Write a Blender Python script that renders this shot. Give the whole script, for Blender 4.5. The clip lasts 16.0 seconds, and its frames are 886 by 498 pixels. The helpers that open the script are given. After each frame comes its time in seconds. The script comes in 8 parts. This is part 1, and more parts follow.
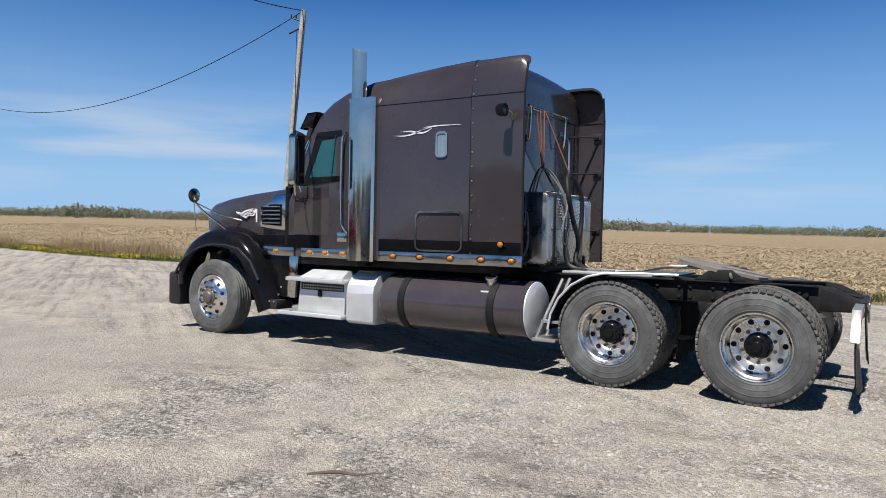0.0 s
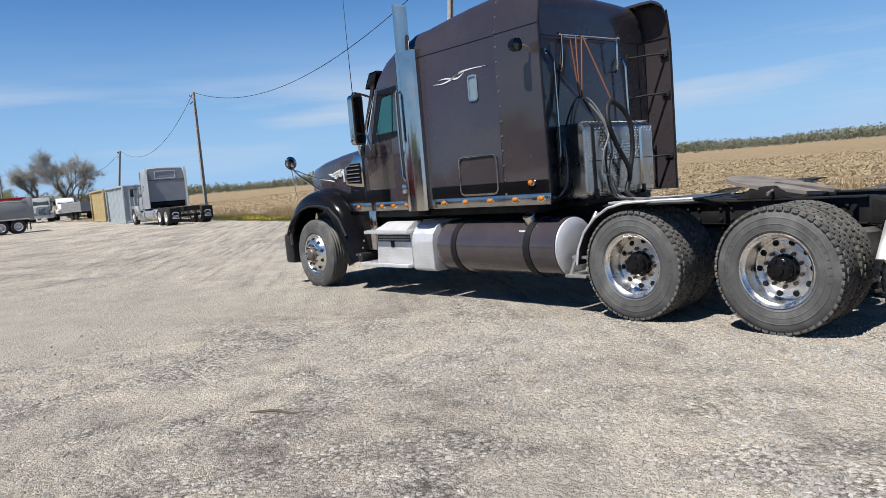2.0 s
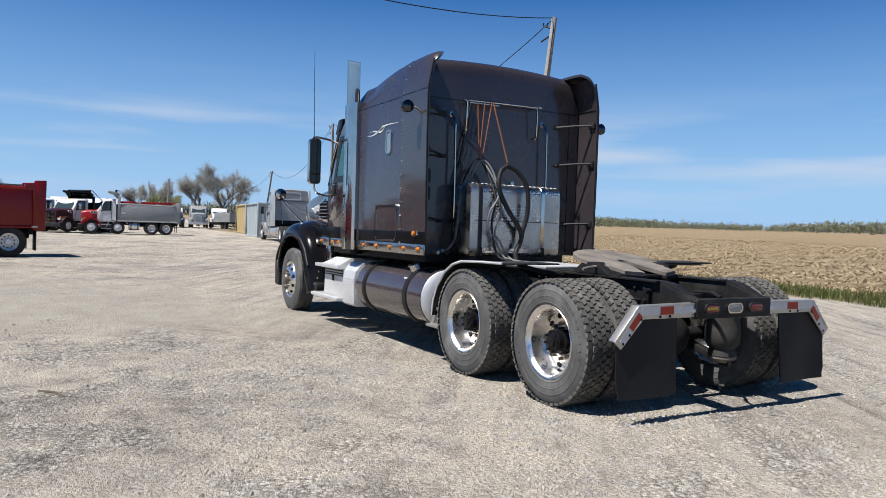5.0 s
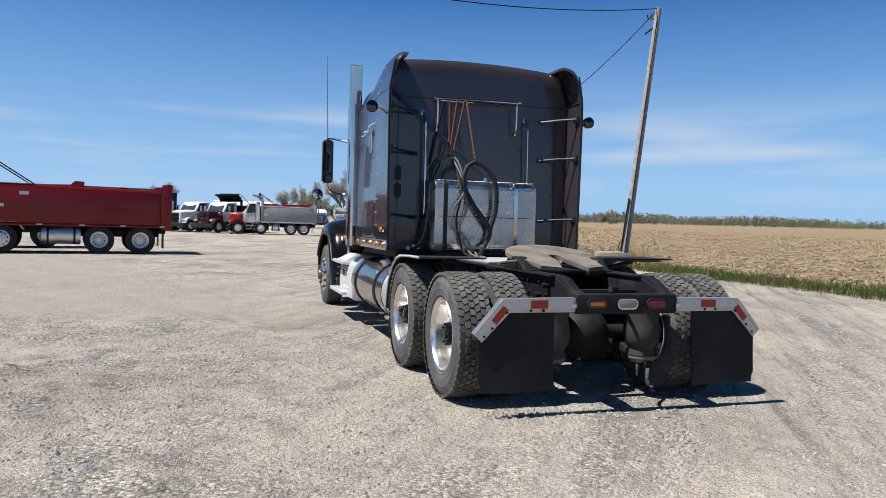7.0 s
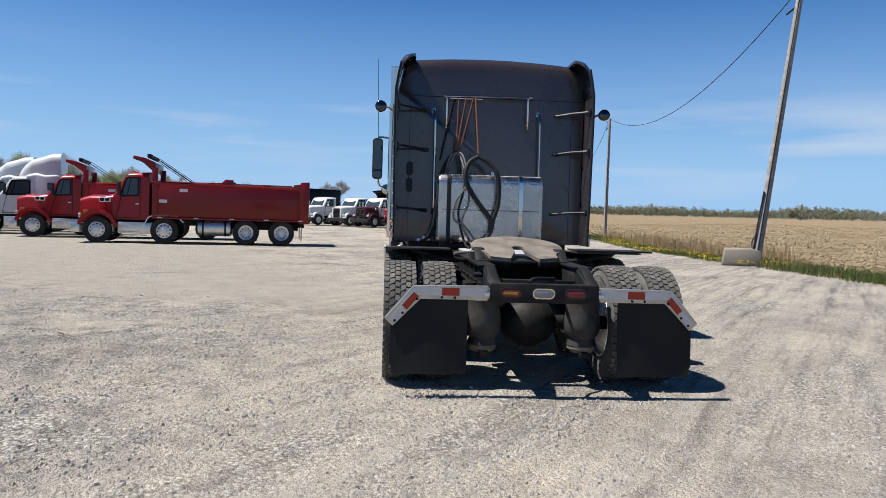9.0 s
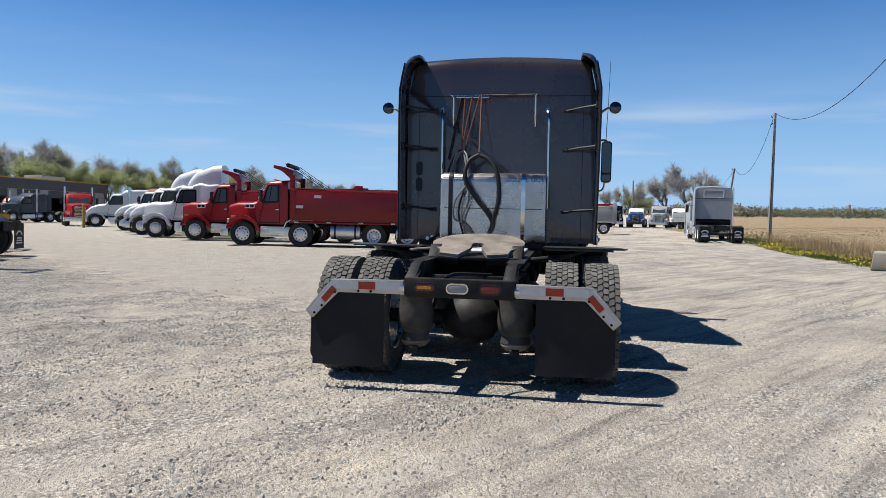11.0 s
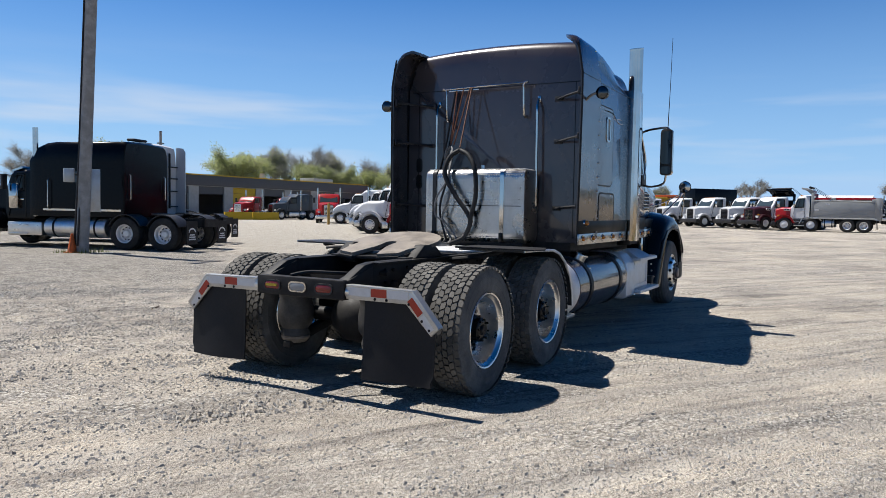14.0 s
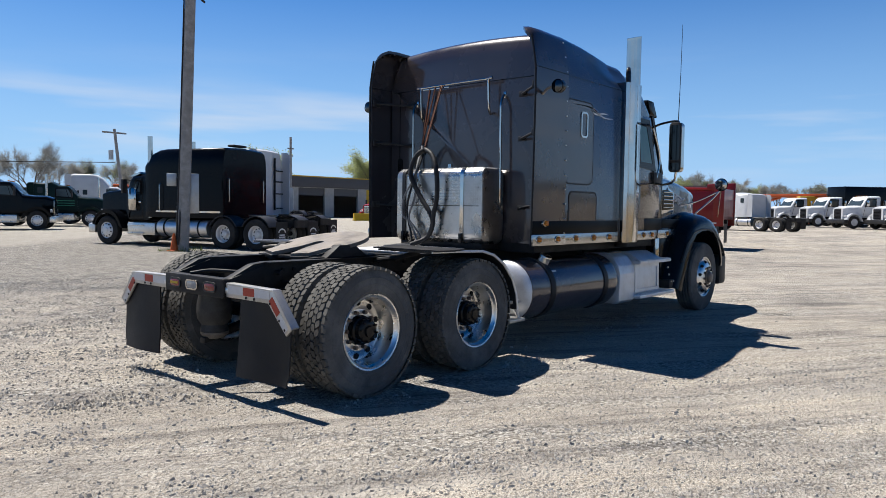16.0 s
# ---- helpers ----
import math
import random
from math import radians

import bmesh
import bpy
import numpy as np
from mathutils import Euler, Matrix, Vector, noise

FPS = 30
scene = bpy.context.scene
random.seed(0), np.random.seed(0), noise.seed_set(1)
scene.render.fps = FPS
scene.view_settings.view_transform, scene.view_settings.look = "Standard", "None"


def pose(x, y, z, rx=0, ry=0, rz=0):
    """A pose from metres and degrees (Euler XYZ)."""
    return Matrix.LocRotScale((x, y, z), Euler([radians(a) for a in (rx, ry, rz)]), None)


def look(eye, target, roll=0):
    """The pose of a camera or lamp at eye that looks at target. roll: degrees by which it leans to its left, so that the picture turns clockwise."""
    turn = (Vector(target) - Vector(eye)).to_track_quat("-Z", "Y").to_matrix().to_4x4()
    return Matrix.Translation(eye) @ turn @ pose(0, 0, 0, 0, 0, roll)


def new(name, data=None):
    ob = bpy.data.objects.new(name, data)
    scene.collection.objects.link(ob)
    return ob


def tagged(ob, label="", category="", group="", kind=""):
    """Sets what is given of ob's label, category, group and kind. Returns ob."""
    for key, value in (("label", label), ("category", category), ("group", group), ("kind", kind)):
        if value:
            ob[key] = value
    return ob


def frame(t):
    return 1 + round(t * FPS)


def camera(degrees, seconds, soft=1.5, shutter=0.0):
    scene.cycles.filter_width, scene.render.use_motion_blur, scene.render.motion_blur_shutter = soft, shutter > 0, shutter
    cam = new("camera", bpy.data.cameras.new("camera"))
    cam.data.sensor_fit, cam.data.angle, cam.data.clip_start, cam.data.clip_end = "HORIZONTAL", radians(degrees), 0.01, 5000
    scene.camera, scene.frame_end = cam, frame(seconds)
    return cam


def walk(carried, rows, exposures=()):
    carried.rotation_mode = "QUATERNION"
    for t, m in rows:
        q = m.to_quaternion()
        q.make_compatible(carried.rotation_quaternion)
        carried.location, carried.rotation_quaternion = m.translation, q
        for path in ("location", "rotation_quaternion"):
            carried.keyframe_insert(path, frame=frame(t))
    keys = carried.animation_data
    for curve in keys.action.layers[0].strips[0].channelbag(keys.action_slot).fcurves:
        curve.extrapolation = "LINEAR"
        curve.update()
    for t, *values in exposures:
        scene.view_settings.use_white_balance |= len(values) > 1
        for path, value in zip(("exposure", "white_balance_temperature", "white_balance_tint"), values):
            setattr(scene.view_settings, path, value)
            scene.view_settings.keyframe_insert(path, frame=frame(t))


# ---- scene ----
cam = camera(62.7, 16.0, 0.75)
PATH = [
    (0, (1.024, -7.945, 1.43), (-0.04, -6.252, 1.387), 1.2),
    (0.5, (1.443, -7.686, 1.404), (0.315, -6.037, 1.307), 1.3),
    (1, (1.805, -7.375, 1.413), (0.55, -5.829, 1.225), -1.8),
    (1.5, (2.202, -7.083, 1.438), (0.767, -5.705, 1.23), -5.5),
    (2, (2.579, -6.807, 1.418), (1.065, -5.513, 1.233), -4.9),
    (2.5, (2.969, -6.545, 1.415), (1.425, -5.276, 1.332), -0.9),
    (3, (3.336, -6.281, 1.398), (1.775, -5.031, 1.354), 0.1),
    (3.5, (3.673, -5.946, 1.391), (2.096, -4.718, 1.351), 1.2),
    (3.7, (3.83, -5.824, 1.379), (2.238, -4.615, 1.337), 1.4),
    (5.8, (5.058, -4.118, 1.383), (3.238, -3.291, 1.325), 1.5),
    (6, (5.162, -3.936, 1.376), (3.328, -3.141, 1.317), 1.4),
    (6.5, (5.414, -3.49, 1.389), (3.541, -2.792, 1.327), 1.5),
    (7, (5.613, -3.021, 1.384), (3.707, -2.417, 1.321), 1.6),
    (7.5, (5.829, -2.571, 1.398), (3.893, -2.076, 1.329), 1.6),
    (8, (5.985, -2.108, 1.383), (4.024, -1.724, 1.307), 1.7),
    (8.5, (6.182, -1.666, 1.407), (4.202, -1.399, 1.322), 1.7),
    (9, (6.336, -1.219, 1.404), (4.343, -1.07, 1.316), 1.7),
    (9.2, (6.374, -1.015, 1.406), (4.379, -0.916, 1.316), 1.7),
    (11.3, (6.288, 1.097, 1.376), (4.332, 0.694, 1.282), 1.1),
    (11.5, (6.24, 1.332, 1.395), (4.298, 0.868, 1.294), 1.0),
    (12, (6.086, 1.859, 1.383), (4.177, 1.274, 1.28), 1.0),
    (12.5, (5.87, 2.326, 1.37), (4.003, 1.62, 1.262), 1.0),
    (13, (5.617, 2.779, 1.405), (3.79, 1.973, 1.293), 0.9),
    (13.5, (5.41, 3.248, 1.452), (3.63, 2.344, 1.34), 1.0),
    (14, (5.107, 3.693, 1.444), (3.366, 2.716, 1.336), 1.0),
    (14.5, (4.85, 4.151, 1.455), (3.148, 3.107, 1.346), 0.9),
    (15, (4.535, 4.542, 1.437), (2.882, 3.422, 1.33), 0.9),
    (15.5, (4.225, 4.912, 1.438), (2.626, 3.715, 1.33), 0.8),
    (16, (3.883, 5.252, 1.463), (2.363, 3.956, 1.352), 0.8),
]
walk(cam, [(t, look(eye, target, roll)) for t, eye, target, roll in PATH],
     exposures=((0.0, 0.62), (1.0, 0.60), (2.5, 0.67), (6.5, 0.67), (9.0, 0.67), (12.5, 0.72), (16.0, 0.76)))

# ---- world, sun, exposure ----
SUN_TO = Vector((0.02, -0.47, 0.88)).normalized()      # towards the sun
world = bpy.data.worlds.new("world")
scene.world = world
world.use_nodes = True
wn, wl = world.node_tree.nodes, world.node_tree.links
wn.clear()
w_out = wn.new("ShaderNodeOutputWorld")
w_bg = wn.new("ShaderNodeBackground")
w_sky = wn.new("ShaderNodeTexSky")
w_sky.sky_type = 'NISHITA'
w_sky.sun_disc = False
w_sky.sun_elevation = math.asin(SUN_TO.z)
w_sky.sun_rotation = math.atan2(SUN_TO.x, SUN_TO.y)
w_sky.altitude = 200
w_sky.air_density, w_sky.dust_density, w_sky.ozone_density = 1.0, 0.0, 3.0
w_bg.inputs["Strength"].default_value = 0.060
# thin bands of fair-weather cloud low over the horizon
w_tc = wn.new("ShaderNodeTexCoord")
w_sep = wn.new("ShaderNodeSeparateXYZ")
wl.new(w_tc.outputs["Generated"], w_sep.inputs[0])
w_map = wn.new("ShaderNodeMapping")
w_map.inputs["Scale"].default_value = (2.0, 2.0, 20.0)
wl.new(w_tc.outputs["Generated"], w_map.inputs[0])
w_noise = wn.new("ShaderNodeTexNoise")
w_noise.inputs["Scale"].default_value = 1.35
w_noise.inputs["Detail"].default_value = 4.5
w_noise.inputs["Roughness"].default_value = 0.5
wl.new(w_map.outputs[0], w_noise.inputs["Vector"])
w_ramp = wn.new("ShaderNodeValToRGB")
w_ramp.color_ramp.elements[0].position, w_ramp.color_ramp.elements[1].position = 0.47, 0.70
wl.new(w_noise.outputs["Fac"], w_ramp.inputs[0])
w_band = wn.new("ShaderNodeValToRGB")                   # cloud cover by height
cr = w_band.color_ramp
cr.elements[0].position, cr.elements[0].color = 0.03, (0.20, 0.20, 0.20, 1)
cr.elements[1].position, cr.elements[1].color = 0.10, (0.85, 0.85, 0.85, 1)
e = cr.elements.new(0.135); e.color = (0.55, 0.55, 0.55, 1)
e = cr.elements.new(0.165); e.color = (0.10, 0.10, 0.10, 1)
e = cr.elements.new(0.23); e.color = (0.0, 0.0, 0.0, 1)
wl.new(w_sep.outputs["Z"], w_band.inputs[0])
w_mul = wn.new("ShaderNodeMath"); w_mul.operation = 'MULTIPLY'
wl.new(w_ramp.outputs[0], w_mul.inputs[0]); wl.new(w_band.outputs[0], w_mul.inputs[1])
w_hs = wn.new("ShaderNodeHueSaturation")
w_hs.inputs["Saturation"].default_value, w_hs.inputs["Value"].default_value = 1.42, 1.05
w_hs.inputs["Hue"].default_value = 0.512
wl.new(w_sky.outputs[0], w_hs.inputs["Color"])
w_mix = wn.new("ShaderNodeMix"); w_mix.data_type = 'RGBA'
wl.new(w_mul.outputs[0], w_mix.inputs[0])
w_hz = wn.new("ShaderNodeValToRGB")                     # pale haze towards the horizon
w_hz.color_ramp.elements[0].position, w_hz.color_ramp.elements[0].color = 0.0, (0.95, 0.95, 0.95, 1)
w_hz.color_ramp.elements[1].position, w_hz.color_ramp.elements[1].color = 0.32, (0, 0, 0, 1)
w_hz.color_ramp.elements.new(0.10).color = (0.62, 0.62, 0.62, 1)
wl.new(w_sep.outputs["Z"], w_hz.inputs[0])
w_hm = wn.new("ShaderNodeMix"); w_hm.data_type = 'RGBA'
wl.new(w_hz.outputs[0], w_hm.inputs[0]); wl.new(w_hs.outputs[0], w_hm.inputs[6])
w_hm.inputs[7].default_value = (3.12, 5.68, 9.55, 1)
w_zen = wn.new("ShaderNodeValToRGB")                    # the clear sky deepens towards the zenith
w_zen.color_ramp.elements[0].position, w_zen.color_ramp.elements[0].color = 0.30, (1, 1, 1, 1)
w_zen.color_ramp.elements[1].position, w_zen.color_ramp.elements[1].color = 0.95, (0.47, 0.44, 0.41, 1)
wl.new(w_sep.outputs["Z"], w_zen.inputs[0])
w_dm = wn.new("ShaderNodeMix"); w_dm.data_type = 'RGBA'; w_dm.blend_type = 'MULTIPLY'
w_dm.inputs[0].default_value = 1.0
wl.new(w_hm.outputs[2], w_dm.inputs[6]); wl.new(w_zen.outputs[0], w_dm.inputs[7])
wl.new(w_dm.outputs[2], w_mix.inputs[6])
w_mix.inputs[7].default_value = (6.0, 7.0, 8.5, 1)
wl.new(w_mix.outputs[2], w_bg.inputs["Color"])
wl.new(w_bg.outputs[0], w_out.inputs["Surface"])

sun = new("sun", bpy.data.lights.new("sun", 'SUN'))
sun.data.energy, sun.data.angle, sun.data.color = 5.0, radians(0.53), (1.0, 0.96, 0.905)
sun.matrix_world = look(SUN_TO * 60, (0, 0, 0))

# ---- materials ----
def mat(name, base, rough=0.5, metal=0.0, vary=0.15, scale=6.0, fine=60.0, bump=0.0, bump_scale=90.0, coat=0.0,
        tint=None, tint_amt=0.0, tint_scale=2.0, rough_vary=0.08, spec=0.5, piece=0.0, transmission=0.0, alpha=1.0):
    """A procedural surface: colour varied at two scales, a second tint in patches, roughness variation and fine relief."""
    if metal < 0.5:
        base, tint = tuple(v * 0.75 for v in base), tint and tuple(v * 0.75 for v in tint)
    m = bpy.data.materials.new(name)
    m.use_nodes = True
    n, l = m.node_tree.nodes, m.node_tree.links
    b = n["Principled BSDF"]
    b.inputs["Metallic"].default_value = metal
    b.inputs["Roughness"].default_value = rough
    b.inputs["Coat Weight"].default_value = coat * 0.7
    b.inputs["Coat Roughness"].default_value = 0.06
    b.inputs["Specular IOR Level"].default_value = spec * 0.6 if metal < 0.5 else spec
    b.inputs["Transmission Weight"].default_value = transmission
    tc = n.new("ShaderNodeTexCoord")
    def noise_tex(sc, det, ro=0.6):
        t = n.new("ShaderNodeTexNoise")
        t.inputs["Scale"].default_value, t.inputs["Detail"].default_value, t.inputs["Roughness"].default_value = sc, det, ro
        l.new(tc.outputs["Object"], t.inputs["Vector"])
        return t
    big, small = noise_tex(scale, 5), noise_tex(fine, 3)
    add = n.new("ShaderNodeMath"); add.operation = 'ADD'
    l.new(big.outputs["Fac"], add.inputs[0]); l.new(small.outputs["Fac"], add.inputs[1])
    rng = n.new("ShaderNodeMapRange")
    rng.inputs["From Min"].default_value, rng.inputs["From Max"].default_value = 0.6, 1.4
    rng.inputs["To Min"].default_value, rng.inputs["To Max"].default_value = 1 - vary, 1 + vary
    l.new(add.outputs[0], rng.inputs["Value"])
    scl = n.new("ShaderNodeVectorMath"); scl.operation = 'SCALE'
    col = n.new("ShaderNodeMix"); col.data_type = 'RGBA'
    col.inputs[6].default_value = (*base, 1)
    col.inputs[7].default_value = (*(tint or base), 1)
    if tint:
        tn = noise_tex(tint_scale, 6, 0.65)
        tr = n.new("ShaderNodeMapRange")
        tr.inputs["From Min"].default_value, tr.inputs["From Max"].default_value = 0.45, 0.68
        tr.inputs["To Max"].default_value = tint_amt
        l.new(tn.outputs["Fac"], tr.inputs["Value"]); l.new(tr.outputs[0], col.inputs[0])
    else:
        col.inputs[0].default_value = 0
    l.new(col.outputs[2], scl.inputs[0])
    if piece:
        info = n.new("ShaderNodeNewGeometry")
        pr = n.new("ShaderNodeMapRange")
        pr.inputs["To Min"].default_value, pr.inputs["To Max"].default_value = 1 - piece, 1 + piece
        l.new(info.outputs["Random Per Island"], pr.inputs["Value"])
        mm = n.new("ShaderNodeMath"); mm.operation = 'MULTIPLY'
        l.new(rng.outputs[0], mm.inputs[0]); l.new(pr.outputs[0], mm.inputs[1])
        l.new(mm.outputs[0], scl.inputs["Scale"])
    else:
        l.new(rng.outputs[0], scl.inputs["Scale"])
    l.new(scl.outputs[0], b.inputs["Base Color"])
    rr = n.new("ShaderNodeMapRange")
    rr.inputs["From Min"].default_value, rr.inputs["From Max"].default_value = 0.3, 0.7
    rr.inputs["To Min"].default_value = max(0.02, rough - rough_vary)
    rr.inputs["To Max"].default_value = min(1.0, rough + rough_vary)
    l.new(big.outputs["Fac"], rr.inputs["Value"]); l.new(rr.outputs[0], b.inputs["Roughness"])
    if bump:
        bt = noise_tex(bump_scale, 4)
        bp = n.new("ShaderNodeBump")
        bp.inputs["Strength"].default_value = 1.0
        bp.inputs["Distance"].default_value = bump
        l.new(bt.outputs["Fac"], bp.inputs["Height"]); l.new(bp.outputs[0], b.inputs["Normal"])
    return m

def glass(name, tint, rough=0.02):
    m = bpy.data.materials.new(name)
    m.use_nodes = True
    b = m.node_tree.nodes["Principled BSDF"]
    b.inputs["Base Color"].default_value = (*tint, 1)
    b.inputs["Roughness"].default_value = rough
    b.inputs["Transmission Weight"].default_value = 1.0
    b.inputs["IOR"].default_value = 1.45
    return m

def lamp_lens(name, colour):
    return mat(name, colour, rough=0.18, vary=0.12, scale=40, fine=300, coat=0.6)

PAINT = mat("plum_grey_paint", (0.053, 0.044, 0.048), 0.26, 0.12, 0.10, 1.2, 900, coat=1.1, spec=0.5, tint=(0.080, 0.068, 0.068), tint_amt=0.35, tint_scale=1.3, rough_vary=0.10)
PAINT_TANK = mat("plum_tank_paint", (0.072, 0.060, 0.066), 0.20, 0.2, 0.12, 1.2, 300, coat=0.9, tint=(0.12, 0.105, 0.105), tint_amt=0.5, tint_scale=1.6)
SKIRT = mat("dull_stainless_skirt", (0.42, 0.41, 0.40), 0.2, 1.0, 0.10, 3, 80, bump=0.0008, bump_scale=5, tint=(0.25, 0.22, 0.19), tint_amt=0.4, tint_scale=4)
BRKT = mat("dull_bracket_metal", (0.47, 0.455, 0.43), 0.40, 0.8, 0.12, 5, 90, tint=(0.25, 0.23, 0.21), tint_amt=0.5, tint_scale=5)
DUSTY = mat("dusty_black_fender", (0.03, 0.03, 0.03), 0.5, 0, 0.25, 3, 60, coat=0.3, tint=(0.07, 0.065, 0.06), tint_amt=0.4, tint_scale=1.6)
PAINT_BLACK = mat("black_paint", (0.007, 0.007, 0.008), 0.14, 0.0, 0.2, 2, 200, coat=0.14, spec=0.22, tint=(0.02, 0.018, 0.017), tint_amt=0.4, tint_scale=3)
BAND = mat("black_lower_band", (0.006, 0.006, 0.007), 0.35, 0, 0.2, 3, 90, spec=0.1, tint=(0.012, 0.011, 0.010), tint_amt=0.4, tint_scale=3)
PLASTIC = mat("black_plastic", (0.022, 0.022, 0.024), 0.5, 0, 0.25, 4, 150, bump=0.0006, tint=(0.06, 0.056, 0.05), tint_amt=0.45, tint_scale=3)
CHROME = mat("polished_steel", (0.54, 0.52, 0.49), 0.10, 1.0, 0.06, 3, 80, bump=0.0004, bump_scale=7, tint=(0.36, 0.33, 0.29), tint_amt=0.35, tint_scale=4, rough_vary=0.07)
ALU = mat("dull_aluminium", (0.64, 0.62, 0.59), 0.34, 1.0, 0.10, 5, 140, bump=0.0005, tint=(0.42, 0.40, 0.37), tint_amt=0.5, tint_scale=5, rough_vary=0.12)
ALU_PALE = mat("oxidised_aluminium", (0.66, 0.67, 0.68), 0.5, 0.6, 0.10, 5, 140, bump=0.0005, tint=(0.45, 0.43, 0.40), tint_amt=0.5, tint_scale=4)
RIM_ALU = mat("polished_rim_aluminium", (0.78, 0.76, 0.73), 0.30, 1.0, 0.10, 8, 120, tint=(0.42, 0.39, 0.35), tint_amt=0.35, tint_scale=7, rough_vary=0.12)
FRAME_BLK = mat("chassis_black", (0.013, 0.013, 0.014), 0.6, 0, 0.3, 5, 90, bump=0.001, tint=(0.06, 0.053, 0.046), tint_amt=0.5, tint_scale=4, spec=0.35)
STEEL_RUB = mat("worn_steel_grease", (0.29, 0.255, 0.215), 0.6, 0.25, 0.25, 5, 90, bump=0.0008, tint=(0.07, 0.06, 0.05), tint_amt=0.6, tint_scale=4, rough_vary=0.15)
RUBBER = mat("tyre_rubber", (0.105, 0.105, 0.104), 0.8, 0, 0.22, 5, 90, bump=0.0008, tint=(0.225, 0.225, 0.215), tint_amt=0.85, tint_scale=2.2, spec=0.25)
RUBBER_TREAD = mat("tyre_tread_rubber", (0.125, 0.120, 0.110), 0.9, 0, 0.2, 8, 120, bump=0.001, tint=(0.20, 0.19, 0.17), tint_amt=0.8, tint_scale=6, piece=0.2, spec=0.2)
FLAP = mat("mud_flap_rubber", (0.014, 0.014, 0.016), 0.5, 0, 0.25, 3, 60, bump=0.001, tint=(0.024, 0.022, 0.02), tint_amt=0.5, tint_scale=2.5, spec=0.3)
HOSE = mat("hose_rubber", (0.015, 0.015, 0.016), 0.6, 0, 0.3, 20, 200)
HOSE_GREY = mat("grey_hose", (0.20, 0.20, 0.20), 0.5, 0, 0.25, 20, 200, tint=(0.06, 0.06, 0.06), tint_amt=0.6, tint_scale=14)
CORD = mat("orange_spring_cord", (0.20, 0.075, 0.035), 0.6, 0, 0.25, 20, 200)
AMBER = lamp_lens("amber_lens", (0.62, 0.20, 0.015))
REDLENS = lamp_lens("red_lens", (0.22, 0.012, 0.010))
CLEARLENS = lamp_lens("clear_lens", (0.62, 0.63, 0.64))
DULL_LENS = lamp_lens("dull_clear_lens", (0.30, 0.305, 0.31))
TANK_ALU = mat("dented_tank_aluminium", (0.46, 0.45, 0.435), 0.30, 1.0, 0.14, 4, 120, bump=0.004, bump_scale=6, tint=(0.30, 0.28, 0.26), tint_amt=0.55, tint_scale=5, rough_vary=0.12)
TAPE_RED = mat("red_reflective_tape", (0.42, 0.045, 0.02), 0.4, 0, 0.15, 20, 300)
TAPE_WHITE = mat("white_reflective_tape", (0.66, 0.66, 0.66), 0.4, 0, 0.12, 20, 300)
DECAL = mat("white_decal", (0.78, 0.78, 0.78), 0.4, 0, 0.05, 5, 100)
YELLOW_LBL = mat("yellow_label", (0.55, 0.38, 0.03), 0.5, 0, 0.2, 30, 200)
GLASS_TINT = glass("tinted_glass", (0.55, 0.68, 0.66))
# opaque teal stands in for sky reflected in and seen through the glass
CAB_PANE = mat("teal_cab_window", (0.022, 0.105, 0.120), 0.05, 0, 0.1, 2, 40, coat=0.2)
# pale blue-grey reflection put into the sleeper pane's base colour
SLEEPER_PANE = mat("pale_sleeper_window", (0.20, 0.27, 0.33), 0.06, 0, 0.15, 3, 40, coat=0.5)
BELLOWS = mat("dusty_bellows_rubber", (0.05, 0.048, 0.045), 0.6, 0, 0.3, 6, 60, tint=(0.12, 0.11, 0.10), tint_amt=0.5, tint_scale=5)
GLASS_DARK = mat("dark_window", (0.02, 0.03, 0.035), 0.06, 0, 0.1, 2, 40, coat=0.5)
INTERIOR = mat("dark_interior", (0.03, 0.028, 0.028), 0.8, 0, 0.2, 5, 60)
MIRROR = mat("mirror_glass", (0.07, 0.075, 0.08), 0.03, 1.0, 0.02, 3, 20, rough_vary=0.01)

# ---- mesh helpers ----
def mesh_of(bm, name, material, sharp=38):
    me = bpy.data.meshes.new(name)
    bm.normal_update()
    bm.to_mesh(me)
    bm.free()
    for m in (material if isinstance(material, (list, tuple)) else [material]):
        me.materials.append(m)
    me.polygons.foreach_set("use_smooth", [True] * len(me.polygons))
    me.set_sharp_from_angle(angle=radians(sharp))
    return me

def part(name, bm, material, parent=None, label="", sharp=38):
    """Links a bmesh (or a ready mesh) as one mesh object under a thing or a part."""
    me = bm if isinstance(bm, bpy.types.Mesh) else mesh_of(bm, name, material, sharp)
    ob = new(name, me)
    if parent:
        ob.parent = parent
    if label:
        ob["label"] = label
    return ob

def thing(name, label, category, group="", m=None, kind=""):
    ob = new(name)
    ob.empty_display_size = 0.3
    if m is not None:
        ob.matrix_world = m
    return tagged(ob, label, category, group, kind)

def whole(name, bm, material, label, category, group="", kind="", m=None, sharp=38):
    """A thing that is one mesh."""
    ob = part(name, bm, material, None, "", sharp)
    if m is not None:
        ob.matrix_world = m
    return tagged(ob, label, category, group, kind)

def B():
    return bmesh.new()

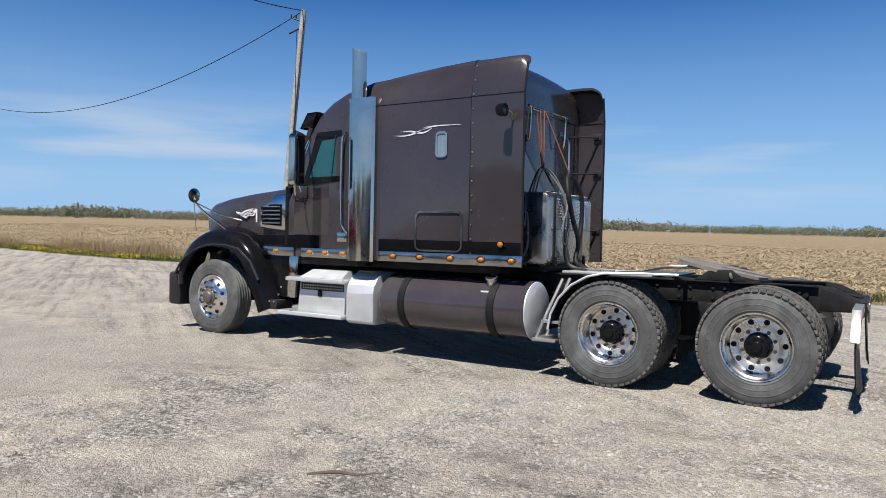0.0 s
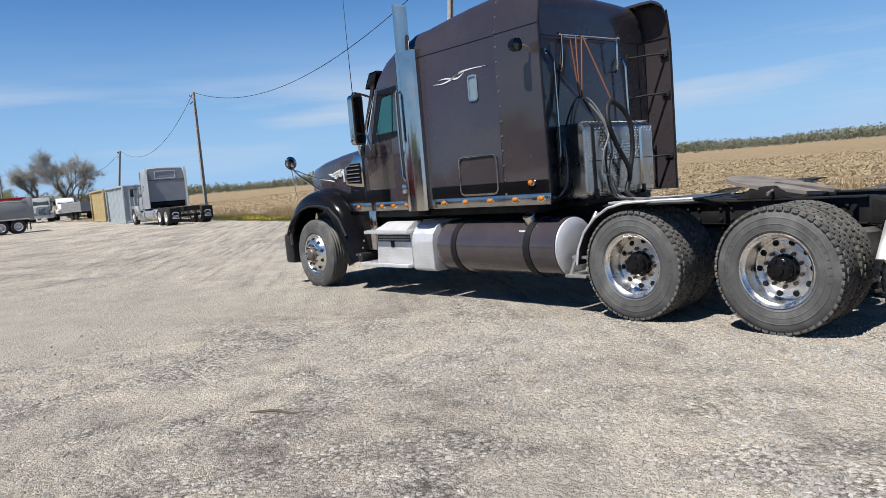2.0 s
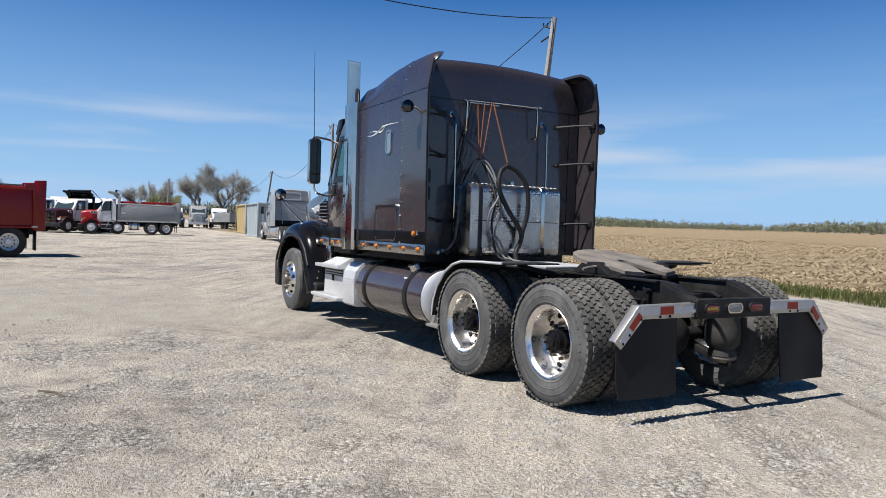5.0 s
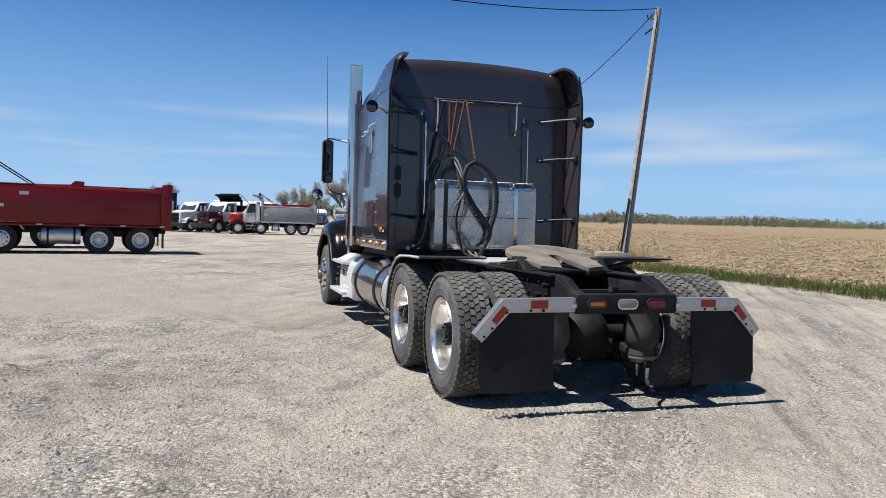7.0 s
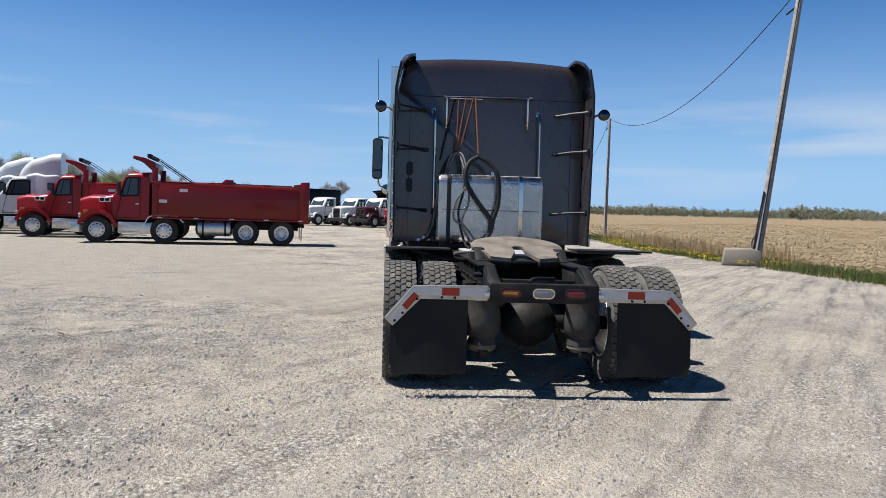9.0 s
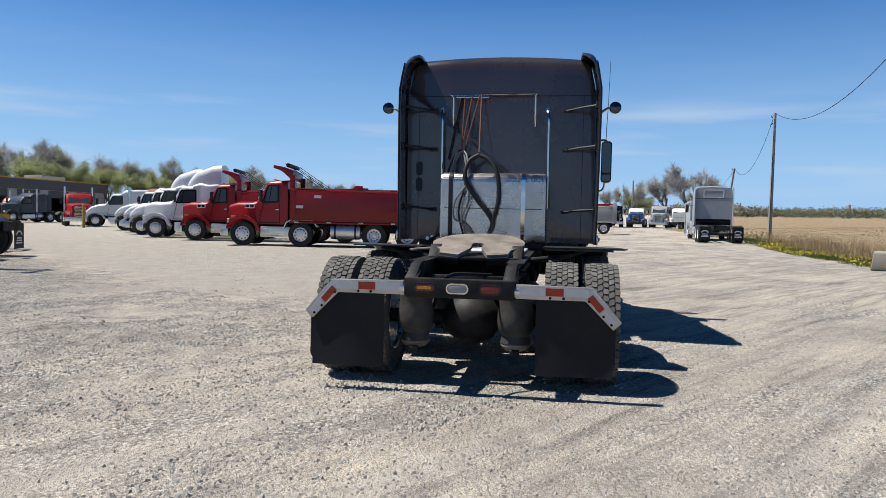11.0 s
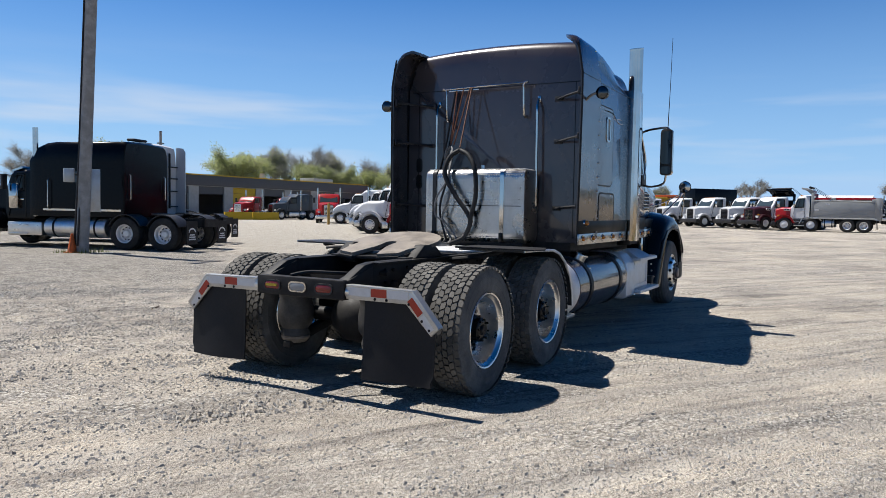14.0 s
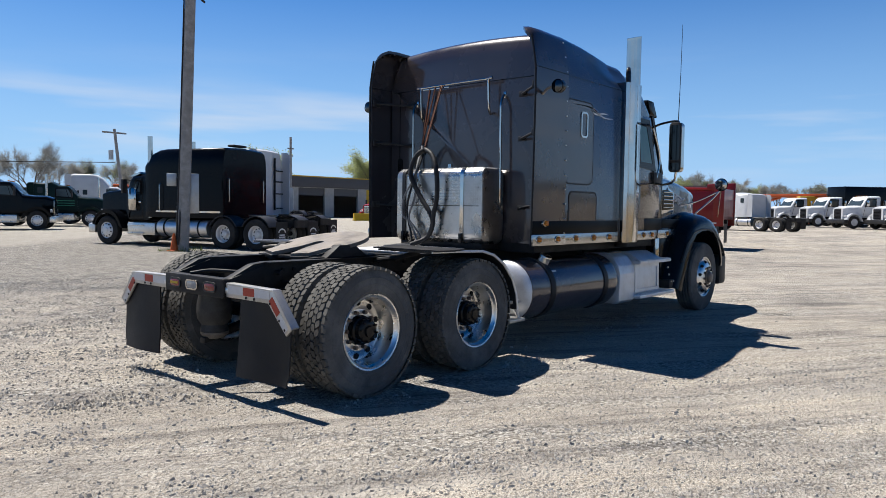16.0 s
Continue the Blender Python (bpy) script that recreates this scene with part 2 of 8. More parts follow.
def box(bm, x0, x1, y0, y1, z0, z1, bev=0.0, seg=2, m=None):
    r = bmesh.ops.create_cube(bm, size=1.0)
    vs = r["verts"]
    for v in vs:
        v.co = Vector(((x0 + x1) / 2 + v.co.x * (x1 - x0), (y0 + y1) / 2 + v.co.y * (y1 - y0), (z0 + z1) / 2 + v.co.z * (z1 - z0)))
    if m is not None:
        bmesh.ops.transform(bm, matrix=m, verts=vs)
    if bev > 0:
        es = {e for v in vs for e in v.link_edges}
        bmesh.ops.bevel(bm, geom=list(es), offset=bev, segments=seg, affect='EDGES', profile=0.5)
    return bm

def cyl(bm, p0, p1, r0, r1=None, seg=16, caps=True):
    p0, p1 = Vector(p0), Vector(p1)
    r1 = r0 if r1 is None else r1
    d = p1 - p0
    q = d.to_track_quat('Z', 'Y').to_matrix()
    ring = []
    for p, r in ((p0, r0), (p1, r1)):
        ring.append([bm.verts.new(p + q @ Vector((r * math.cos(2 * math.pi * i / seg), r * math.sin(2 * math.pi * i / seg), 0))) for i in range(seg)])
    for i in range(seg):
        j = (i + 1) % seg
        bm.faces.new((ring[0][i], ring[0][j], ring[1][j], ring[1][i]))
    if caps:
        bm.faces.new(ring[0][::-1]); bm.faces.new(ring[1])
    return bm

def smooth_path(pts, n=6):
    """Catmull-Rom through the points."""
    P = [Vector(p) for p in pts]
    P = [P[0] * 2 - P[1]] + P + [P[-1] * 2 - P[-2]]
    out = []
    for i in range(1, len(P) - 2):
        for k in range(n):
            t = k / n
            a, b, c, d = P[i - 1], P[i], P[i + 1], P[i + 2]
            out.append(0.5 * ((2 * b) + (c - a) * t + (2 * a - 5 * b + 4 * c - d) * t * t + (3 * b - a - 3 * c + d) * t ** 3))
    out.append(P[-2])
    return out

def tube(bm, pts, r, seg=8, smooth=0, caps=True):
    pts = smooth_path(pts, smooth) if smooth else [Vector(p) for p in pts]
    rings, up = [], None
    for i, p in enumerate(pts):
        d = (pts[min(i + 1, len(pts) - 1)] - pts[max(i - 1, 0)]).normalized()
        if up is None:
            up = Vector((0, 0, 1)) if abs(d.z) < 0.9 else Vector((1, 0, 0))
        s = d.cross(up)
        s = s.normalized() if s.length > 1e-6 else d.orthogonal().normalized()
        up = s.cross(d).normalized()
        rr = r
        if isinstance(r, (list, tuple)):
            f = i / max(1, len(pts) - 1) * (len(r) - 1)
            k0 = min(int(f), len(r) - 2)
            rr = r[k0] + (r[k0 + 1] - r[k0]) * (f - k0)
        rings.append([bm.verts.new(p + rr * (math.cos(2 * math.pi * k / seg) * s + math.sin(2 * math.pi * k / seg) * up)) for k in range(seg)])
    for a, b in zip(rings, rings[1:]):
        for k in range(seg):
            j = (k + 1) % seg
            bm.faces.new((a[k], a[j], b[j], b[k]))
    if caps:
        bm.faces.new(rings[0][::-1]); bm.faces.new(rings[-1])
    return bm

def lathe(bm, prof, seg=48, centre=(0, 0, 0), axis='y', close=False):
    """Revolves (radius, along) pairs round the axis."""
    c = Vector(centre)
    rings = []
    for r, a in prof:
        ring = []
        for i in range(seg):
            t = 2 * math.pi * i / seg
            u, v = r * math.cos(t), r * math.sin(t)
            ring.append(bm.verts.new(c + (Vector((u, a, v)) if axis == 'y' else Vector((a, u, v)) if axis == 'x' else Vector((u, v, a)))))
        rings.append(ring)
    pairs = list(zip(rings, rings[1:])) + ([(rings[-1], rings[0])] if close else [])
    for a, b in pairs:
        for i in range(seg):
            j = (i + 1) % seg
            bm.faces.new((a[i], a[j], b[j], b[i]))
    bmesh.ops.recalc_face_normals(bm, faces=bm.faces)
    return bm

def loft(bm, rings, caps=True, closed=True):
    vs = [[bm.verts.new(p) for p in ring] for ring in rings]
    for a, b in zip(vs, vs[1:]):
        n = len(a)
        for i in range(n if closed else n - 1):
            j = (i + 1) % n
            bm.faces.new((a[i], a[j], b[j], b[i]))
    if caps:
        bm.faces.new(vs[0][::-1]); bm.faces.new(vs[-1])
    bmesh.ops.recalc_face_normals(bm, faces=bm.faces)
    return bm

def prism(bm, pts, a, b, axis='y', bev=0.0):
    """Extrudes a 2D outline along an axis: (x, z) for y, (y, z) for x, (x, y) for z."""
    def P(p, t):
        return (p[0], t, p[1]) if axis == 'y' else (t, p[0], p[1]) if axis == 'x' else (p[0], p[1], t)
    v0 = [bm.verts.new(P(p, a)) for p in pts]
    v1 = [bm.verts.new(P(p, b)) for p in pts]
    fs = [bm.faces.new(v0), bm.faces.new(v1[::-1])]
    n = len(pts)
    for i in range(n):
        j = (i + 1) % n
        fs.append(bm.faces.new((v0[j], v0[i], v1[i], v1[j])))
    bmesh.ops.recalc_face_normals(bm, faces=fs)
    if bev:
        es = {e for f in fs for e in f.edges}
        bmesh.ops.bevel(bm, geom=list(es), offset=bev, segments=2, affect='EDGES', profile=0.5)
    return bm

def rrect(u0, u1, v0, v1, r, n=5):
    """A rounded rectangle outline."""
    out = []
    for cu, cv, a0 in ((u1 - r, v1 - r, 0), (u0 + r, v1 - r, 90), (u0 + r, v0 + r, 180), (u1 - r, v0 + r, 270)):
        for k in range(n + 1):
            a = radians(a0 + 90 * k / n)
            out.append((cu + r * math.cos(a), cv + r * math.sin(a)))
    return out

def frame_ring(bm, outer, inner, a, b, axis='y'):
    """A flat frame between two outlines of equal count, with thickness."""
    def P(p, t):
        return (p[0], t, p[1]) if axis == 'y' else (t, p[0], p[1]) if axis == 'x' else (p[0], p[1], t)
    L = [[bm.verts.new(P(p, t)) for p in ring] for ring, t in ((outer, a), (outer, b), (inner, b), (inner, a))]
    n = len(outer)
    for k in range(4):
        A, C = L[k], L[(k + 1) % 4]
        for i in range(n):
            j = (i + 1) % n
            bm.faces.new((A[i], A[j], C[j], C[i]))
    bmesh.ops.recalc_face_normals(bm, faces=bm.faces)
    return bm

def arc(cx, cz, r, a0, a1, n):
    return [(cx + r * math.cos(radians(a0 + (a1 - a0) * k / n)), cz + r * math.sin(radians(a0 + (a1 - a0) * k / n))) for k in range(n + 1)]

def strip_along(bm, path, y0, y1, thick, lip=0.0):
    """A curved sheet (a wheel arch): the (x, z) path, as wide as y0..y1, with thickness and an outer lip."""
    n = len(path)
    outer, inner = [], []
    for i, (x, z) in enumerate(path):
        x0, z0 = path[max(i - 1, 0)]; x1, z1 = path[min(i + 1, n - 1)]
        d = Vector((x1 - x0, z1 - z0)).normalized()
        nx, nz = -d.y, d.x
        outer.append((x, z)); inner.append((x - nx * thick, z - nz * thick))
    rings = []
    for (xo, zo), (xi, zi) in zip(outer, inner):
        rings.append([(xo, y0, zo), (xo, y1, zo), (xi, y1, zi), (xi, y0, zi)])
    return loft(bm, rings)

# ---- ground: one sheet to the horizon ----
def ground_z(x, y):
    d = -0.78 * x + 0.62 * y - 30.0
    k = 9.0
    return 0.0125 * (k * math.log1p(math.exp(d / k)) if d < 200 else d)

def vnoise(x, y, seed=0):
    """Smooth value noise on arrays, about -1 to 1."""
    x, y = np.asarray(x, float), np.asarray(y, float)
    xi, yi = np.floor(x).astype(np.int64), np.floor(y).astype(np.int64)
    fx, fy = x - xi, y - yi
    fx, fy = fx * fx * (3 - 2 * fx), fy * fy * (3 - 2 * fy)
    def hsh(a, b):
        h = (a * 374761393 + b * 668265263 + seed * 974711 + 12345) & 0x7fffffff
        h = ((h ^ (h >> 13)) * 1274126177) & 0x7fffffff
        return ((h ^ (h >> 16)) & 0xffff) / 32767.5 - 1
    a = hsh(xi, yi) * (1 - fx) + hsh(xi + 1, yi) * fx
    b = hsh(xi, yi + 1) * (1 - fx) + hsh(xi + 1, yi + 1) * fx
    return a * (1 - fy) + b * fy

def relief(x, y):
    """Small unevenness of the yard."""
    return 0.020 * vnoise(x * 0.5, y * 0.7, 1) + 0.010 * vnoise(x * 1.7, y * 2.2, 2) + 0.006 * vnoise(x * 4.3, y * 4.9, 3)

def axis_steps(lo, hi, fine_lo, fine_hi, fine, grow=1.22):
    a = list(np.arange(fine_lo, fine_hi + 1e-6, fine))
    s, v = fine, fine_hi
    while v < hi:
        s *= grow; v += s; a.append(min(v, hi))
    s, v = fine, fine_lo
    while v > lo:
        s *= grow; v -= s; a.insert(0, max(v, lo))
    return a

GX, GY = axis_steps(-1900, 500, -14, 10, 0.2), axis_steps(-1300, 1900, -12, 14, 0.2)
XX, YY = np.meshgrid(GX, GY)
near = np.clip(1 - np.maximum(np.maximum(np.abs(XX + 2) - 12, np.abs(YY) - 12), 0) / 30, 0, 1)
ZZ = np.vectorize(ground_z)(XX, YY) + relief(XX, YY) * near
ZZ += np.where((YY > 12.5) & (YY < 90), 0.09 * vnoise(XX * 1.1, YY * 0.35, 5) * np.clip((YY - 12.5) / 3, 0, 1), 0)
under = (np.abs(XX + 3.3) < 5.2) & (np.abs(YY) < 1.4)
ZZ = np.where(under, np.minimum(ZZ, 0.0), ZZ)
gv = np.stack([XX.ravel(), YY.ravel(), ZZ.ravel()], 1).tolist()
gf = []
nx_ = len(GX)
for j in range(len(GY) - 1):
    for i in range(nx_ - 1):
        a = j * nx_ + i
        gf.append((a, a + 1, a + nx_ + 1, a + nx_))
gme = bpy.data.meshes.new("ground")
gme.from_pydata(gv, [], gf)
gme.polygons.foreach_set("use_smooth", [True] * len(gf))

def ground_material():
    m = bpy.data.materials.new("gravel_yard_and_field")
    m.use_nodes = True
    n, l = m.node_tree.nodes, m.node_tree.links
    b = n["Principled BSDF"]
    b.inputs["Roughness"].default_value = 0.95
    b.inputs["Specular IOR Level"].default_value = 0.2
    tc = n.new("ShaderNodeTexCoord")
    sep = n.new("ShaderNodeSeparateXYZ"); l.new(tc.outputs["Object"], sep.inputs[0])
    def nt(scale, det=5, rough=0.6, sx=1, sy=1, rot=0):
        mp = n.new("ShaderNodeMapping"); mp.vector_type = 'TEXTURE'; mp.inputs["Scale"].default_value = (1 / sx, 1 / sy, 1); mp.inputs["Rotation"].default_value = (0, 0, rot)
        l.new(tc.outputs["Object"], mp.inputs[0])
        t = n.new("ShaderNodeTexNoise"); t.inputs["Scale"].default_value = scale; t.inputs["Detail"].default_value = det; t.inputs["Roughness"].default_value = rough
        l.new(mp.outputs[0], t.inputs["Vector"]); return t.outputs["Fac"]
    def ramp(src, *stops):
        r = n.new("ShaderNodeValToRGB"); c = r.color_ramp
        c.elements[0].position, c.elements[0].color = stops[0][0], (*stops[0][1], 1)
        c.elements[1].position, c.elements[1].color = stops[-1][0], (*stops[-1][1], 1)
        for p, co in stops[1:-1]:
            c.elements.new(p).color = (*co, 1)
        l.new(src, r.inputs[0]); return r.outputs[0]
    def tone(c, f):
        x = n.new("ShaderNodeVectorMath"); x.operation = 'SCALE'; x.inputs["Scale"].default_value = f; l.new(c, x.inputs[0]); return x.outputs[0]
    def mix(f, a, c, mode='MIX'):
        x = n.new("ShaderNodeMix"); x.data_type = 'RGBA'; x.blend_type = mode
        if isinstance(f, float): x.inputs[0].default_value = f
        else: l.new(f, x.inputs[0])
        for k, s in ((6, a), (7, c)):
            if isinstance(s, tuple): x.inputs[k].default_value = (*s, 1)
            else: l.new(s, x.inputs[k])
        return x.outputs[2]
    def mth(op, a, c=None, clamp=False):
        x = n.new("ShaderNodeMath"); x.operation = op; x.use_clamp = clamp
        for k, s in ((0, a), (1, c)):
            if s is None: continue
            if isinstance(s, (int, float)): x.inputs[k].default_value = s
            else: l.new(s, x.inputs[k])
        return x.outputs[0]
    # gravel: beige packed dirt with grey loose stone in drifts and wheel tracks
    drift = nt(0.34, 6, 0.62, 0.5, 2.6, 2.52)
    track = nt(1.0, 6, 0.62, 0.16, 2.4, 2.56)
    scraped = mth('MULTIPLY', mth('ADD', sep.outputs["Y"], 3.6), 0.3, True)        # drive lanes behind the truck are scraped
    def lane(a, c):
        return mth('ADD', mth('MULTIPLY', a, scraped), mth('MULTIPLY', c, mth('SUBTRACT', 1.0, scraped)))
    both = mth('ADD', mth('MULTIPLY', lane(drift, nt(0.7, 6, 0.62)), 0.6), mth('MULTIPLY', lane(track, nt(1.9, 7, 0.62)), 0.4))
    dirt = ramp(nt(5.0, 6), (0.3, (0.435, 0.39, 0.33)), (0.7, (0.615, 0.565, 0.49)))
    vor = n.new("ShaderNodeTexVoronoi"); vor.inputs["Scale"].default_value = 34.0; vor.inputs["Randomness"].default_value = 1.0
    l.new(tc.outputs["Object"], vor.inputs["Vector"])
    sv = n.new("ShaderNodeSeparateColor"); l.new(vor.outputs["Color"], sv.inputs[0])
    stone = ramp(sv.outputs[0], (0.0, (0.12, 0.117, 0.112)), (0.45, (0.335, 0.325, 0.305)), (1.0, (0.68, 0.66, 0.62)))
    vor2 = n.new("ShaderNodeTexVoronoi"); vor2.inputs["Scale"].default_value = 110.0
    l.new(tc.outputs["Object"], vor2.inputs["Vector"])
    sv2 = n.new("ShaderNodeSeparateColor"); l.new(vor2.outputs["Color"], sv2.inputs[0])
    grit = ramp(sv2.outputs[0], (0.0, (0.20, 0.182, 0.155)), (0.4, (0.46, 0.42, 0.36)), (1.0, (0.70, 0.66, 0.58)))
    # shade between stones and grit painted into the colour at the cell borders
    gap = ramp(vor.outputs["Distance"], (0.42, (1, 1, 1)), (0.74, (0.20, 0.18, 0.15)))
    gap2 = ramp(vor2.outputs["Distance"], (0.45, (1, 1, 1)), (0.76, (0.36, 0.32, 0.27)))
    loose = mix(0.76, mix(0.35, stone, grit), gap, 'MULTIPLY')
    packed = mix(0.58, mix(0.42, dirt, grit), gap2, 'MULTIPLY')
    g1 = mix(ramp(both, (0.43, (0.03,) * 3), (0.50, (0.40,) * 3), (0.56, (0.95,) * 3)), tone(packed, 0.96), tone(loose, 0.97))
    # scraped ripples and clumps
    rip = ramp(lane(nt(2.4, 8, 0.70, 0.16, 1.9, 2.55), nt(3.0, 8, 0.70)), (0.36, (0.52, 0.51, 0.52)), (0.49, (0.97, 0.96, 0.95)), (0.62, (1.20, 1.17, 1.12)))
    g1 = mix(0.85, g1, rip, 'MULTIPLY')
    # dusty pale tracks and broad dull stains
    dust = ramp(lane(nt(0.9, 5, 0.55, 0.08, 2.6, 2.55), nt(0.45, 5, 0.55)), (0.50, (0, 0, 0)), (0.61, (0.75,) * 3))
    g1 = mix(dust, g1, tone(dirt, 0.82))
    stain = ramp(nt(0.30, 6, 0.68), (0.36, (0.70, 0.70, 0.71)), (0.52, (1, 1, 1)), (0.68, (1.10, 1.07, 1.02)))
    g1 = mix(1.0, g1, stain, 'MULTIPLY')
    # smoother pale drive that crosses the yard
    nrm = mth('MULTIPLY', mth('SUBTRACT', sep.outputs["Y"], sep.outputs["X"]), 0.7071)
    wob = mth('MULTIPLY', mth('SUBTRACT', nt(0.5, 4), 0.5), 1.1)
    nn = mth('ADD', nrm, wob)
    m1 = mth('MULTIPLY', mth('MULTIPLY', mth('SUBTRACT', nn, mth('MULTIPLY', mth('ADD', sep.outputs["X"], 4.0), 0.12)), 1.4, True), mth('MULTIPLY', mth('SUBTRACT', mth('SUBTRACT', 1.5, mth('MULTIPLY', sep.outputs["X"], 0.45)), nn), 0.5, True))
    m2 = mth('MULTIPLY', m1, mth('MULTIPLY', mth('SUBTRACT', -4.6, mth('ADD', sep.outputs["X"], wob)), 0.6, True))
    m3 = mth('MULTIPLY', mth('SUBTRACT', -11.0, nn), 0.7, True)
    pale = ramp(nt(2.0, 7), (0.3, (0.47, 0.43, 0.365)), (0.7, (0.60, 0.56, 0.485)))
    g2 = mix(mth('MULTIPLY', mth('MAXIMUM', m2, m3), 0.92), g1, tone(pale, 0.66))
    # darker loose grey stone round the pole and before the parked tractors
    m4 = mth('MULTIPLY', mth('MULTIPLY', mth('SUBTRACT', mth('MULTIPLY', mth('ADD', sep.outputs["X"], 4.0), 0.12), nn), 0.8, True), mth('MULTIPLY', mth('SUBTRACT', -5.0, sep.outputs["Y"]), 0.22, True))
    m4 = mth('MULTIPLY', m4, mth('SUBTRACT', 1.0, m3))
    g2 = mix(mth('MULTIPLY', m4, 0.85), g2, mix(0.7, tone(loose, 0.74), rip, 'MULTIPLY'))
    # ploughed field with last year's stubble beyond the verge
    soil = ramp(nt(2.4, 7, 0.7, 1, 0.3), (0.36, (0.16, 0.11, 0.065)), (0.52, (0.31, 0.235, 0.14)), (0.66, (0.44, 0.35, 0.22)))
    edge = mth('MULTIPLY', mth('MAXIMUM', mth('SUBTRACT', -28.0, sep.outputs["X"]), 0.0), 0.12)
    fm = mth('MULTIPLY', mth('SUBTRACT', mth('ADD', mth('SUBTRACT', sep.outputs["Y"], edge), mth('MULTIPLY', mth('SUBTRACT', nt(0.6, 4), 0.5), 1.6)), 10.9), 1.6, True)
    col = mix(fm, g2, tone(soil, 0.78))
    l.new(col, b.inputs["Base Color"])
    bp = n.new("ShaderNodeBump"); bp.inputs["Distance"].default_value = 0.028; bp.inputs["Strength"].default_value = 0.9
    hgt = mth('ADD', mth('MULTIPLY', vor.outputs["Distance"], -0.9), mth('ADD', mth('MULTIPLY', vor2.outputs["Distance"], -0.6), nt(30, 5)))
    l.new(hgt, bp.inputs["Height"]); l.new(bp.outputs[0], b.inputs["Normal"])
    return m
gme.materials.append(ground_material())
ground = tagged(new("ground", gme), "packed beige gravel yard running into a bare stubble field", "ground", kind="structure")

# ---- wheels (shared meshes; local axle at the origin, outer side towards -y) ----
def tyre_profile(w, r, rim):
    h = w / 2
    def ridge(q, y, k):
        return [(q - 0.004, k * y), (q - 0.002, k * (y + 0.0018)), (q + 0.002, k * (y + 0.0018)), (q + 0.004, k * y)]
    left = [(rim, -h * 0.80), (rim + 0.012, -h * 0.92)] + ridge(rim + 0.034, h * 0.985, -1) + [(rim + 0.05, -h)] + ridge(r - 0.125, h * 1.015, -1) + ridge(r - 0.075, h * 1.0, -1)
    return left + [(r - 0.06, -h * 0.985), (r - 0.028, -h * 0.93), (r - 0.008, -h * 0.86),
            (r, -h * 0.74), (r + 0.002, 0), (r, h * 0.74), (r - 0.008, h * 0.86), (r - 0.028, h * 0.93), (r - 0.06, h * 0.985), (r - 0.12, h * 1.02),
            (rim + 0.05, h), (rim + 0.012, h * 0.92), (rim, h * 0.80)]

def drive_tyre():
    bm = B()
    w, r = 0.262, 0.503
    lathe(bm, tyre_profile(w, r - 0.007, 0.287), 72)
    for i in range(32):                    # moulded markings on the sidewall
        if i % 16 < 9:
            box(bm, 0.392, 0.418, -w / 2 * 1.012 - 0.0022, -w / 2 * 1.012 + 0.002, -0.007, 0.007, m=Matrix.Rotation(2 * math.pi * i / 44 + (1.2 if i > 15 else 0), 4, 'Y'))
    return mesh_of(bm, "drive_tyre", RUBBER)

def drive_tread():
    """Staggered blocks in five rows, with shoulder lugs."""
    bm = B()
    r0, r1 = 0.488, 0.512
    rows = ((-0.113, 0.020, 0.0, 50), (-0.066, 0.021, 0.5, 50), (-0.021, 0.020, 0.0, 50), (0.024, 0.020, 0.5, 50), (0.068, 0.021, 0.0, 50), (0.114, 0.019, 0.5, 50))
    for yc, hw, ph, n in rows:
        for i in range(n):
            a = 2 * math.pi * (i + ph) / n
            da = 2 * math.pi / n * (0.475 if abs(yc) > 0.09 else 0.45)
            edge = abs(yc) > 0.09
            top = r1 - (0.008 if edge else 0.0)
            sk = 0.16 * da * (1 if ph else -1)
            ring = []
            for rad, f in ((r0 - (0.006 if edge else 0), 1.0), (top, 0.93)):
                ring.append([bm.verts.new((rad * math.cos(a + s * da * f + (sk if y > 0 else -sk)), yc + y * hw * f, rad * math.sin(a + s * da * f + (sk if y > 0 else -sk))))
                             for s, y in ((-1, -0.75), (-0.3, -1.15), (0.8, -0.95), (1, 0.75), (0.3, 1.15), (-0.8, 0.95))])
            for k in range(6):
                j = (k + 1) % 6
                bm.faces.new((ring[0][k], ring[0][j], ring[1][j], ring[1][k]))
            bm.faces.new(ring[1])
    bmesh.ops.recalc_face_normals(bm, faces=bm.faces)
    return mesh_of(bm, "tread", RUBBER_TREAD, 20)

def steer_tyre():
    bm = B()
    w, r = 0.28, 0.505
    p = tyre_profile(w, r, 0.287)
    mid = []
    for k in range(-4, 5):                 # four grooves round the tread
        y = k * 0.022
        mid.append((r + 0.008 if k % 2 == 0 else r - 0.006, y - 0.006)); mid.append((r + 0.008 if k % 2 == 0 else r - 0.006, y + 0.006))
    tr = next(i for i, q in enumerate(p) if q[1] == 0)
    lathe(bm, p[:tr] + mid + p[tr + 1:], 72)
    return mesh_of(bm, "steer_tyre", RUBBER, 25)

def rim_dish():
    """Deep outer rim of a dual: lip, barrel and the set-back disc."""
    bm = B()
    lathe(bm, [(0.283, -0.085), (0.296, -0.112), (0.300, -0.122), (0.296, -0.128), (0.286, -0.124), (0.277, -0.104), (0.262, -0.092), (0.256, -0.05), (0.252, 0.035),
               (0.243, 0.052), (0.225, 0.056), (0.195, 0.048), (0.172, 0.036), (0.165, 0.030), (0.120, 0.028), (0.118, 0.060)], 64)
    return mesh_of(bm, "rim", RIM_ALU, 30)

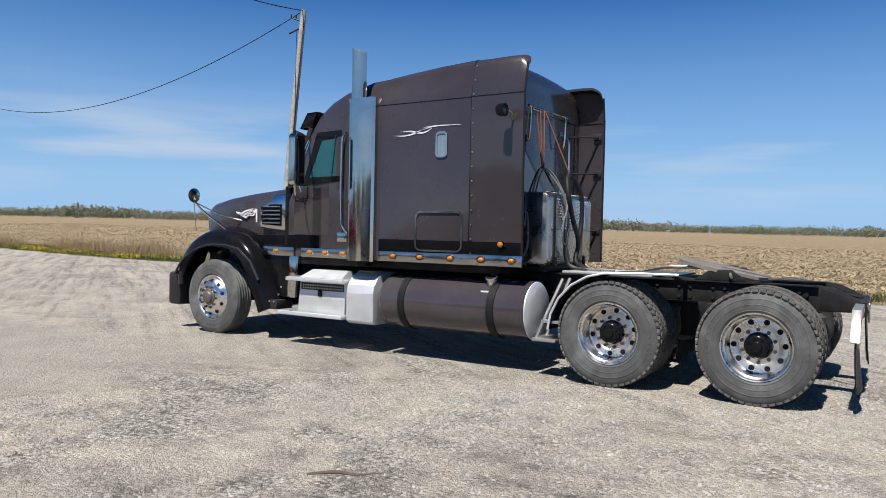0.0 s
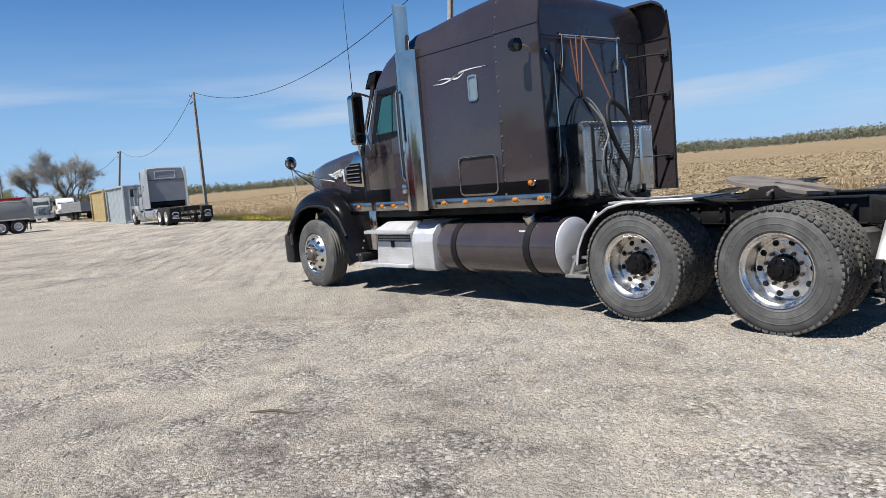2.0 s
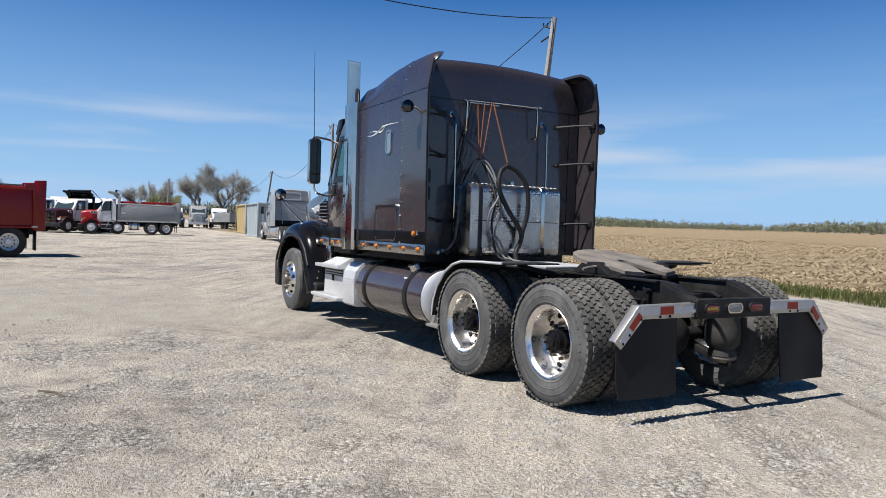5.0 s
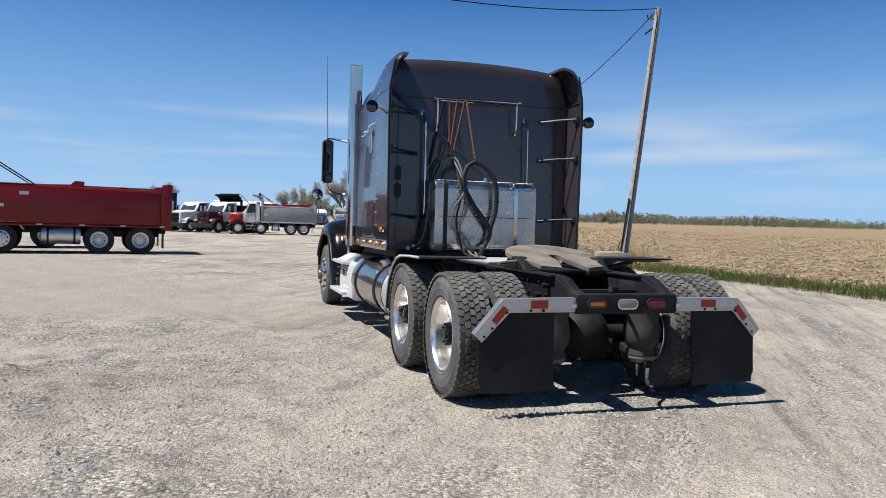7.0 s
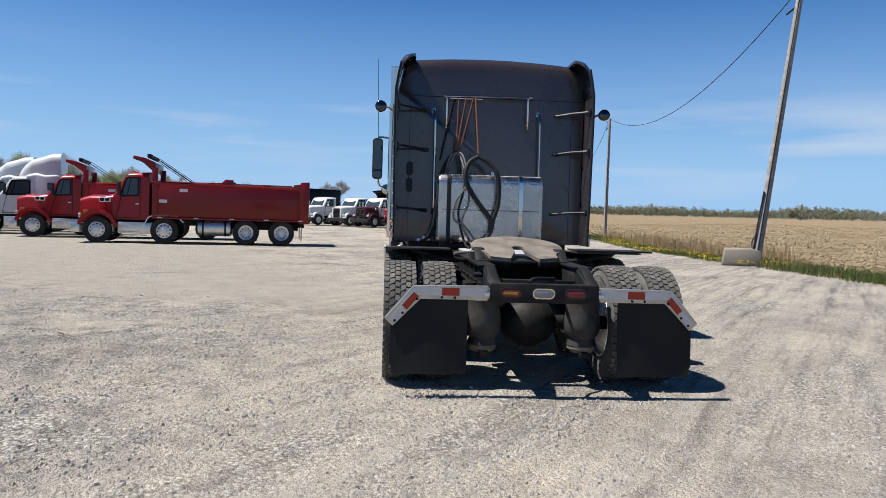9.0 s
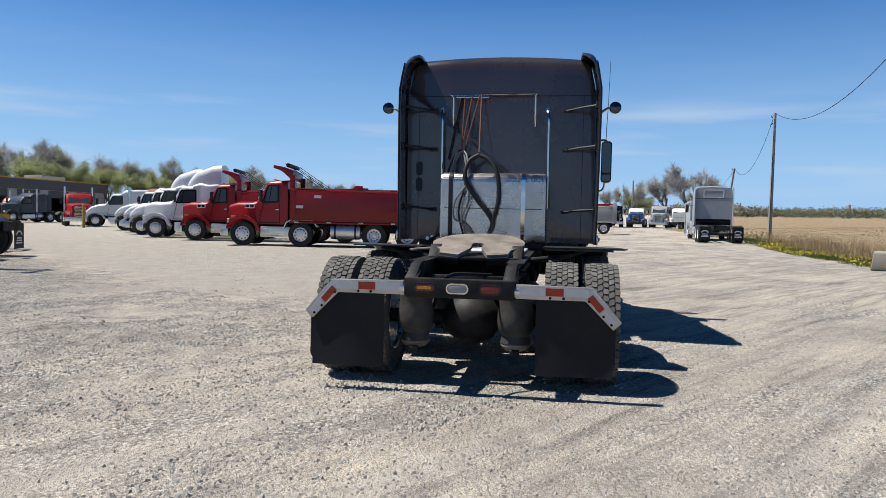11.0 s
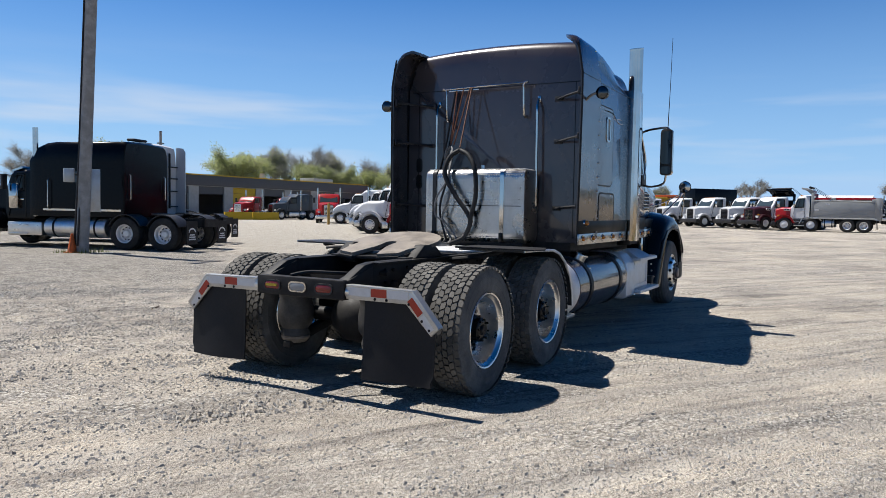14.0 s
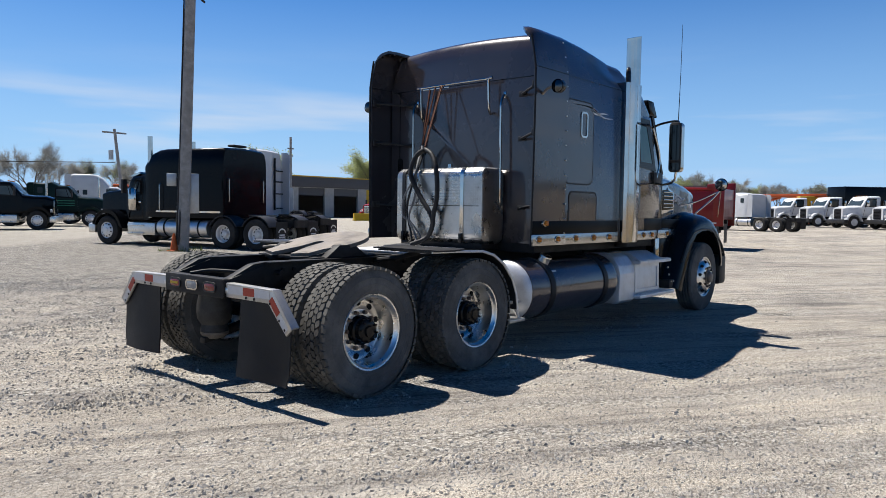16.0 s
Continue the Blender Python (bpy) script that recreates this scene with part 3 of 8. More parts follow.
def rim_front():
    bm = B()
    lathe(bm, [(0.283, -0.085), (0.296, -0.118), (0.300, -0.128), (0.295, -0.134), (0.284, -0.128), (0.272, -0.108), (0.262, -0.104), (0.250, -0.118), (0.225, -0.150),
               (0.198, -0.168), (0.172, -0.176), (0.165, -0.180), (0.112, -0.182), (0.108, -0.15)], 64)
    return mesh_of(bm, "rim", RIM_ALU, 30)

def discs(n, r, y, rad, depth, a0=0.0, seg=14, tilt=0.0):
    bm = B()
    for i in range(n):
        a = 2 * math.pi * i / n + a0
        c = Vector((r * math.cos(a), y, r * math.sin(a)))
        o = Vector((math.cos(a) * tilt, -1, math.sin(a) * tilt)).normalized()
        cyl(bm, c, c + o * depth, rad, rad * 0.96, seg)
    return bm

M_DT, M_TREAD, M_ST = drive_tyre(), drive_tread(), steer_tyre()
M_RD, M_RF = rim_dish(), rim_front()
HOLE = mat("hand_hole_dark", (0.010, 0.010, 0.011), 0.8, 0, 0.2, 20, 100)
NUT = mat("lug_nut_steel", (0.10, 0.09, 0.085), 0.4, 0.7, 0.2, 20, 200, tint=(0.12, 0.06, 0.03), tint_amt=0.5, tint_scale=18)
RUST_HUB = mat("rusty_hub", (0.17, 0.145, 0.125), 0.5, 0.6, 0.3, 18, 120, tint=(0.07, 0.04, 0.035), tint_amt=0.6, tint_scale=9)
def one(rad, depth, seg, material, name):
    bm = B(); cyl(bm, (0, 0, 0), (0, -depth, 0), rad, rad * 0.95, seg)
    return mesh_of(bm, name, material)
M_HOLE, M_NUT = one(0.025, 0.010, 14, HOLE, "hand_hole"), one(0.017, 0.036, 6, NUT, "lug_nut")
def round_set(w, mesh, name, n, r, y, a0, tilt):
    """Sets n alike pieces in a ring on the wheel's face, leaning outwards."""
    for i in range(n):
        a = 360 * i / n + a0
        part(name, mesh, None, w).matrix_basis = pose(0, 0, 0, 0, a, 0) @ pose(r, y, 0, 0, 0, tilt)
bm = B(); lathe(bm, [(0.118, 0.08), (0.118, 0.0), (0.112, -0.02), (0.098, -0.028), (0.094, -0.072), (0.082, -0.082), (0.046, -0.084), (0.040, -0.10), (0.0005, -0.10)], 32)
for i in range(8):
    a = 2 * math.pi * i / 8
    cyl(bm, (0.082 * math.cos(a), -0.080, 0.082 * math.sin(a)), (0.082 * math.cos(a), -0.096, 0.082 * math.sin(a)), 0.009, seg=6)
M_HUB_D = mesh_of(bm, "hub", PAINT_BLACK)
bm = B(); lathe(bm, [(0.110, -0.15), (0.110, -0.187), (0.102, -0.195), (0.085, -0.20), (0.080, -0.225), (0.070, -0.235), (0.030, -0.24), (0.0005, -0.24)], 32)
M_HUB_F = mesh_of(bm, "hub", RUST_HUB)

def wheel(parent, x, y, z, side, front=False, inner=False):
    """One wheel: the rim carries tyre, tread, hub, nuts and hand holes."""
    w = part("wheel", M_RF if front else M_RD, None, parent, "polished aluminium rim")
    w.matrix_basis = pose(x, y, z, 0, 0, 0 if side < 0 else 180) @ pose(0, 0, 0, 0, random.uniform(0, 360), 0)
    part("tyre", M_ST if front else M_DT, None, w, "grey-worn black rubber tyre")
    if not front:
        part("tread", M_TREAD, None, w)
    if not inner:
        part("hub", M_HUB_F if front else M_HUB_D, None, w)
        round_set(w, M_NUT, "lug_nut", 10, 0.143, -0.176 if front else 0.032, 0, 0)
        round_set(w, M_HOLE, "hand_hole", 10, 0.226 if front else 0.211, -0.149 if front else 0.054, 18, 42 if front else 14)
    return w

# ---- the parked highway tractor: nose towards -x, rear axle at x = 0 ----
truck = thing("semi_truck", "dusty plum-grey sleeper highway tractor parked on a gravel yard", "truck")
RW = 0.505
for s in (-1, 1):
    for ax in (0.0, -1.32):
        wheel(truck, ax, s * 1.115, RW, s)
        w = wheel(truck, ax, s * 0.785, RW, -s, inner=True)
    wheel(truck, -6.96, s * 1.045, 0.495, s, front=True)

def section(w, zt, x, zb=1.10, zs=2.90, inset=0.16, crown=0.03, n=8):
    """Cab cross-section: upright sides to zs, shoulders that curve in to the roof."""
    zs = min(zs, zt - 0.12)
    pts = [(-w, zb), (-w, zs)]
    ri, rz = min(inset, w * 0.3), zt - crown - zs
    for k in range(1, n + 1):
        a = radians(90 * k / n)
        pts.append((-w + ri * (1 - math.cos(a)) , zs + rz * math.sin(a)))
    top = [(-(w - ri) * (1 - k / 4), zt - crown * (1 - k / 4) ** 2) for k in range(1, 5)]
    half = pts + top
    full = half + [(-y, z) for y, z in half[-2::-1]]
    return [(x, y, z) for y, z in full]

def roof_section(w, zt, x, lean, zb=1.10, crown=0.045, rc=0.09):
    """Sleeper cross-section: upright to the joint, then leaning in to a rounded roof edge."""
    z0 = zt - crown - rc
    pts = [(-w, zb), (-w, 2.90)] + [(-w + lean * k / 3, 2.90 + (z0 - 2.90) * k / 3) for k in (1, 2, 3)]
    pts += [(-w + lean + rc * (1 - math.cos(radians(18 * k))), z0 + rc * math.sin(radians(18 * k))) for k in (1, 2, 3, 4, 5)]
    half = pts + [(-(w - lean - rc) * (1 - k / 4), zt - crown * (1 - k / 4) ** 2) for k in range(1, 5)]
    return [(x, y, z) for y, z in half + [(-y, z) for y, z in half[-2::-1]]]

SW = 1.165          # half-width of the sleeper
body = B()
stations = [(-5.72, 1.00, 2.03), (-5.56, 1.005, 2.36), (-5.42, 1.01, 2.68), (-5.34, 1.015, 2.86), (-5.24, 1.02, 2.99), (-5.06, 1.03, 3.115), (-4.84, 1.04, 3.205), (-4.56, 1.06, 3.265),
            (-4.42, 1.08, 3.285)]
rings = [section(w, zt, x, zs=2.90 if x > -4.9 else min(2.9, zt - 0.3), inset=0.19 if x > -4.5 else 0.22, crown=0.045) for x, w, zt in stations]
rings += [roof_section(SW, zt, x, lean) for x, zt, lean in ((-4.22, 3.305, 0.21), (-4.10, 3.312, 0.185), (-3.80, 3.330, 0.145), (-3.40, 3.352, 0.10), (-2.92, 3.372, 0.07))]
loft(body, rings)
part("body", body, PAINT, truck, "plum-grey metallic cab and sleeper shell")
# rear of the sleeper, its top edge rolled over
back = B()
rolls = [(-2.92, 0.0), (-2.76, 0.0), (-2.70, 0.012), (-2.65, 0.045), (-2.62, 0.10), (-2.61, 0.20)]
loft(back, [roof_section(SW - 0.02, 3.372 - d, x, 0.07) for x, d in rolls])
part("back_wall", back, PAINT, truck, "flat plum-grey sleeper rear wall")
seam = B(); box(seam, -2.612, -2.604, -1.10, 1.10, 2.868, 2.876)
for y in (-1.0, 1.0):
    box(seam, -2.612, -2.604, y - 0.003, y + 0.003, 1.15, 2.868)
part("seam", seam, PAINT_BLACK, truck)

# side extenders behind the sleeper: thin shells, upright to the joint, the corner rounded over the roof
for s in (-1, 1):
    bm = B()
    def ext_ring(x, o, dz, lip=1.0):
        return [(SW + o, 1.10), (SW + 0.012 + o, 1.8), (SW + 0.02 + o, 2.60), (SW + 0.018 + o, 2.90), (SW - 0.012 + o, 3.08), (SW - 0.040 + o, 3.215 + dz),
                (SW - 0.058 + o * 0.8, 3.260 + dz), (SW - 0.090 + o * 0.5, 3.293 + dz + o * 0.5), (SW - 0.090 - 0.050 * lip, 3.308 + dz + o), (SW - 0.090 - 0.125 * lip, 3.318 + dz + o)]
    rings = []
    for x, dz, lip in ((-2.90, 0.0, 1.0), (-2.72, 0.006, 1.0), (-2.50, 0.010, 1.0), (-2.36, 0.006, 0.9), (-2.305, -0.022, 0.5), (-2.275, -0.060, 0.2)):
        o, i = ext_ring(x, 0.006, dz, lip), ext_ring(x, -0.020, dz - 0.004, lip)
        rings.append([(x, s * y, z) for y, z in o] + [(x, s * y, z) for y, z in i[::-1]])
    loft(bm, rings)
    part("side_extender", bm, PAINT, truck, "plum-grey fibreglass side extender")
    jn = B()                                # joint between the extender's lower and upper panel, and its lap on the shell
    box(jn, -2.895, -2.274, min(s * (SW + 0.02), s * (SW + 0.0265)), max(s * (SW + 0.02), s * (SW + 0.0265)), 2.895, 2.903)
    part("panel_joint", jn, PAINT_BLACK, truck)
    trim = B()
    o = ext_ring(0, 0.010, 0)
    tube(trim, [(-2.272, s * (y - 0.008), z) for y, z in o[:6]], 0.011, 6)
    part("rubber_edge", trim, FLAP, truck)
    for z0, z1 in ((1.45, 1.50), (2.19, 2.24), (2.66, 2.72)):
        inner = B()      # black arm braced from the back wall to the extender's edge
        a_in, a_out = Vector((-2.605, s * 0.80, z0 + 0.03)), Vector((-2.335, s * (SW - 0.03), z0 + 0.055))
        tube(inner, [a_in, a_in + Vector((0.03, s * 0.03, 0)), a_in.lerp(a_out, 0.5) + Vector((0, 0, 0.004)), a_out], 0.014, 6)
        box(inner, -2.62, -2.598, min(s * 0.76, s * 0.86), max(s * 0.76, s * 0.86), z0 + 0.005, z1 + 0.005, 0.004)
        box(inner, -2.40, -2.29, min(s * (SW - 0.035), s * (SW - 0.012)), max(s * (SW - 0.035), s * (SW - 0.012)), z0 + 0.02, z1 + 0.04, 0.004)
        part("stiffener", inner, PLASTIC, truck)
    rv = B(); cyl(rv, (0, 0, 0), (0, s * 0.014, 0), 0.011, 0.007, 8); rivet = mesh_of(rv, "rivet", ALU)      # row where the extender joins
    for k in range(14):
        z = 1.22 + k * 0.155
        y = SW + 0.030 if z < 2.92 else SW + 0.028 - (z - 2.90) * 0.19
        part("rivet", rivet, None, truck).location = (-2.875, s * (y - 0.012), z)

# lower body: black band and polished skirt with amber lamps
for s in (-1, 1):
    band = B()
    box(band, -4.12, -2.285, s * (SW + 0.0125) if s < 0 else SW - 0.01, s * (SW - 0.01) if s < 0 else SW + 0.0125, 1.205, 1.35, 0.004)
    box(band, -5.72, -4.60, -1.024 if s < 0 else 0.98, -0.98 if s < 0 else 1.024, 1.205, 1.37, 0.004)
    box(band, -6.45, -5.74, -0.985 if s < 0 else 0.90, -0.90 if s < 0 else 0.985, 1.205, 1.36, 0.004)
    part("black_band", band, BAND, truck)
    for x0, x1, yy in ((-4.125, -2.90, SW + 0.020), (-2.895, -2.265, SW + 0.030), (-5.40, -4.60, 1.10), (-6.16, -5.60, 1.03)):
        sk = B()
        y0, y1 = sorted((s * (yy - 0.02), s * yy))
        box(sk, x0, x1, y0, y1, 1.095, 1.212, 0.004)
        part("skirt", sk, SKIRT, truck, "polished stainless steel skirt strip")
    lamps = [(-3.90, SW + 0.020), (-3.53, SW + 0.020), (-3.13, SW + 0.020), (-2.74, SW + 0.030), (-2.38, SW + 0.030), (-5.25, 1.10), (-5.0, 1.10), (-4.72, 1.10), (-5.90, 1.03)]
    for x, yy in lamps:
        lp = B()
        cyl(lp, (x, s * (yy - 0.002), 1.158), (x, s * (yy + 0.008), 1.158), 0.040, 0.036, 16)
        for v in lp.verts:
            v.co.x = x + (v.co.x - x) * 1.5
        lamp = part("marker_lamp", lp, CHROME, truck)
        ln = B()
        lathe(ln, [(0.026, 0.0), (0.024, -s * -0.012), (0.014, s * 0.021), (0.0005, s * 0.024)], 16, (x, s * (yy + 0.006), 1.158))
        for v in ln.verts:
            v.co.x = x + (v.co.x - x) * 1.35
        part("lens", ln, AMBER, lamp, "amber lens")
    lp = B()
    cyl(lp, (-2.50, s * (SW + 0.01), 1.325), (-2.50, s * (SW + 0.030), 1.325), 0.038, 0.034, 16)
    for v in lp.verts:
        v.co.x = -2.50 + (v.co.x + 2.50) * 1.5
    lamp = part("marker_lamp", lp, CHROME, truck)
    ln = B()
    lathe(ln, [(0.030, 0.0), (0.026, s * 0.016), (0.0005, s * 0.028)], 16, (-2.515, s * (SW + 0.028), 1.325))
    part("lens", ln, AMBER, lamp, "amber lens")

# sleeper windows, hatches, stripes
def rect_frame(s, x0, x1, z0, z1, r, wdt, yy, thick, material, name, label=""):
    bm = B()
    y0, y1 = s * yy, s * (yy + thick)
    frame_ring(bm, rrect(x0, x1, z0, z1, r), rrect(x0 + wdt, x1 - wdt, z0 + wdt, z1 - wdt, max(r - wdt, 0.004)), y0, y1)
    return part(name, bm, material, truck, label)

for s in (-1, 1):
    wx0, wx1, wz0, wz1 = (-3.355, -3.205, 2.265, 2.55)
    f = rect_frame(s, wx0, wx1, wz0, wz1, 0.045, 0.022, SW - 0.006, 0.020, CHROME, "sleeper_window", "polished frame of a small sleeper window")
    g = B(); prism(g, rrect(wx0 + 0.02, wx1 - 0.02, wz0 + 0.02, wz1 - 0.02, 0.03), s * (SW - 0.004), s * (SW + 0.004))
    part("pane", g, SLEEPER_PANE, f)
    rect_frame(s, -3.605, -2.985, 1.225, 1.675, 0.075, 0.020, SW - 0.002, 0.024 if s < 0 else 0.008, PLASTIC if s > 0 else SKIRT, "hatch_trim", "thin trim round the luggage hatch")
    h = B(); prism(h, rrect(-3.585, -3.005, 1.245, 1.655, 0.06), s * (SW - 0.004), s * (SW + 0.005)); part("luggage_hatch", h, PAINT, truck)
    if s > 0:
        rect_frame(s, -3.50, -2.88, 1.745, 2.665, 0.10, 0.019, SW - 0.002, 0.006, PLASTIC, "hatch_trim")
        h = B(); prism(h, rrect(-3.485, -2.895, 1.76, 2.65, 0.09), s * (SW - 0.004), s * (SW + 0.0045)); part("sleeper_door", h, PAINT, truck)
    ln = B()
    box(ln, -4.20, -2.29, min(s * (SW - 0.01), s * (SW + 0.003)), max(s * (SW - 0.01), s * (SW + 0.003)), 2.896, 2.902)
    part("roof_joint", ln, PAINT_BLACK, truck)
    # flowing white stripe
    def swoosh(pts, w0, y):
        bm = B()
        P = smooth_path([(x, 0, z) for x, z in pts], 8)
        rings = []
        for i, p in enumerate(P):
            t = i / (len(P) - 1)
            hw = w0 * math.sin(math.pi * min(1, max(0.02, t))) ** 0.7
            rings.append([(p.x, s * y, p.z - hw), (p.x, s * (y + 0.003), p.z - hw), (p.x, s * (y + 0.003), p.z + hw), (p.x, s * y, p.z + hw)])
        return loft(bm, rings)
    st = B()
    for pts, w0 in ((((-3.94, 2.536), (-3.78, 2.528), (-3.63, 2.552), (-3.50, 2.598), (-3.33, 2.618), (-3.02, 2.612)), 0.009),
                    (((-3.84, 2.575), (-3.70, 2.574), (-3.59, 2.553), (-3.50, 2.556), (-3.40, 2.600)), 0.010), (((-3.60, 2.553), (-3.53, 2.592), (-3.43, 2.622)), 0.009)):
        b2 = swoosh(pts, w0, SW + 0.0015)
        me = bpy.data.meshes.new("tmp"); b2.to_mesh(me); b2.free(); st.from_mesh(me); bpy.data.meshes.remove(me)
    part("stripe", st, DECAL, truck, "white flowing pinstripe decal")

# cab: door, window, pillar, visor, grab handles, vents
for s in (-1, 1):
    YC = 1.02
    d = B(); prism(d, [(-5.60, 1.375), (-4.66, 1.375), (-4.66, 2.70), (-5.26, 2.70), (-5.60, 1.98)], s * (YC - 0.03), s * (YC + 0.012), 'y', 0.008)
    door = part("door", d, PAINT, truck, "plum-grey cab door")
    fr = B()
    outer = [(-5.45, 2.00), (-4.66, 2.055), (-4.66, 2.68), (-5.22, 2.66)]
    inner = [(-5.34, 2.10), (-4.70, 2.115), (-4.70, 2.61), (-5.14, 2.56)]
    frame_ring(fr, outer, inner, s * (YC + 0.008), s * (YC + 0.022))
    part("window_frame", fr, PAINT_BLACK, door)
    g = B(); prism(g, inner, s * (YC + 0.0125), s * (YC + 0.017)); part("pane", g, CAB_PANE, door, "opaque teal side window")
    vt = B(); prism(vt, [(-4.98, 2.10), (-4.965, 2.10), (-4.90, 2.63), (-4.915, 2.63)], s * (YC + 0.014), s * (YC + 0.024)); part("window_post", vt, PLASTIC, door)
    hd = B(); box(hd, -4.86, -4.70, min(s * (YC + 0.008), s * (YC + 0.03)), max(s * (YC + 0.008), s * (YC + 0.03)), 1.30, 1.42, 0.006)
    box(hd, -4.83, -4.73, min(s * (YC + 0.03), s * (YC + 0.042)), max(s * (YC + 0.03), s * (YC + 0.042)), 1.33, 1.37, 0.006)
    part("door_handle", hd, CHROME, door, "chrome handle")
    gr = B(); tube(gr, [(-4.72, s * 1.03, 2.64), (-4.745, s * 1.085, 2.60), (-4.77, s * 1.09, 2.45), (-4.77, s * 1.09, 1.65), (-4.735, s * 1.085, 1.48), (-4.69, s * 1.03, 1.40)], 0.016, 10, 5)
    part("grab_handle", gr, CHROME, truck, "bent chrome grab handle")
    pl = B(); prism(pl, [(-5.72, 1.98), (-5.66, 1.98), (-5.31, 2.72), (-5.37, 2.74)], s * (YC - 0.02), s * (YC + 0.006)); part("pillar", pl, PLASTIC, truck)
    # cowl piece with mirror brackets
    cw = B(); box(cw, -5.60, -5.36, min(s * 1.0, s * 1.06), max(s * 1.0, s * 1.06), 1.83, 1.99, 0.015); part("mirror_base", cw, PLASTIC, truck)
    # side air vent of the hood
    vf = B(); prism(vf, [(-6.30, 1.46), (-5.78, 1.42), (-5.76, 1.90), (-6.02, 1.90), (-6.12, 1.80), (-6.30, 1.74)], s * 0.88, s * 0.945, 'y', 0.01)
    vent = part("side_vent", vf, CHROME, truck, "chrome louvred side vent")
    lv = B(); prism(lv, [(-6.26, 1.50), (-5.90, 1.48), (-5.90, 1.77), (-6.10, 1.77), (-6.26, 1.72)], s * 0.93, s * 0.948); part("vent_opening", lv, PAINT_BLACK, vent)
    for k in range(5):
        lo = B(); box(lo, -6.24, -5.92, min(s * 0.943, s * 0.962), max(s * 0.943, s * 0.962), 1.515 + k * 0.054, 1.532 + k * 0.054, 0.004)
        part("louvre", lo, CHROME, vent)
    gt = B(); box(gt, -5.80, -5.70, min(s * 0.86, s * 0.99), max(s * 0.86, s * 0.99), 1.22, 2.0, 0.01); part("cowl_gap", gt, PAINT_BLACK, truck)
    # winged badge as plain bars
    bd = B()
    for k in range(3):
        tip, mid, end = (-6.84 + k * 0.055, 1.665 - k * 0.024), (-6.66 + k * 0.02, 1.69 - k * 0.032), (-6.50, 1.715 - k * 0.026)
        q = smooth_path([(tip[0], 0, tip[1]), (tip[0] + 0.09, 0, tip[1] - 0.022), (mid[0], 0, mid[1] - 0.012), (end[0], 0, end[1])], 4)
        w_ = [0.003 + 0.010 * math.sin(math.pi * (0.15 + 0.8 * i / (len(q) - 1))) for i in range(len(q))]
        prism(bd, [(p.x, p.z + w) for p, w in zip(q, w_)] + [(p.x, p.z - w) for p, w in list(zip(q, w_))[::-1]], s * 0.80, s * 0.884)
    frame_ring(bd, [(-6.53 + 0.065 * math.cos(a * 0.5236), 1.655 + 0.045 * math.sin(a * 0.5236)) for a in range(12)], [(-6.53 + 0.043 * math.cos(a * 0.5236), 1.655 + 0.026 * math.sin(a * 0.5236)) for a in range(12)], s * 0.80, s * 0.884)
    prism(bd, [(-6.475, 1.715), (-6.42, 1.71), (-6.42, 1.53), (-6.445, 1.53), (-6.45, 1.66)], s * 0.80, s * 0.886)
    part("badge", bd, DECAL, truck, "white winged badge shape")

vs = B()
prism(vs, [(-5.57, 2.74), (-5.45, 2.93), (-5.28, 2.94), (-5.26, 2.92), (-5.44, 2.91), (-5.55, 2.73)], -0.98, 0.98, 'y', 0.004)
for s in (-1, 1):
    prism(vs, [(-5.57, 2.74), (-5.45, 2.93), (-5.28, 2.94), (-5.36, 2.76)], s * 0.955, s * 0.98, 'y', 0.004)
part("sun_visor", vs, PAINT_BLACK, truck, "dark painted sun visor over the windscreen")
ws = B()
loft(ws, [[(-5.76, -0.90, 2.04), (-5.74, 0.90, 2.04), (-5.735, 0.90, 2.06), (-5.735, -0.90, 2.06)], [(-5.40, -0.84, 2.80), (-5.40, 0.84, 2.80), (-5.385, 0.84, 2.80), (-5.385, -0.84, 2.80)]])
part("windscreen", ws, GLASS_DARK, truck)

# hood, bumper, fenders
hood = B()
hs = []
for x, w, zt, zb in ((-5.74, 0.90, 2.05, 1.20), (-6.10, 0.885, 2.02, 1.20), (-6.6, 0.86, 1.975, 1.20), (-7.1, 0.82, 1.915, 1.15), (-7.45, 0.77, 1.855, 1.05), (-7.62, 0.70, 1.80, 0.95), (-7.70, 0.62, 1.70, 0.92), (-7.74, 0.56, 1.50, 0.9)):
    hs.append(section(w, zt, x, zb, zt - 0.17, 0.16, 0.045))
loft(hood, hs)
part("hood", hood, PAINT, truck, "long sloping plum-grey hood")
bp = B(); box(bp, -7.93, -7.66, -1.16, 1.16, 0.33, 0.80, 0.05); part("bumper", bp, PLASTIC, truck)
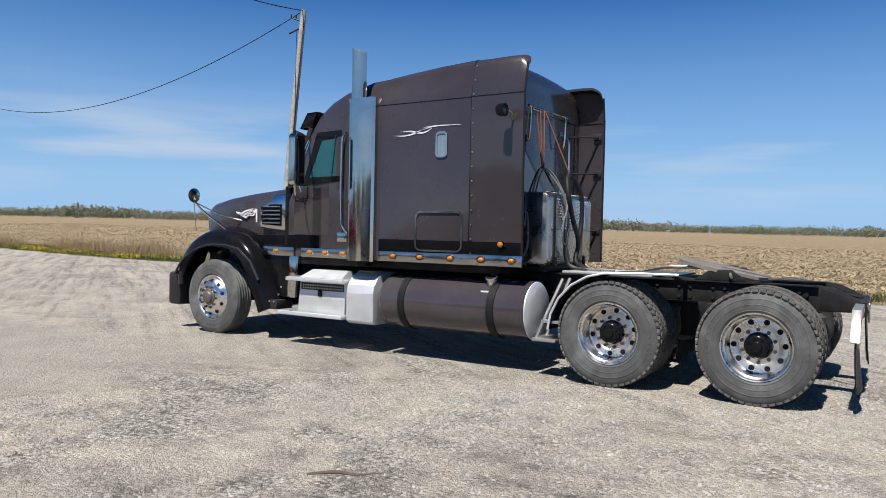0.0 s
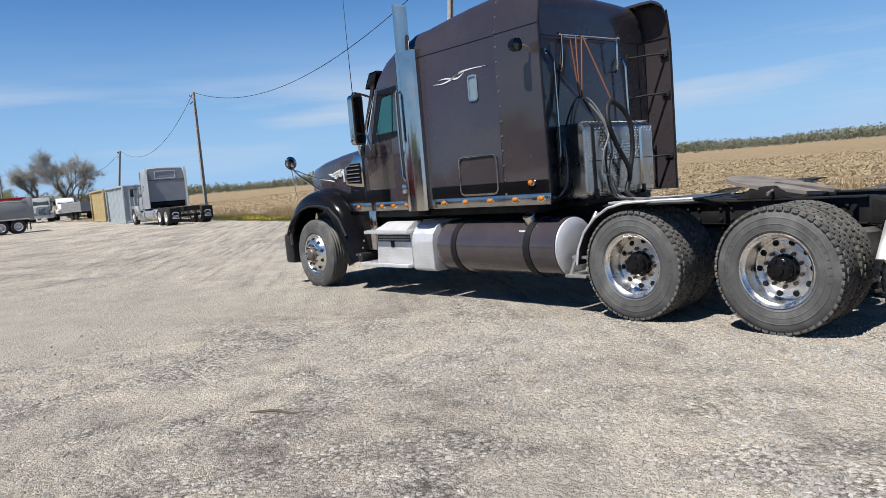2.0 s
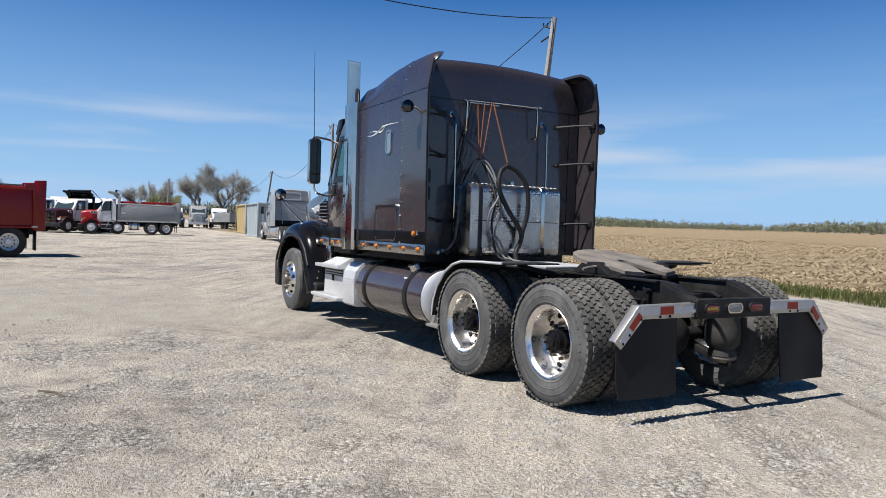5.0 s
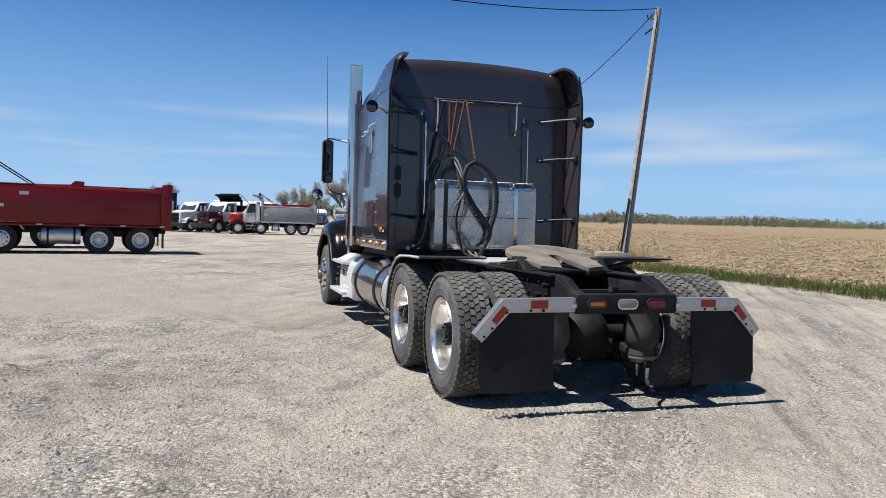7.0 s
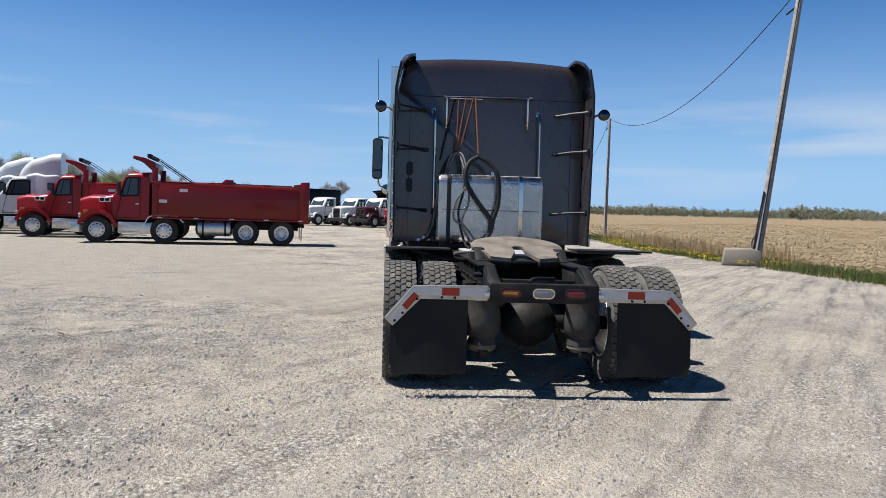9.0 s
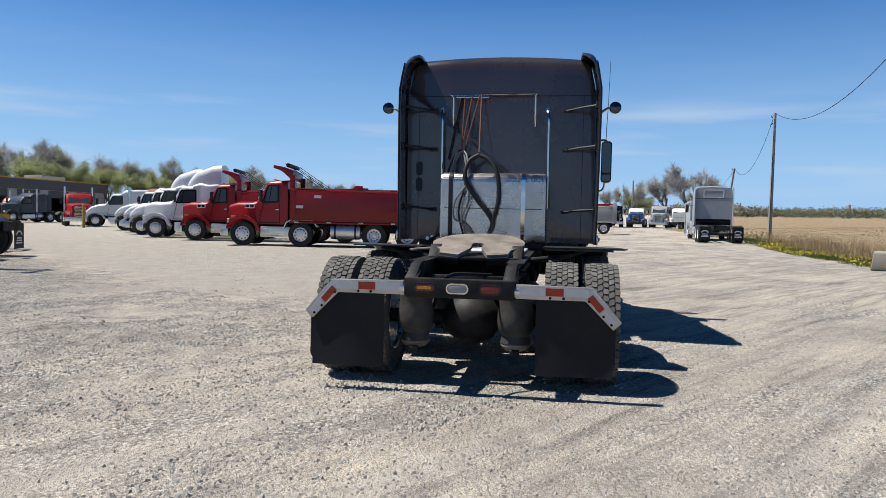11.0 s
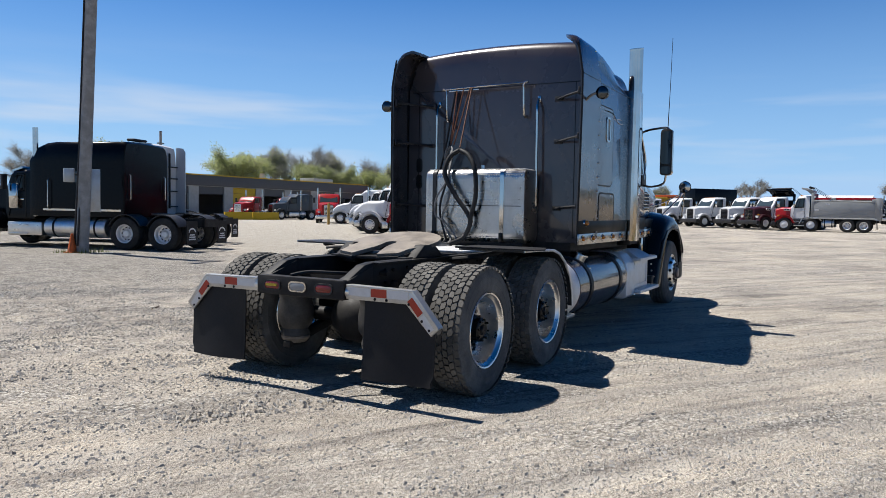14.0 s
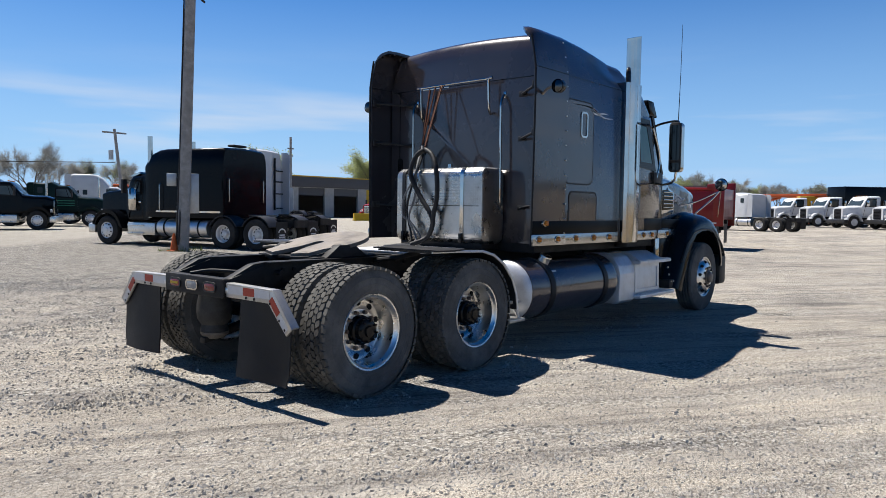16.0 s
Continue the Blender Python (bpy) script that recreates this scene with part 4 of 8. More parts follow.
for s in (-1, 1):
    fd = B()
    path = [(-7.74, 0.62), (-7.755, 0.83)] + arc(-6.98, 0.62, 0.77, 164, 90, 9) + [(-6.70, 1.375), (-6.45, 1.31), (-6.22, 1.12), (-6.06, 0.85), (-5.92, 0.56), (-5.86, 0.42)]
    rings = []
    n = len(path)
    for i, (x, z) in enumerate(path):
        x0, z0 = path[max(i - 1, 0)]; x1, z1 = path[min(i + 1, n - 1)]
        d = Vector((x1 - x0, z1 - z0)).normalized(); nx, nz = -d.y, d.x
        prof = [(0.70, 0.10), (0.95, 0.055), (1.08, 0.02), (1.15, -0.02), (1.185, -0.065), (1.20, -0.13), (1.205, -0.195), (1.175, -0.20), (1.16, -0.09), (1.07, -0.03), (0.95, 0.0), (0.70, 0.02)]
        rings.append([(x + nx * o, s * y, z + nz * o) for y, o in prof])
    loft(fd, rings)
    part("front_fender", fd, PAINT_BLACK, truck, "scuffed black front fender")
    fl = B(); tube(fl, [(x + 0.0, s * 1.19, z - 0.19 * max(0.0, math.sin(math.pi * (i - 0.5) / (len(path) - 1)))) for i, (x, z) in enumerate(path)][2:-2], 0.018, 8)
    part("fender_flare", fl, PLASTIC, truck)
    fb = B(); prism(fb, [(-6.2, 0.55), (-5.70, 0.55), (-5.66, 1.24), (-6.2, 1.24)], s * 0.82, s * 1.0, 'y', 0.015); part("fender_skirt", fb, PAINT_BLACK, truck)
    ch = B(); prism(ch, [(-5.70, 0.56), (-5.56, 0.56), (-5.50, 1.10), (-5.66, 1.10)], s * 0.95, s * 1.04, 'y', 0.006); part("step_panel", ch, CHROME, truck, "polished panel behind the front fender")
    mf = B(); box(mf, -6.04, -5.78, min(s * 0.84, s * 1.14), max(s * 0.84, s * 1.14), 0.40, 0.52, 0.01); part("fender_bracket", mf, PLASTIC, truck)
    bl = B()
    for k, (x, z) in enumerate(((-5.98, 0.50), (-5.90, 0.50), (-5.82, 0.50), (-5.98, 0.45), (-5.74, 0.60), (-5.70, 0.70))):
        cyl(bl, (x, s * 1.135, z), (x, s * 1.15, z), 0.012, seg=8)
    part("bolts", bl, ALU, truck)
    lp = B(); lathe(lp, [(0.045, 0), (0.040, s * 0.015), (0.0005, s * 0.03)], 16, (-7.02, s * 1.17, 1.245)); part("fender_lamp", lp, AMBER, truck, "amber lens")
    # mirrors
    mr = B(); prism(mr, rrect(s * 1.43 - 0.078, s * 1.43 + 0.078, 1.97, 2.60, 0.05), -5.26, -5.13, 'x', 0.02); mh = part("mirror", mr, CHROME, truck, "tall chrome-backed door mirror")
    mb = B(); prism(mb, rrect(s * 1.43 - 0.080, s * 1.43 + 0.080, 1.968, 2.602, 0.05), -5.150, -5.128, 'x', 0.006); part("bezel", mb, PLASTIC, mh)
    mg = B(); prism(mg, rrect(s * 1.43 - 0.064, s * 1.43 + 0.064, 2.12, 2.57, 0.035), -5.130, -5.124, 'x'); part("mirror_glass", mg, MIRROR, mh)
    mg = B(); prism(mg, rrect(s * 1.43 - 0.064, s * 1.43 + 0.064, 1.99, 2.09, 0.03), -5.130, -5.124, 'x'); part("mirror_glass", mg, MIRROR, mh)
    ma = B()
    tube(ma, [(-5.36, s * 1.02, 2.58), (-5.34, s * 1.15, 2.62), (-5.24, s * 1.40, 2.63), (-5.215, s * 1.44, 2.58)], 0.015, 8, 5)
    tube(ma, [(-5.215, s * 1.42, 1.98), (-5.24, s * 1.38, 1.86), (-5.36, s * 1.2, 1.82), (-5.42, s * 1.05, 1.84)], 0.015, 8, 5)
    tube(ma, [(-5.36, s * 1.02, 2.60), (-5.52, s * 1.06, 2.2), (-5.46, s * 1.05, 1.92)], 0.013, 8, 4)
    part("mirror_arm", ma, CHROME, truck, "bent chrome mirror arm")
    an = B(); tube(an, [(-5.24, s * 1.42, 2.62), (-5.22, s * 1.44, 3.2), (-5.20, s * 1.455, 3.84)], [0.006, 0.004, 0.003], 6); part("antenna", an, PLASTIC, truck)
    hm = B(); lathe(hm, [(0.0005, -0.0), (0.06, 0.006), (0.092, 0.022), (0.098, 0.03), (0.094, 0.036), (0.0005, 0.045)], 24, (-7.25, s * 1.29, 1.88), 'x'); rm = part("hood_mirror", hm, PAINT_BLACK, truck, "round convex hood mirror")
    hg = B(); lathe(hg, [(0.0005, 0.056), (0.05, 0.052), (0.088, 0.040)], 24, (-7.25, s * 1.29, 1.88), 'x'); part("mirror_glass", hg, CHROME, rm)
    ms = B(); tube(ms, [(-7.24, s * 1.27, 1.80), (-7.15, s * 1.18, 1.66), (-6.92, s * 1.02, 1.44), (-6.88, s * 0.98, 1.38)], 0.013, 8, 4)
    tube(ms, [(-7.23, s * 1.25, 1.78), (-7.0, s * 1.0, 1.62), (-6.75, s * 0.84, 1.55)], 0.009, 8, 3)
    tube(ms, [(-7.24, s * 1.28, 1.80), (-7.22, s * 1.25, 1.4)], 0.007, 6)
    part("mirror_stalk", ms, CHROME, truck)

# exhaust stacks with perforated shields
for s in (-1, 1):
    st = B()
    lathe(st, [(0.088, 2.9), (0.088, 3.55), (0.091, 3.58), (0.083, 3.58), (0.081, 2.95)], 28, (-4.46, s * 1.16, 0), 'z')
    for v in st.verts:
        if v.co.z > 3.5:
            v.co.z += (-(v.co.x + 4.46)) * 0.30
    part("exhaust_pipe", st, CHROME, truck, "chrome exhaust stack")
    sh = B()
    outer = [(-4.585, 0.98), (-4.595, 1.10), (-4.575, 1.20), (-4.50, 1.255), (-4.30, 1.262), (-4.19, 1.25), (-4.165, 1.22), (-4.165, 1.05)]
    inner = [(x * 1.0 + (0.006 if x < -4.4 else -0.006), y - 0.008) for x, y in outer]
    loft(sh, [[(x, s * y, z) for x, y in outer] + [(x, s * y, z) for x, y in inner[::-1]] for z in (1.085, 1.09, 2.0, 2.985, 2.995)])
    shield = part("exhaust_shield", sh, CHROME, truck, "tall polished steel exhaust shield")
    ho = B()
    for k in range(74):
        for x, y in ((-4.585, 1.160), (-4.555, 1.214)):
            zz = 1.13 + k * 0.025
            d = Vector((-0.8, s * 0.6, 0)).normalized()
            c = Vector((x, s * y, zz))
            cyl(ho, c - d * 0.004, c + d * 0.007, 0.0075, seg=6)
    part("perforations", ho, HOLE, shield)
    cl = B(); box(cl, -4.6, -4.36, min(s * 1.03, s * 1.18), max(s * 1.03, s * 1.18), 3.0, 3.02, 0.003); part("clamp", cl, CHROME, truck)
    mu = B(); cyl(mu, (-4.42, s * 1.08, 1.02), (-4.42, s * 1.08, 2.9), 0.085, seg=20); part("muffler", mu, FRAME_BLK, truck)

# fuel tanks with straps
for s in (-1, 1):
    tk = B()
    cy = s * 0.93
    lathe(tk, [(0.0005, -4.10), (0.24, -4.095), (0.29, -4.07), (0.312, -4.03), (0.315, -3.98), (0.315, -2.25), (0.319, -2.245), (0.319, -2.215), (0.308, -2.21)], 48, (0, cy, 0.63), 'x')
    tank = part("fuel_tank", tk, PAINT_TANK, truck, "round plum-grey painted fuel tank")
    ed = B(); lathe(ed, [(0.312, -2.22), (0.308, -2.20), (0.28, -2.178), (0.22, -2.16), (0.0005, -2.145)], 48, (0, cy, 0.63), 'x'); part("tank_end", ed, ALU_PALE, tank, "bare domed aluminium tank end")
    for x in (-3.74, -2.60):
        sp = B(); lathe(sp, [(0.315, x - 0.045), (0.325, x - 0.043), (0.325, x + 0.043), (0.315, x + 0.045)], 48, (0, cy, 0.63), 'x'); part("tank_strap", sp, FLAP, tank, "black rubber-lined strap")
    cp = B(); cyl(cp, (-2.66, s * 1.06, 0.90), (-2.66, s * 1.10, 0.975), 0.062, 0.058, 20); cyl(cp, (-2.66, s * 1.10, 0.975), (-2.66, s * 1.105, 0.985), 0.07, 0.066, 20); part("fuel_cap", cp, ALU, tank, "aluminium fuel cap")
    lb = B(); box(lb, -2.74, -2.62, min(s * 1.16, s * 1.185), max(s * 1.16, s * 1.185), 0.80, 0.83, 0.002, m=None); part("label", lb, TAPE_WHITE, tank)

# diamond-plate step boxes in front of the tanks
TREAD_ALU = mat("tread_plate_aluminium", (0.50, 0.50, 0.495), 0.6, 0.55, 0.10, 6, 140, tint=(0.45, 0.43, 0.40), tint_amt=0.45, tint_scale=4)
def tread_marks(bm, o, u, v, nu, nv, du, dv, n, ln=0.015, wd=0.0038, ht=0.003):
    """Raised lozenges of tread plate on the plane o + u, v."""
    o, u, v, n = Vector(o), Vector(u), Vector(v), Vector(n)
    for i in range(nu):
        for j in range(nv):
            c = o + u * (i + 0.5) * du + v * (j + 0.5) * dv
            a = (u + v).normalized() if (i + j) % 2 else (u - v).normalized()
            b = n.cross(a)
            q = [c + a * ln, c + b * wd, c - a * ln, c - b * wd]
            base = [bm.verts.new(p) for p in q]
            tip = [bm.verts.new(c + (p - c) * 0.6 + n * ht) for p in q]
            for k in range(4):
                bm.faces.new((base[k], base[(k + 1) % 4], tip[(k + 1) % 4], tip[k]))
            bm.faces.new(tip)
    return bm

for s in (-1, 1):
    bx = B()
    prism(bx, [(-5.38, 0.41), (-4.62, 0.41), (-4.60, 0.80), (-5.34, 0.80)], s * 0.70, s * 1.17, 'y', 0.01)
    sb = part("step_box", bx, ALU_PALE, truck, "white-oxidised aluminium battery and step box")
    if s < 0:
        dm = B()
        tread_marks(dm, (-5.32, s * 1.171, 0.42), (1, 0, 0), (0, 0, 1), 17, 6, 0.040, 0.040, (0, s, 0))
        part("tread_plate", dm, TREAD_ALU, sb)
        st_ = B(); cyl(st_, (0, 0, 0), (0, -0.006, 0), 0.011, 0.009, 8); stud = mesh_of(st_, "stud", TREAD_ALU)
        for k in range(2):
            for i in range(17):
                part("stud", stud, None, sb).location = (-5.28 + i * 0.039, s * 1.1725, 0.72 + k * 0.035)
        pb = B(); box(pb, -5.32, -4.63, min(s * 1.160, s * 1.1725), max(s * 1.160, s * 1.1725), 0.695, 0.785); part("perforated_band", pb, PLASTIC, sb)
        lt = B(); box(lt, -5.04, -4.97, min(s * 1.168, s * 1.185), max(s * 1.168, s * 1.185), 0.62, 0.71, 0.008); part("latch", lt, PAINT_BLACK, sb, "black latch with chrome catch")
    else:
        pb = B(); frame_ring(pb, [(-5.33, 0.44), (-4.64, 0.44), (-4.62, 0.79), (-5.32, 0.79)], [(-5.28, 0.48), (-4.69, 0.48), (-4.67, 0.75), (-5.27, 0.75)], 1.168, 1.180); part("panel_frame", pb, ALU_PALE, sb)
    for z, x0, x1, yo in ((0.395, -5.62, -4.58, 1.28), (0.825, -5.50, -4.58, 1.27)):
        tr = B(); box(tr, x0, x1, min(s * 0.98, s * yo), max(s * 0.98, s * yo), z - 0.022, z + 0.022, 0.006)
        step = part("step_tread", tr, ALU_PALE, sb, "ribbed aluminium step")
        rb = B()
        for k in range(6):
            box(rb, x0 + 0.01, x1 - 0.01, s * (1.02 + k * 0.042) - 0.006, s * (1.02 + k * 0.042) + 0.006, z + 0.02, z + 0.027)
        part("rib", rb, ALU, step)
    up = B(); loft(up, [[(-5.30, s * 1.24, 0.845), (-4.62, s * 1.24, 0.845), (-4.62, s * 0.98, 0.845), (-5.30, s * 0.98, 0.845)], [(-5.24, s * 1.05, 0.945), (-4.66, s * 1.05, 0.945), (-4.66, s * 0.95, 0.945), (-5.24, s * 0.95, 0.945)]])
    part("step_riser", up, ALU_PALE, sb)
    # rounded tool box between steps and tank
    outl = [(s * 0.70, 0.335), (s * 1.16, 0.335), (s * 1.20, 0.37), (s * 1.205, 0.70), (s * 1.18, 0.80), (s * 1.10, 0.90), (s * 0.98, 0.95), (s * 0.70, 0.95)]
    rb = B(); prism(rb, outl, -4.565, -4.165, 'x', 0.008); tb = part("tool_box", rb, ALU_PALE, truck, "rounded tread-plate aluminium box")
    if s < 0:
        dm = B(); tread_marks(dm, (-4.55, s * 1.206, 0.36), (1, 0, 0), (0, 0, 1), 13, 12, 0.029, 0.029, (0, s, 0), 0.011, 0.003); part("tread_plate", dm, TREAD_ALU, tb)
    kb = B(); box(kb, -4.50, -4.24, s * 1.0 - 0.05, s * 1.0 + 0.05, 0.945, 0.965, 0.01); part("air_fitting", kb, STEEL_RUB, tb)
    # deck steps behind the tank
    ds = B()
    for z, xa in ((0.36, -2.12), (0.55, -2.02)):
        box(ds, xa, xa + 0.26, min(s * 0.86, s * 1.22), max(s * 0.86, s * 1.22), z, z + 0.03, 0.004)
    tube(ds, [(-2.10, s * 1.16, 0.37), (-1.98, s * 1.10, 0.70), (-1.93, s * 0.9, 0.98)], 0.018, 8)
    tube(ds, [(-2.10, s * 0.90, 0.37), (-1.98, s * 0.88, 0.70), (-1.93, s * 0.7, 0.98)], 0.018, 8)
    part("deck_step", ds, BRKT, truck, "aluminium catwalk steps")

# chassis
for s in (-1, 1):
    fr = B()
    y0, y1 = sorted((s * 0.35, s * 0.43))
    prism(fr, [(-7.6, 0.72), (0.25, 0.78), (0.74, 0.79), (0.74, 0.90), (0.52, 1.005), (0.40, 1.02), (-7.6, 0.98)], y0, y1, 'y', 0.006)
    part("frame_rail", fr, FRAME_BLK, truck, "black steel frame rail")
    fl = B()
    for z in (0.80, 1.012):
        box(fl, -2.5, 0.40, min(s * 0.33, s * 0.475), max(s * 0.33, s * 0.475), z - 0.006, z + 0.006)
    part("frame_flange", fl, FRAME_BLK, truck)
    bt = B(); cyl(bt, (0, 0, 0), (0, s * 0.02, 0), 0.016, seg=6); bolt = mesh_of(bt, "frame_bolt", FRAME_BLK)
    for k in range(26):
        for z in (0.85, 0.95):
            if k % 3 != 1:
                part("frame_bolt", bolt, None, truck).location = (-2.4 + k * 0.11, s * 0.428, z)
    # fender over the forward drive axle
    qf = B()
    path = [(-1.93, 0.50), (-1.90, 0.66), (-1.82, 0.82), (-1.69, 0.955), (-1.53, 1.045), (-1.36, 1.085), (-1.0, 1.098), (-0.66, 1.10)]
    strip_along(qf, path, s * 0.62, s * 1.255, 0.014)
    part("rear_fender", qf, DUSTY, truck, "black quarter fender over the drive wheels")
    lip = B(); tube(lip, [(x, s * 1.255, z - 0.004) for x, z in path], 0.013, 6); part("fender_edge", lip, ALU_PALE, truck)
    fbk = B(); tube(fbk, [(-0.80, s * 0.43, 0.98), (-0.78, s * 0.75, 1.02), (-0.78, s * 1.0, 1.08)], 0.022, 8); part("fender_bracket", fbk, FRAME_BLK, truck); fbk = B(); tube(fbk, [(-1.75, s * 0.43, 0.92), (-1.70, s * 0.7, 0.93), (-1.68, s * 1.0, 0.955)], 0.022, 8); part("fender_bracket", fbk, FRAME_BLK, truck)
    # suspension: air springs, shocks, trailing arms
    for ax in (0.0, -1.32):
        sp = B(); lathe(sp, [(0.07, 0.34), (0.125, 0.36), (0.112, 0.42), (0.146, 0.47), (0.152, 0.53), (0.150, 0.60), (0.136, 0.67), (0.145, 0.73), (0.10, 0.77)], 24, (ax + 0.33, s * 0.42, 0), 'z'); part("air_spring", sp, BELLOWS, truck, "black rubber air spring")
        pl = B(); lathe(pl, [(0.0005, 0.30), (0.09, 0.30), (0.12, 0.335), (0.12, 0.355), (0.0005, 0.36)], 24, (ax + 0.33, s * 0.42, 0), 'z'); part("spring_seat", pl, STEEL_RUB, truck)
        arm = B(); prism(arm, [(ax - 0.55, 0.62), (ax - 0.45, 0.70), (ax - 0.1, 0.46), (ax + 0.45, 0.31), (ax + 0.45, 0.26), (ax - 0.1, 0.38)], s * 0.38, s * 0.46, 'y', 0.006); part("trailing_arm", arm, FRAME_BLK, truck)
        hg = B(); prism(hg, [(ax - 0.66, 0.80), (ax - 0.40, 0.80), (ax - 0.44, 0.55), (ax - 0.60, 0.55)], s * 0.40, s * 0.50, 'y', 0.01); part("spring_hanger", hg, FRAME_BLK, truck)
        shk = B(); cyl(shk, (ax + 0.14, s * 0.50, 0.40), (ax + 0.22, s * 0.50, 0.86), 0.032, seg=12); part("shock_absorber", shk, FRAME_BLK, truck)
        bc = B(); cyl(bc, (ax - 0.18, s * 0.50, 0.56), (ax - 0.36, s * 0.50, 0.60), 0.085, seg=20); part("brake_chamber", bc, FRAME_BLK, truck)
for ax in (0.0, -1.32):
    axl = B(); cyl(axl, (ax, -0.95, RW), (ax, 0.95, RW), 0.062, seg=16)
    lathe(axl, [(0.07, -0.25), (0.15, -0.20), (0.215, -0.08), (0.22, 0.05), (0.16, 0.18), (0.07, 0.24)], 28, (ax, 0.02, RW))
    lathe(axl, [(0.21, -0.05), (0.20, 0.10), (0.12, 0.17), (0.0005, 0.19)], 28, (ax, 0.02, RW), 'x')
    part("drive_axle", axl, FRAME_BLK, truck, "black drive axle with differential")
ax = B(); cyl(ax, (-6.96, -0.95, 0.45), (-6.96, 0.95, 0.45), 0.05, seg=12); part("steer_axle", ax, FRAME_BLK, truck)
ds = B(); cyl(ds, (-1.5, 0.02, 0.56), (-4.3, 0.0, 0.72), 0.055, seg=14); part("drive_shaft", ds, FRAME_BLK, truck)
eng = B(); box(eng, -7.2, -4.6, -0.45, 0.45, 0.45, 1.15, 0.05); part("engine_block", eng, FRAME_BLK, truck)
cf = B(); box(cf, -5.7, -2.62, -0.98, 0.98, 1.0, 1.12, 0.01); part("cab_floor", cf, FRAME_BLK, truck)
for x in (-2.2, -0.72, 0.30):
    cm = B(); box(cm, x - 0.04, x + 0.04, -0.36, 0.36, 0.76, 0.90 if x > 0 else 0.98, 0.01); part("crossmember", cm, FRAME_BLK, truck)

# tail: crossbar with lamps, flap brackets, mud flaps
tb = B(); prism(tb, rrect(-0.43, 0.43, 0.755, 0.905, 0.02), 0.70, 0.785, 'x', 0.008); beam = part("tail_beam", tb, FRAME_BLK, truck, "black tail crossbar")
for s in (-1, 1):
    gs = B(); prism(gs, [(0.42, 0.79), (0.73, 0.79), (0.73, 0.905), (0.42, 1.0)], s * 0.335, s * 0.44, 'y', 0.006)
    cyl(gs, (0.30, s * 0.43, 0.93), (0.30, s * 0.50, 0.93), 0.022, seg=10)
    part("beam_gusset", gs, FRAME_BLK, beam)
for y, m_ in ((-0.265, AMBER), (-0.01, CLEARLENS), (0.245, REDLENS)):
    lf = B(); frame_ring(lf, rrect(y - 0.088, y + 0.088, 0.79, 0.872, 0.038), rrect(y - 0.076, y + 0.076, 0.802, 0.860, 0.028), 0.784, 0.797, 'x'); fr_ = part("lamp_rim", lf, CHROME if m_ is CLEARLENS else PLASTIC, beam)
    ln = B(); prism(ln, rrect(y - 0.076, y + 0.076, 0.802, 0.860, 0.028), 0.780, 0.796, 'x', 0.004); part("tail_lamp", ln, DULL_LENS if m_ is CLEARLENS else REDLENS, beam, "oval tail lamp lens")
yl = B(); box(yl, 0.797, 0.799, -0.325, -0.215, 0.822, 0.842); part("label", yl, YELLOW_LBL, beam)
cp = B(); tube(cp, [(0.74, -0.12, 0.91), (0.60, -0.05, 0.93), (0.45, 0.1, 0.92), (0.2, 0.2, 0.9)], 0.016, 8, 5); part("air_hose", cp, HOSE, truck)
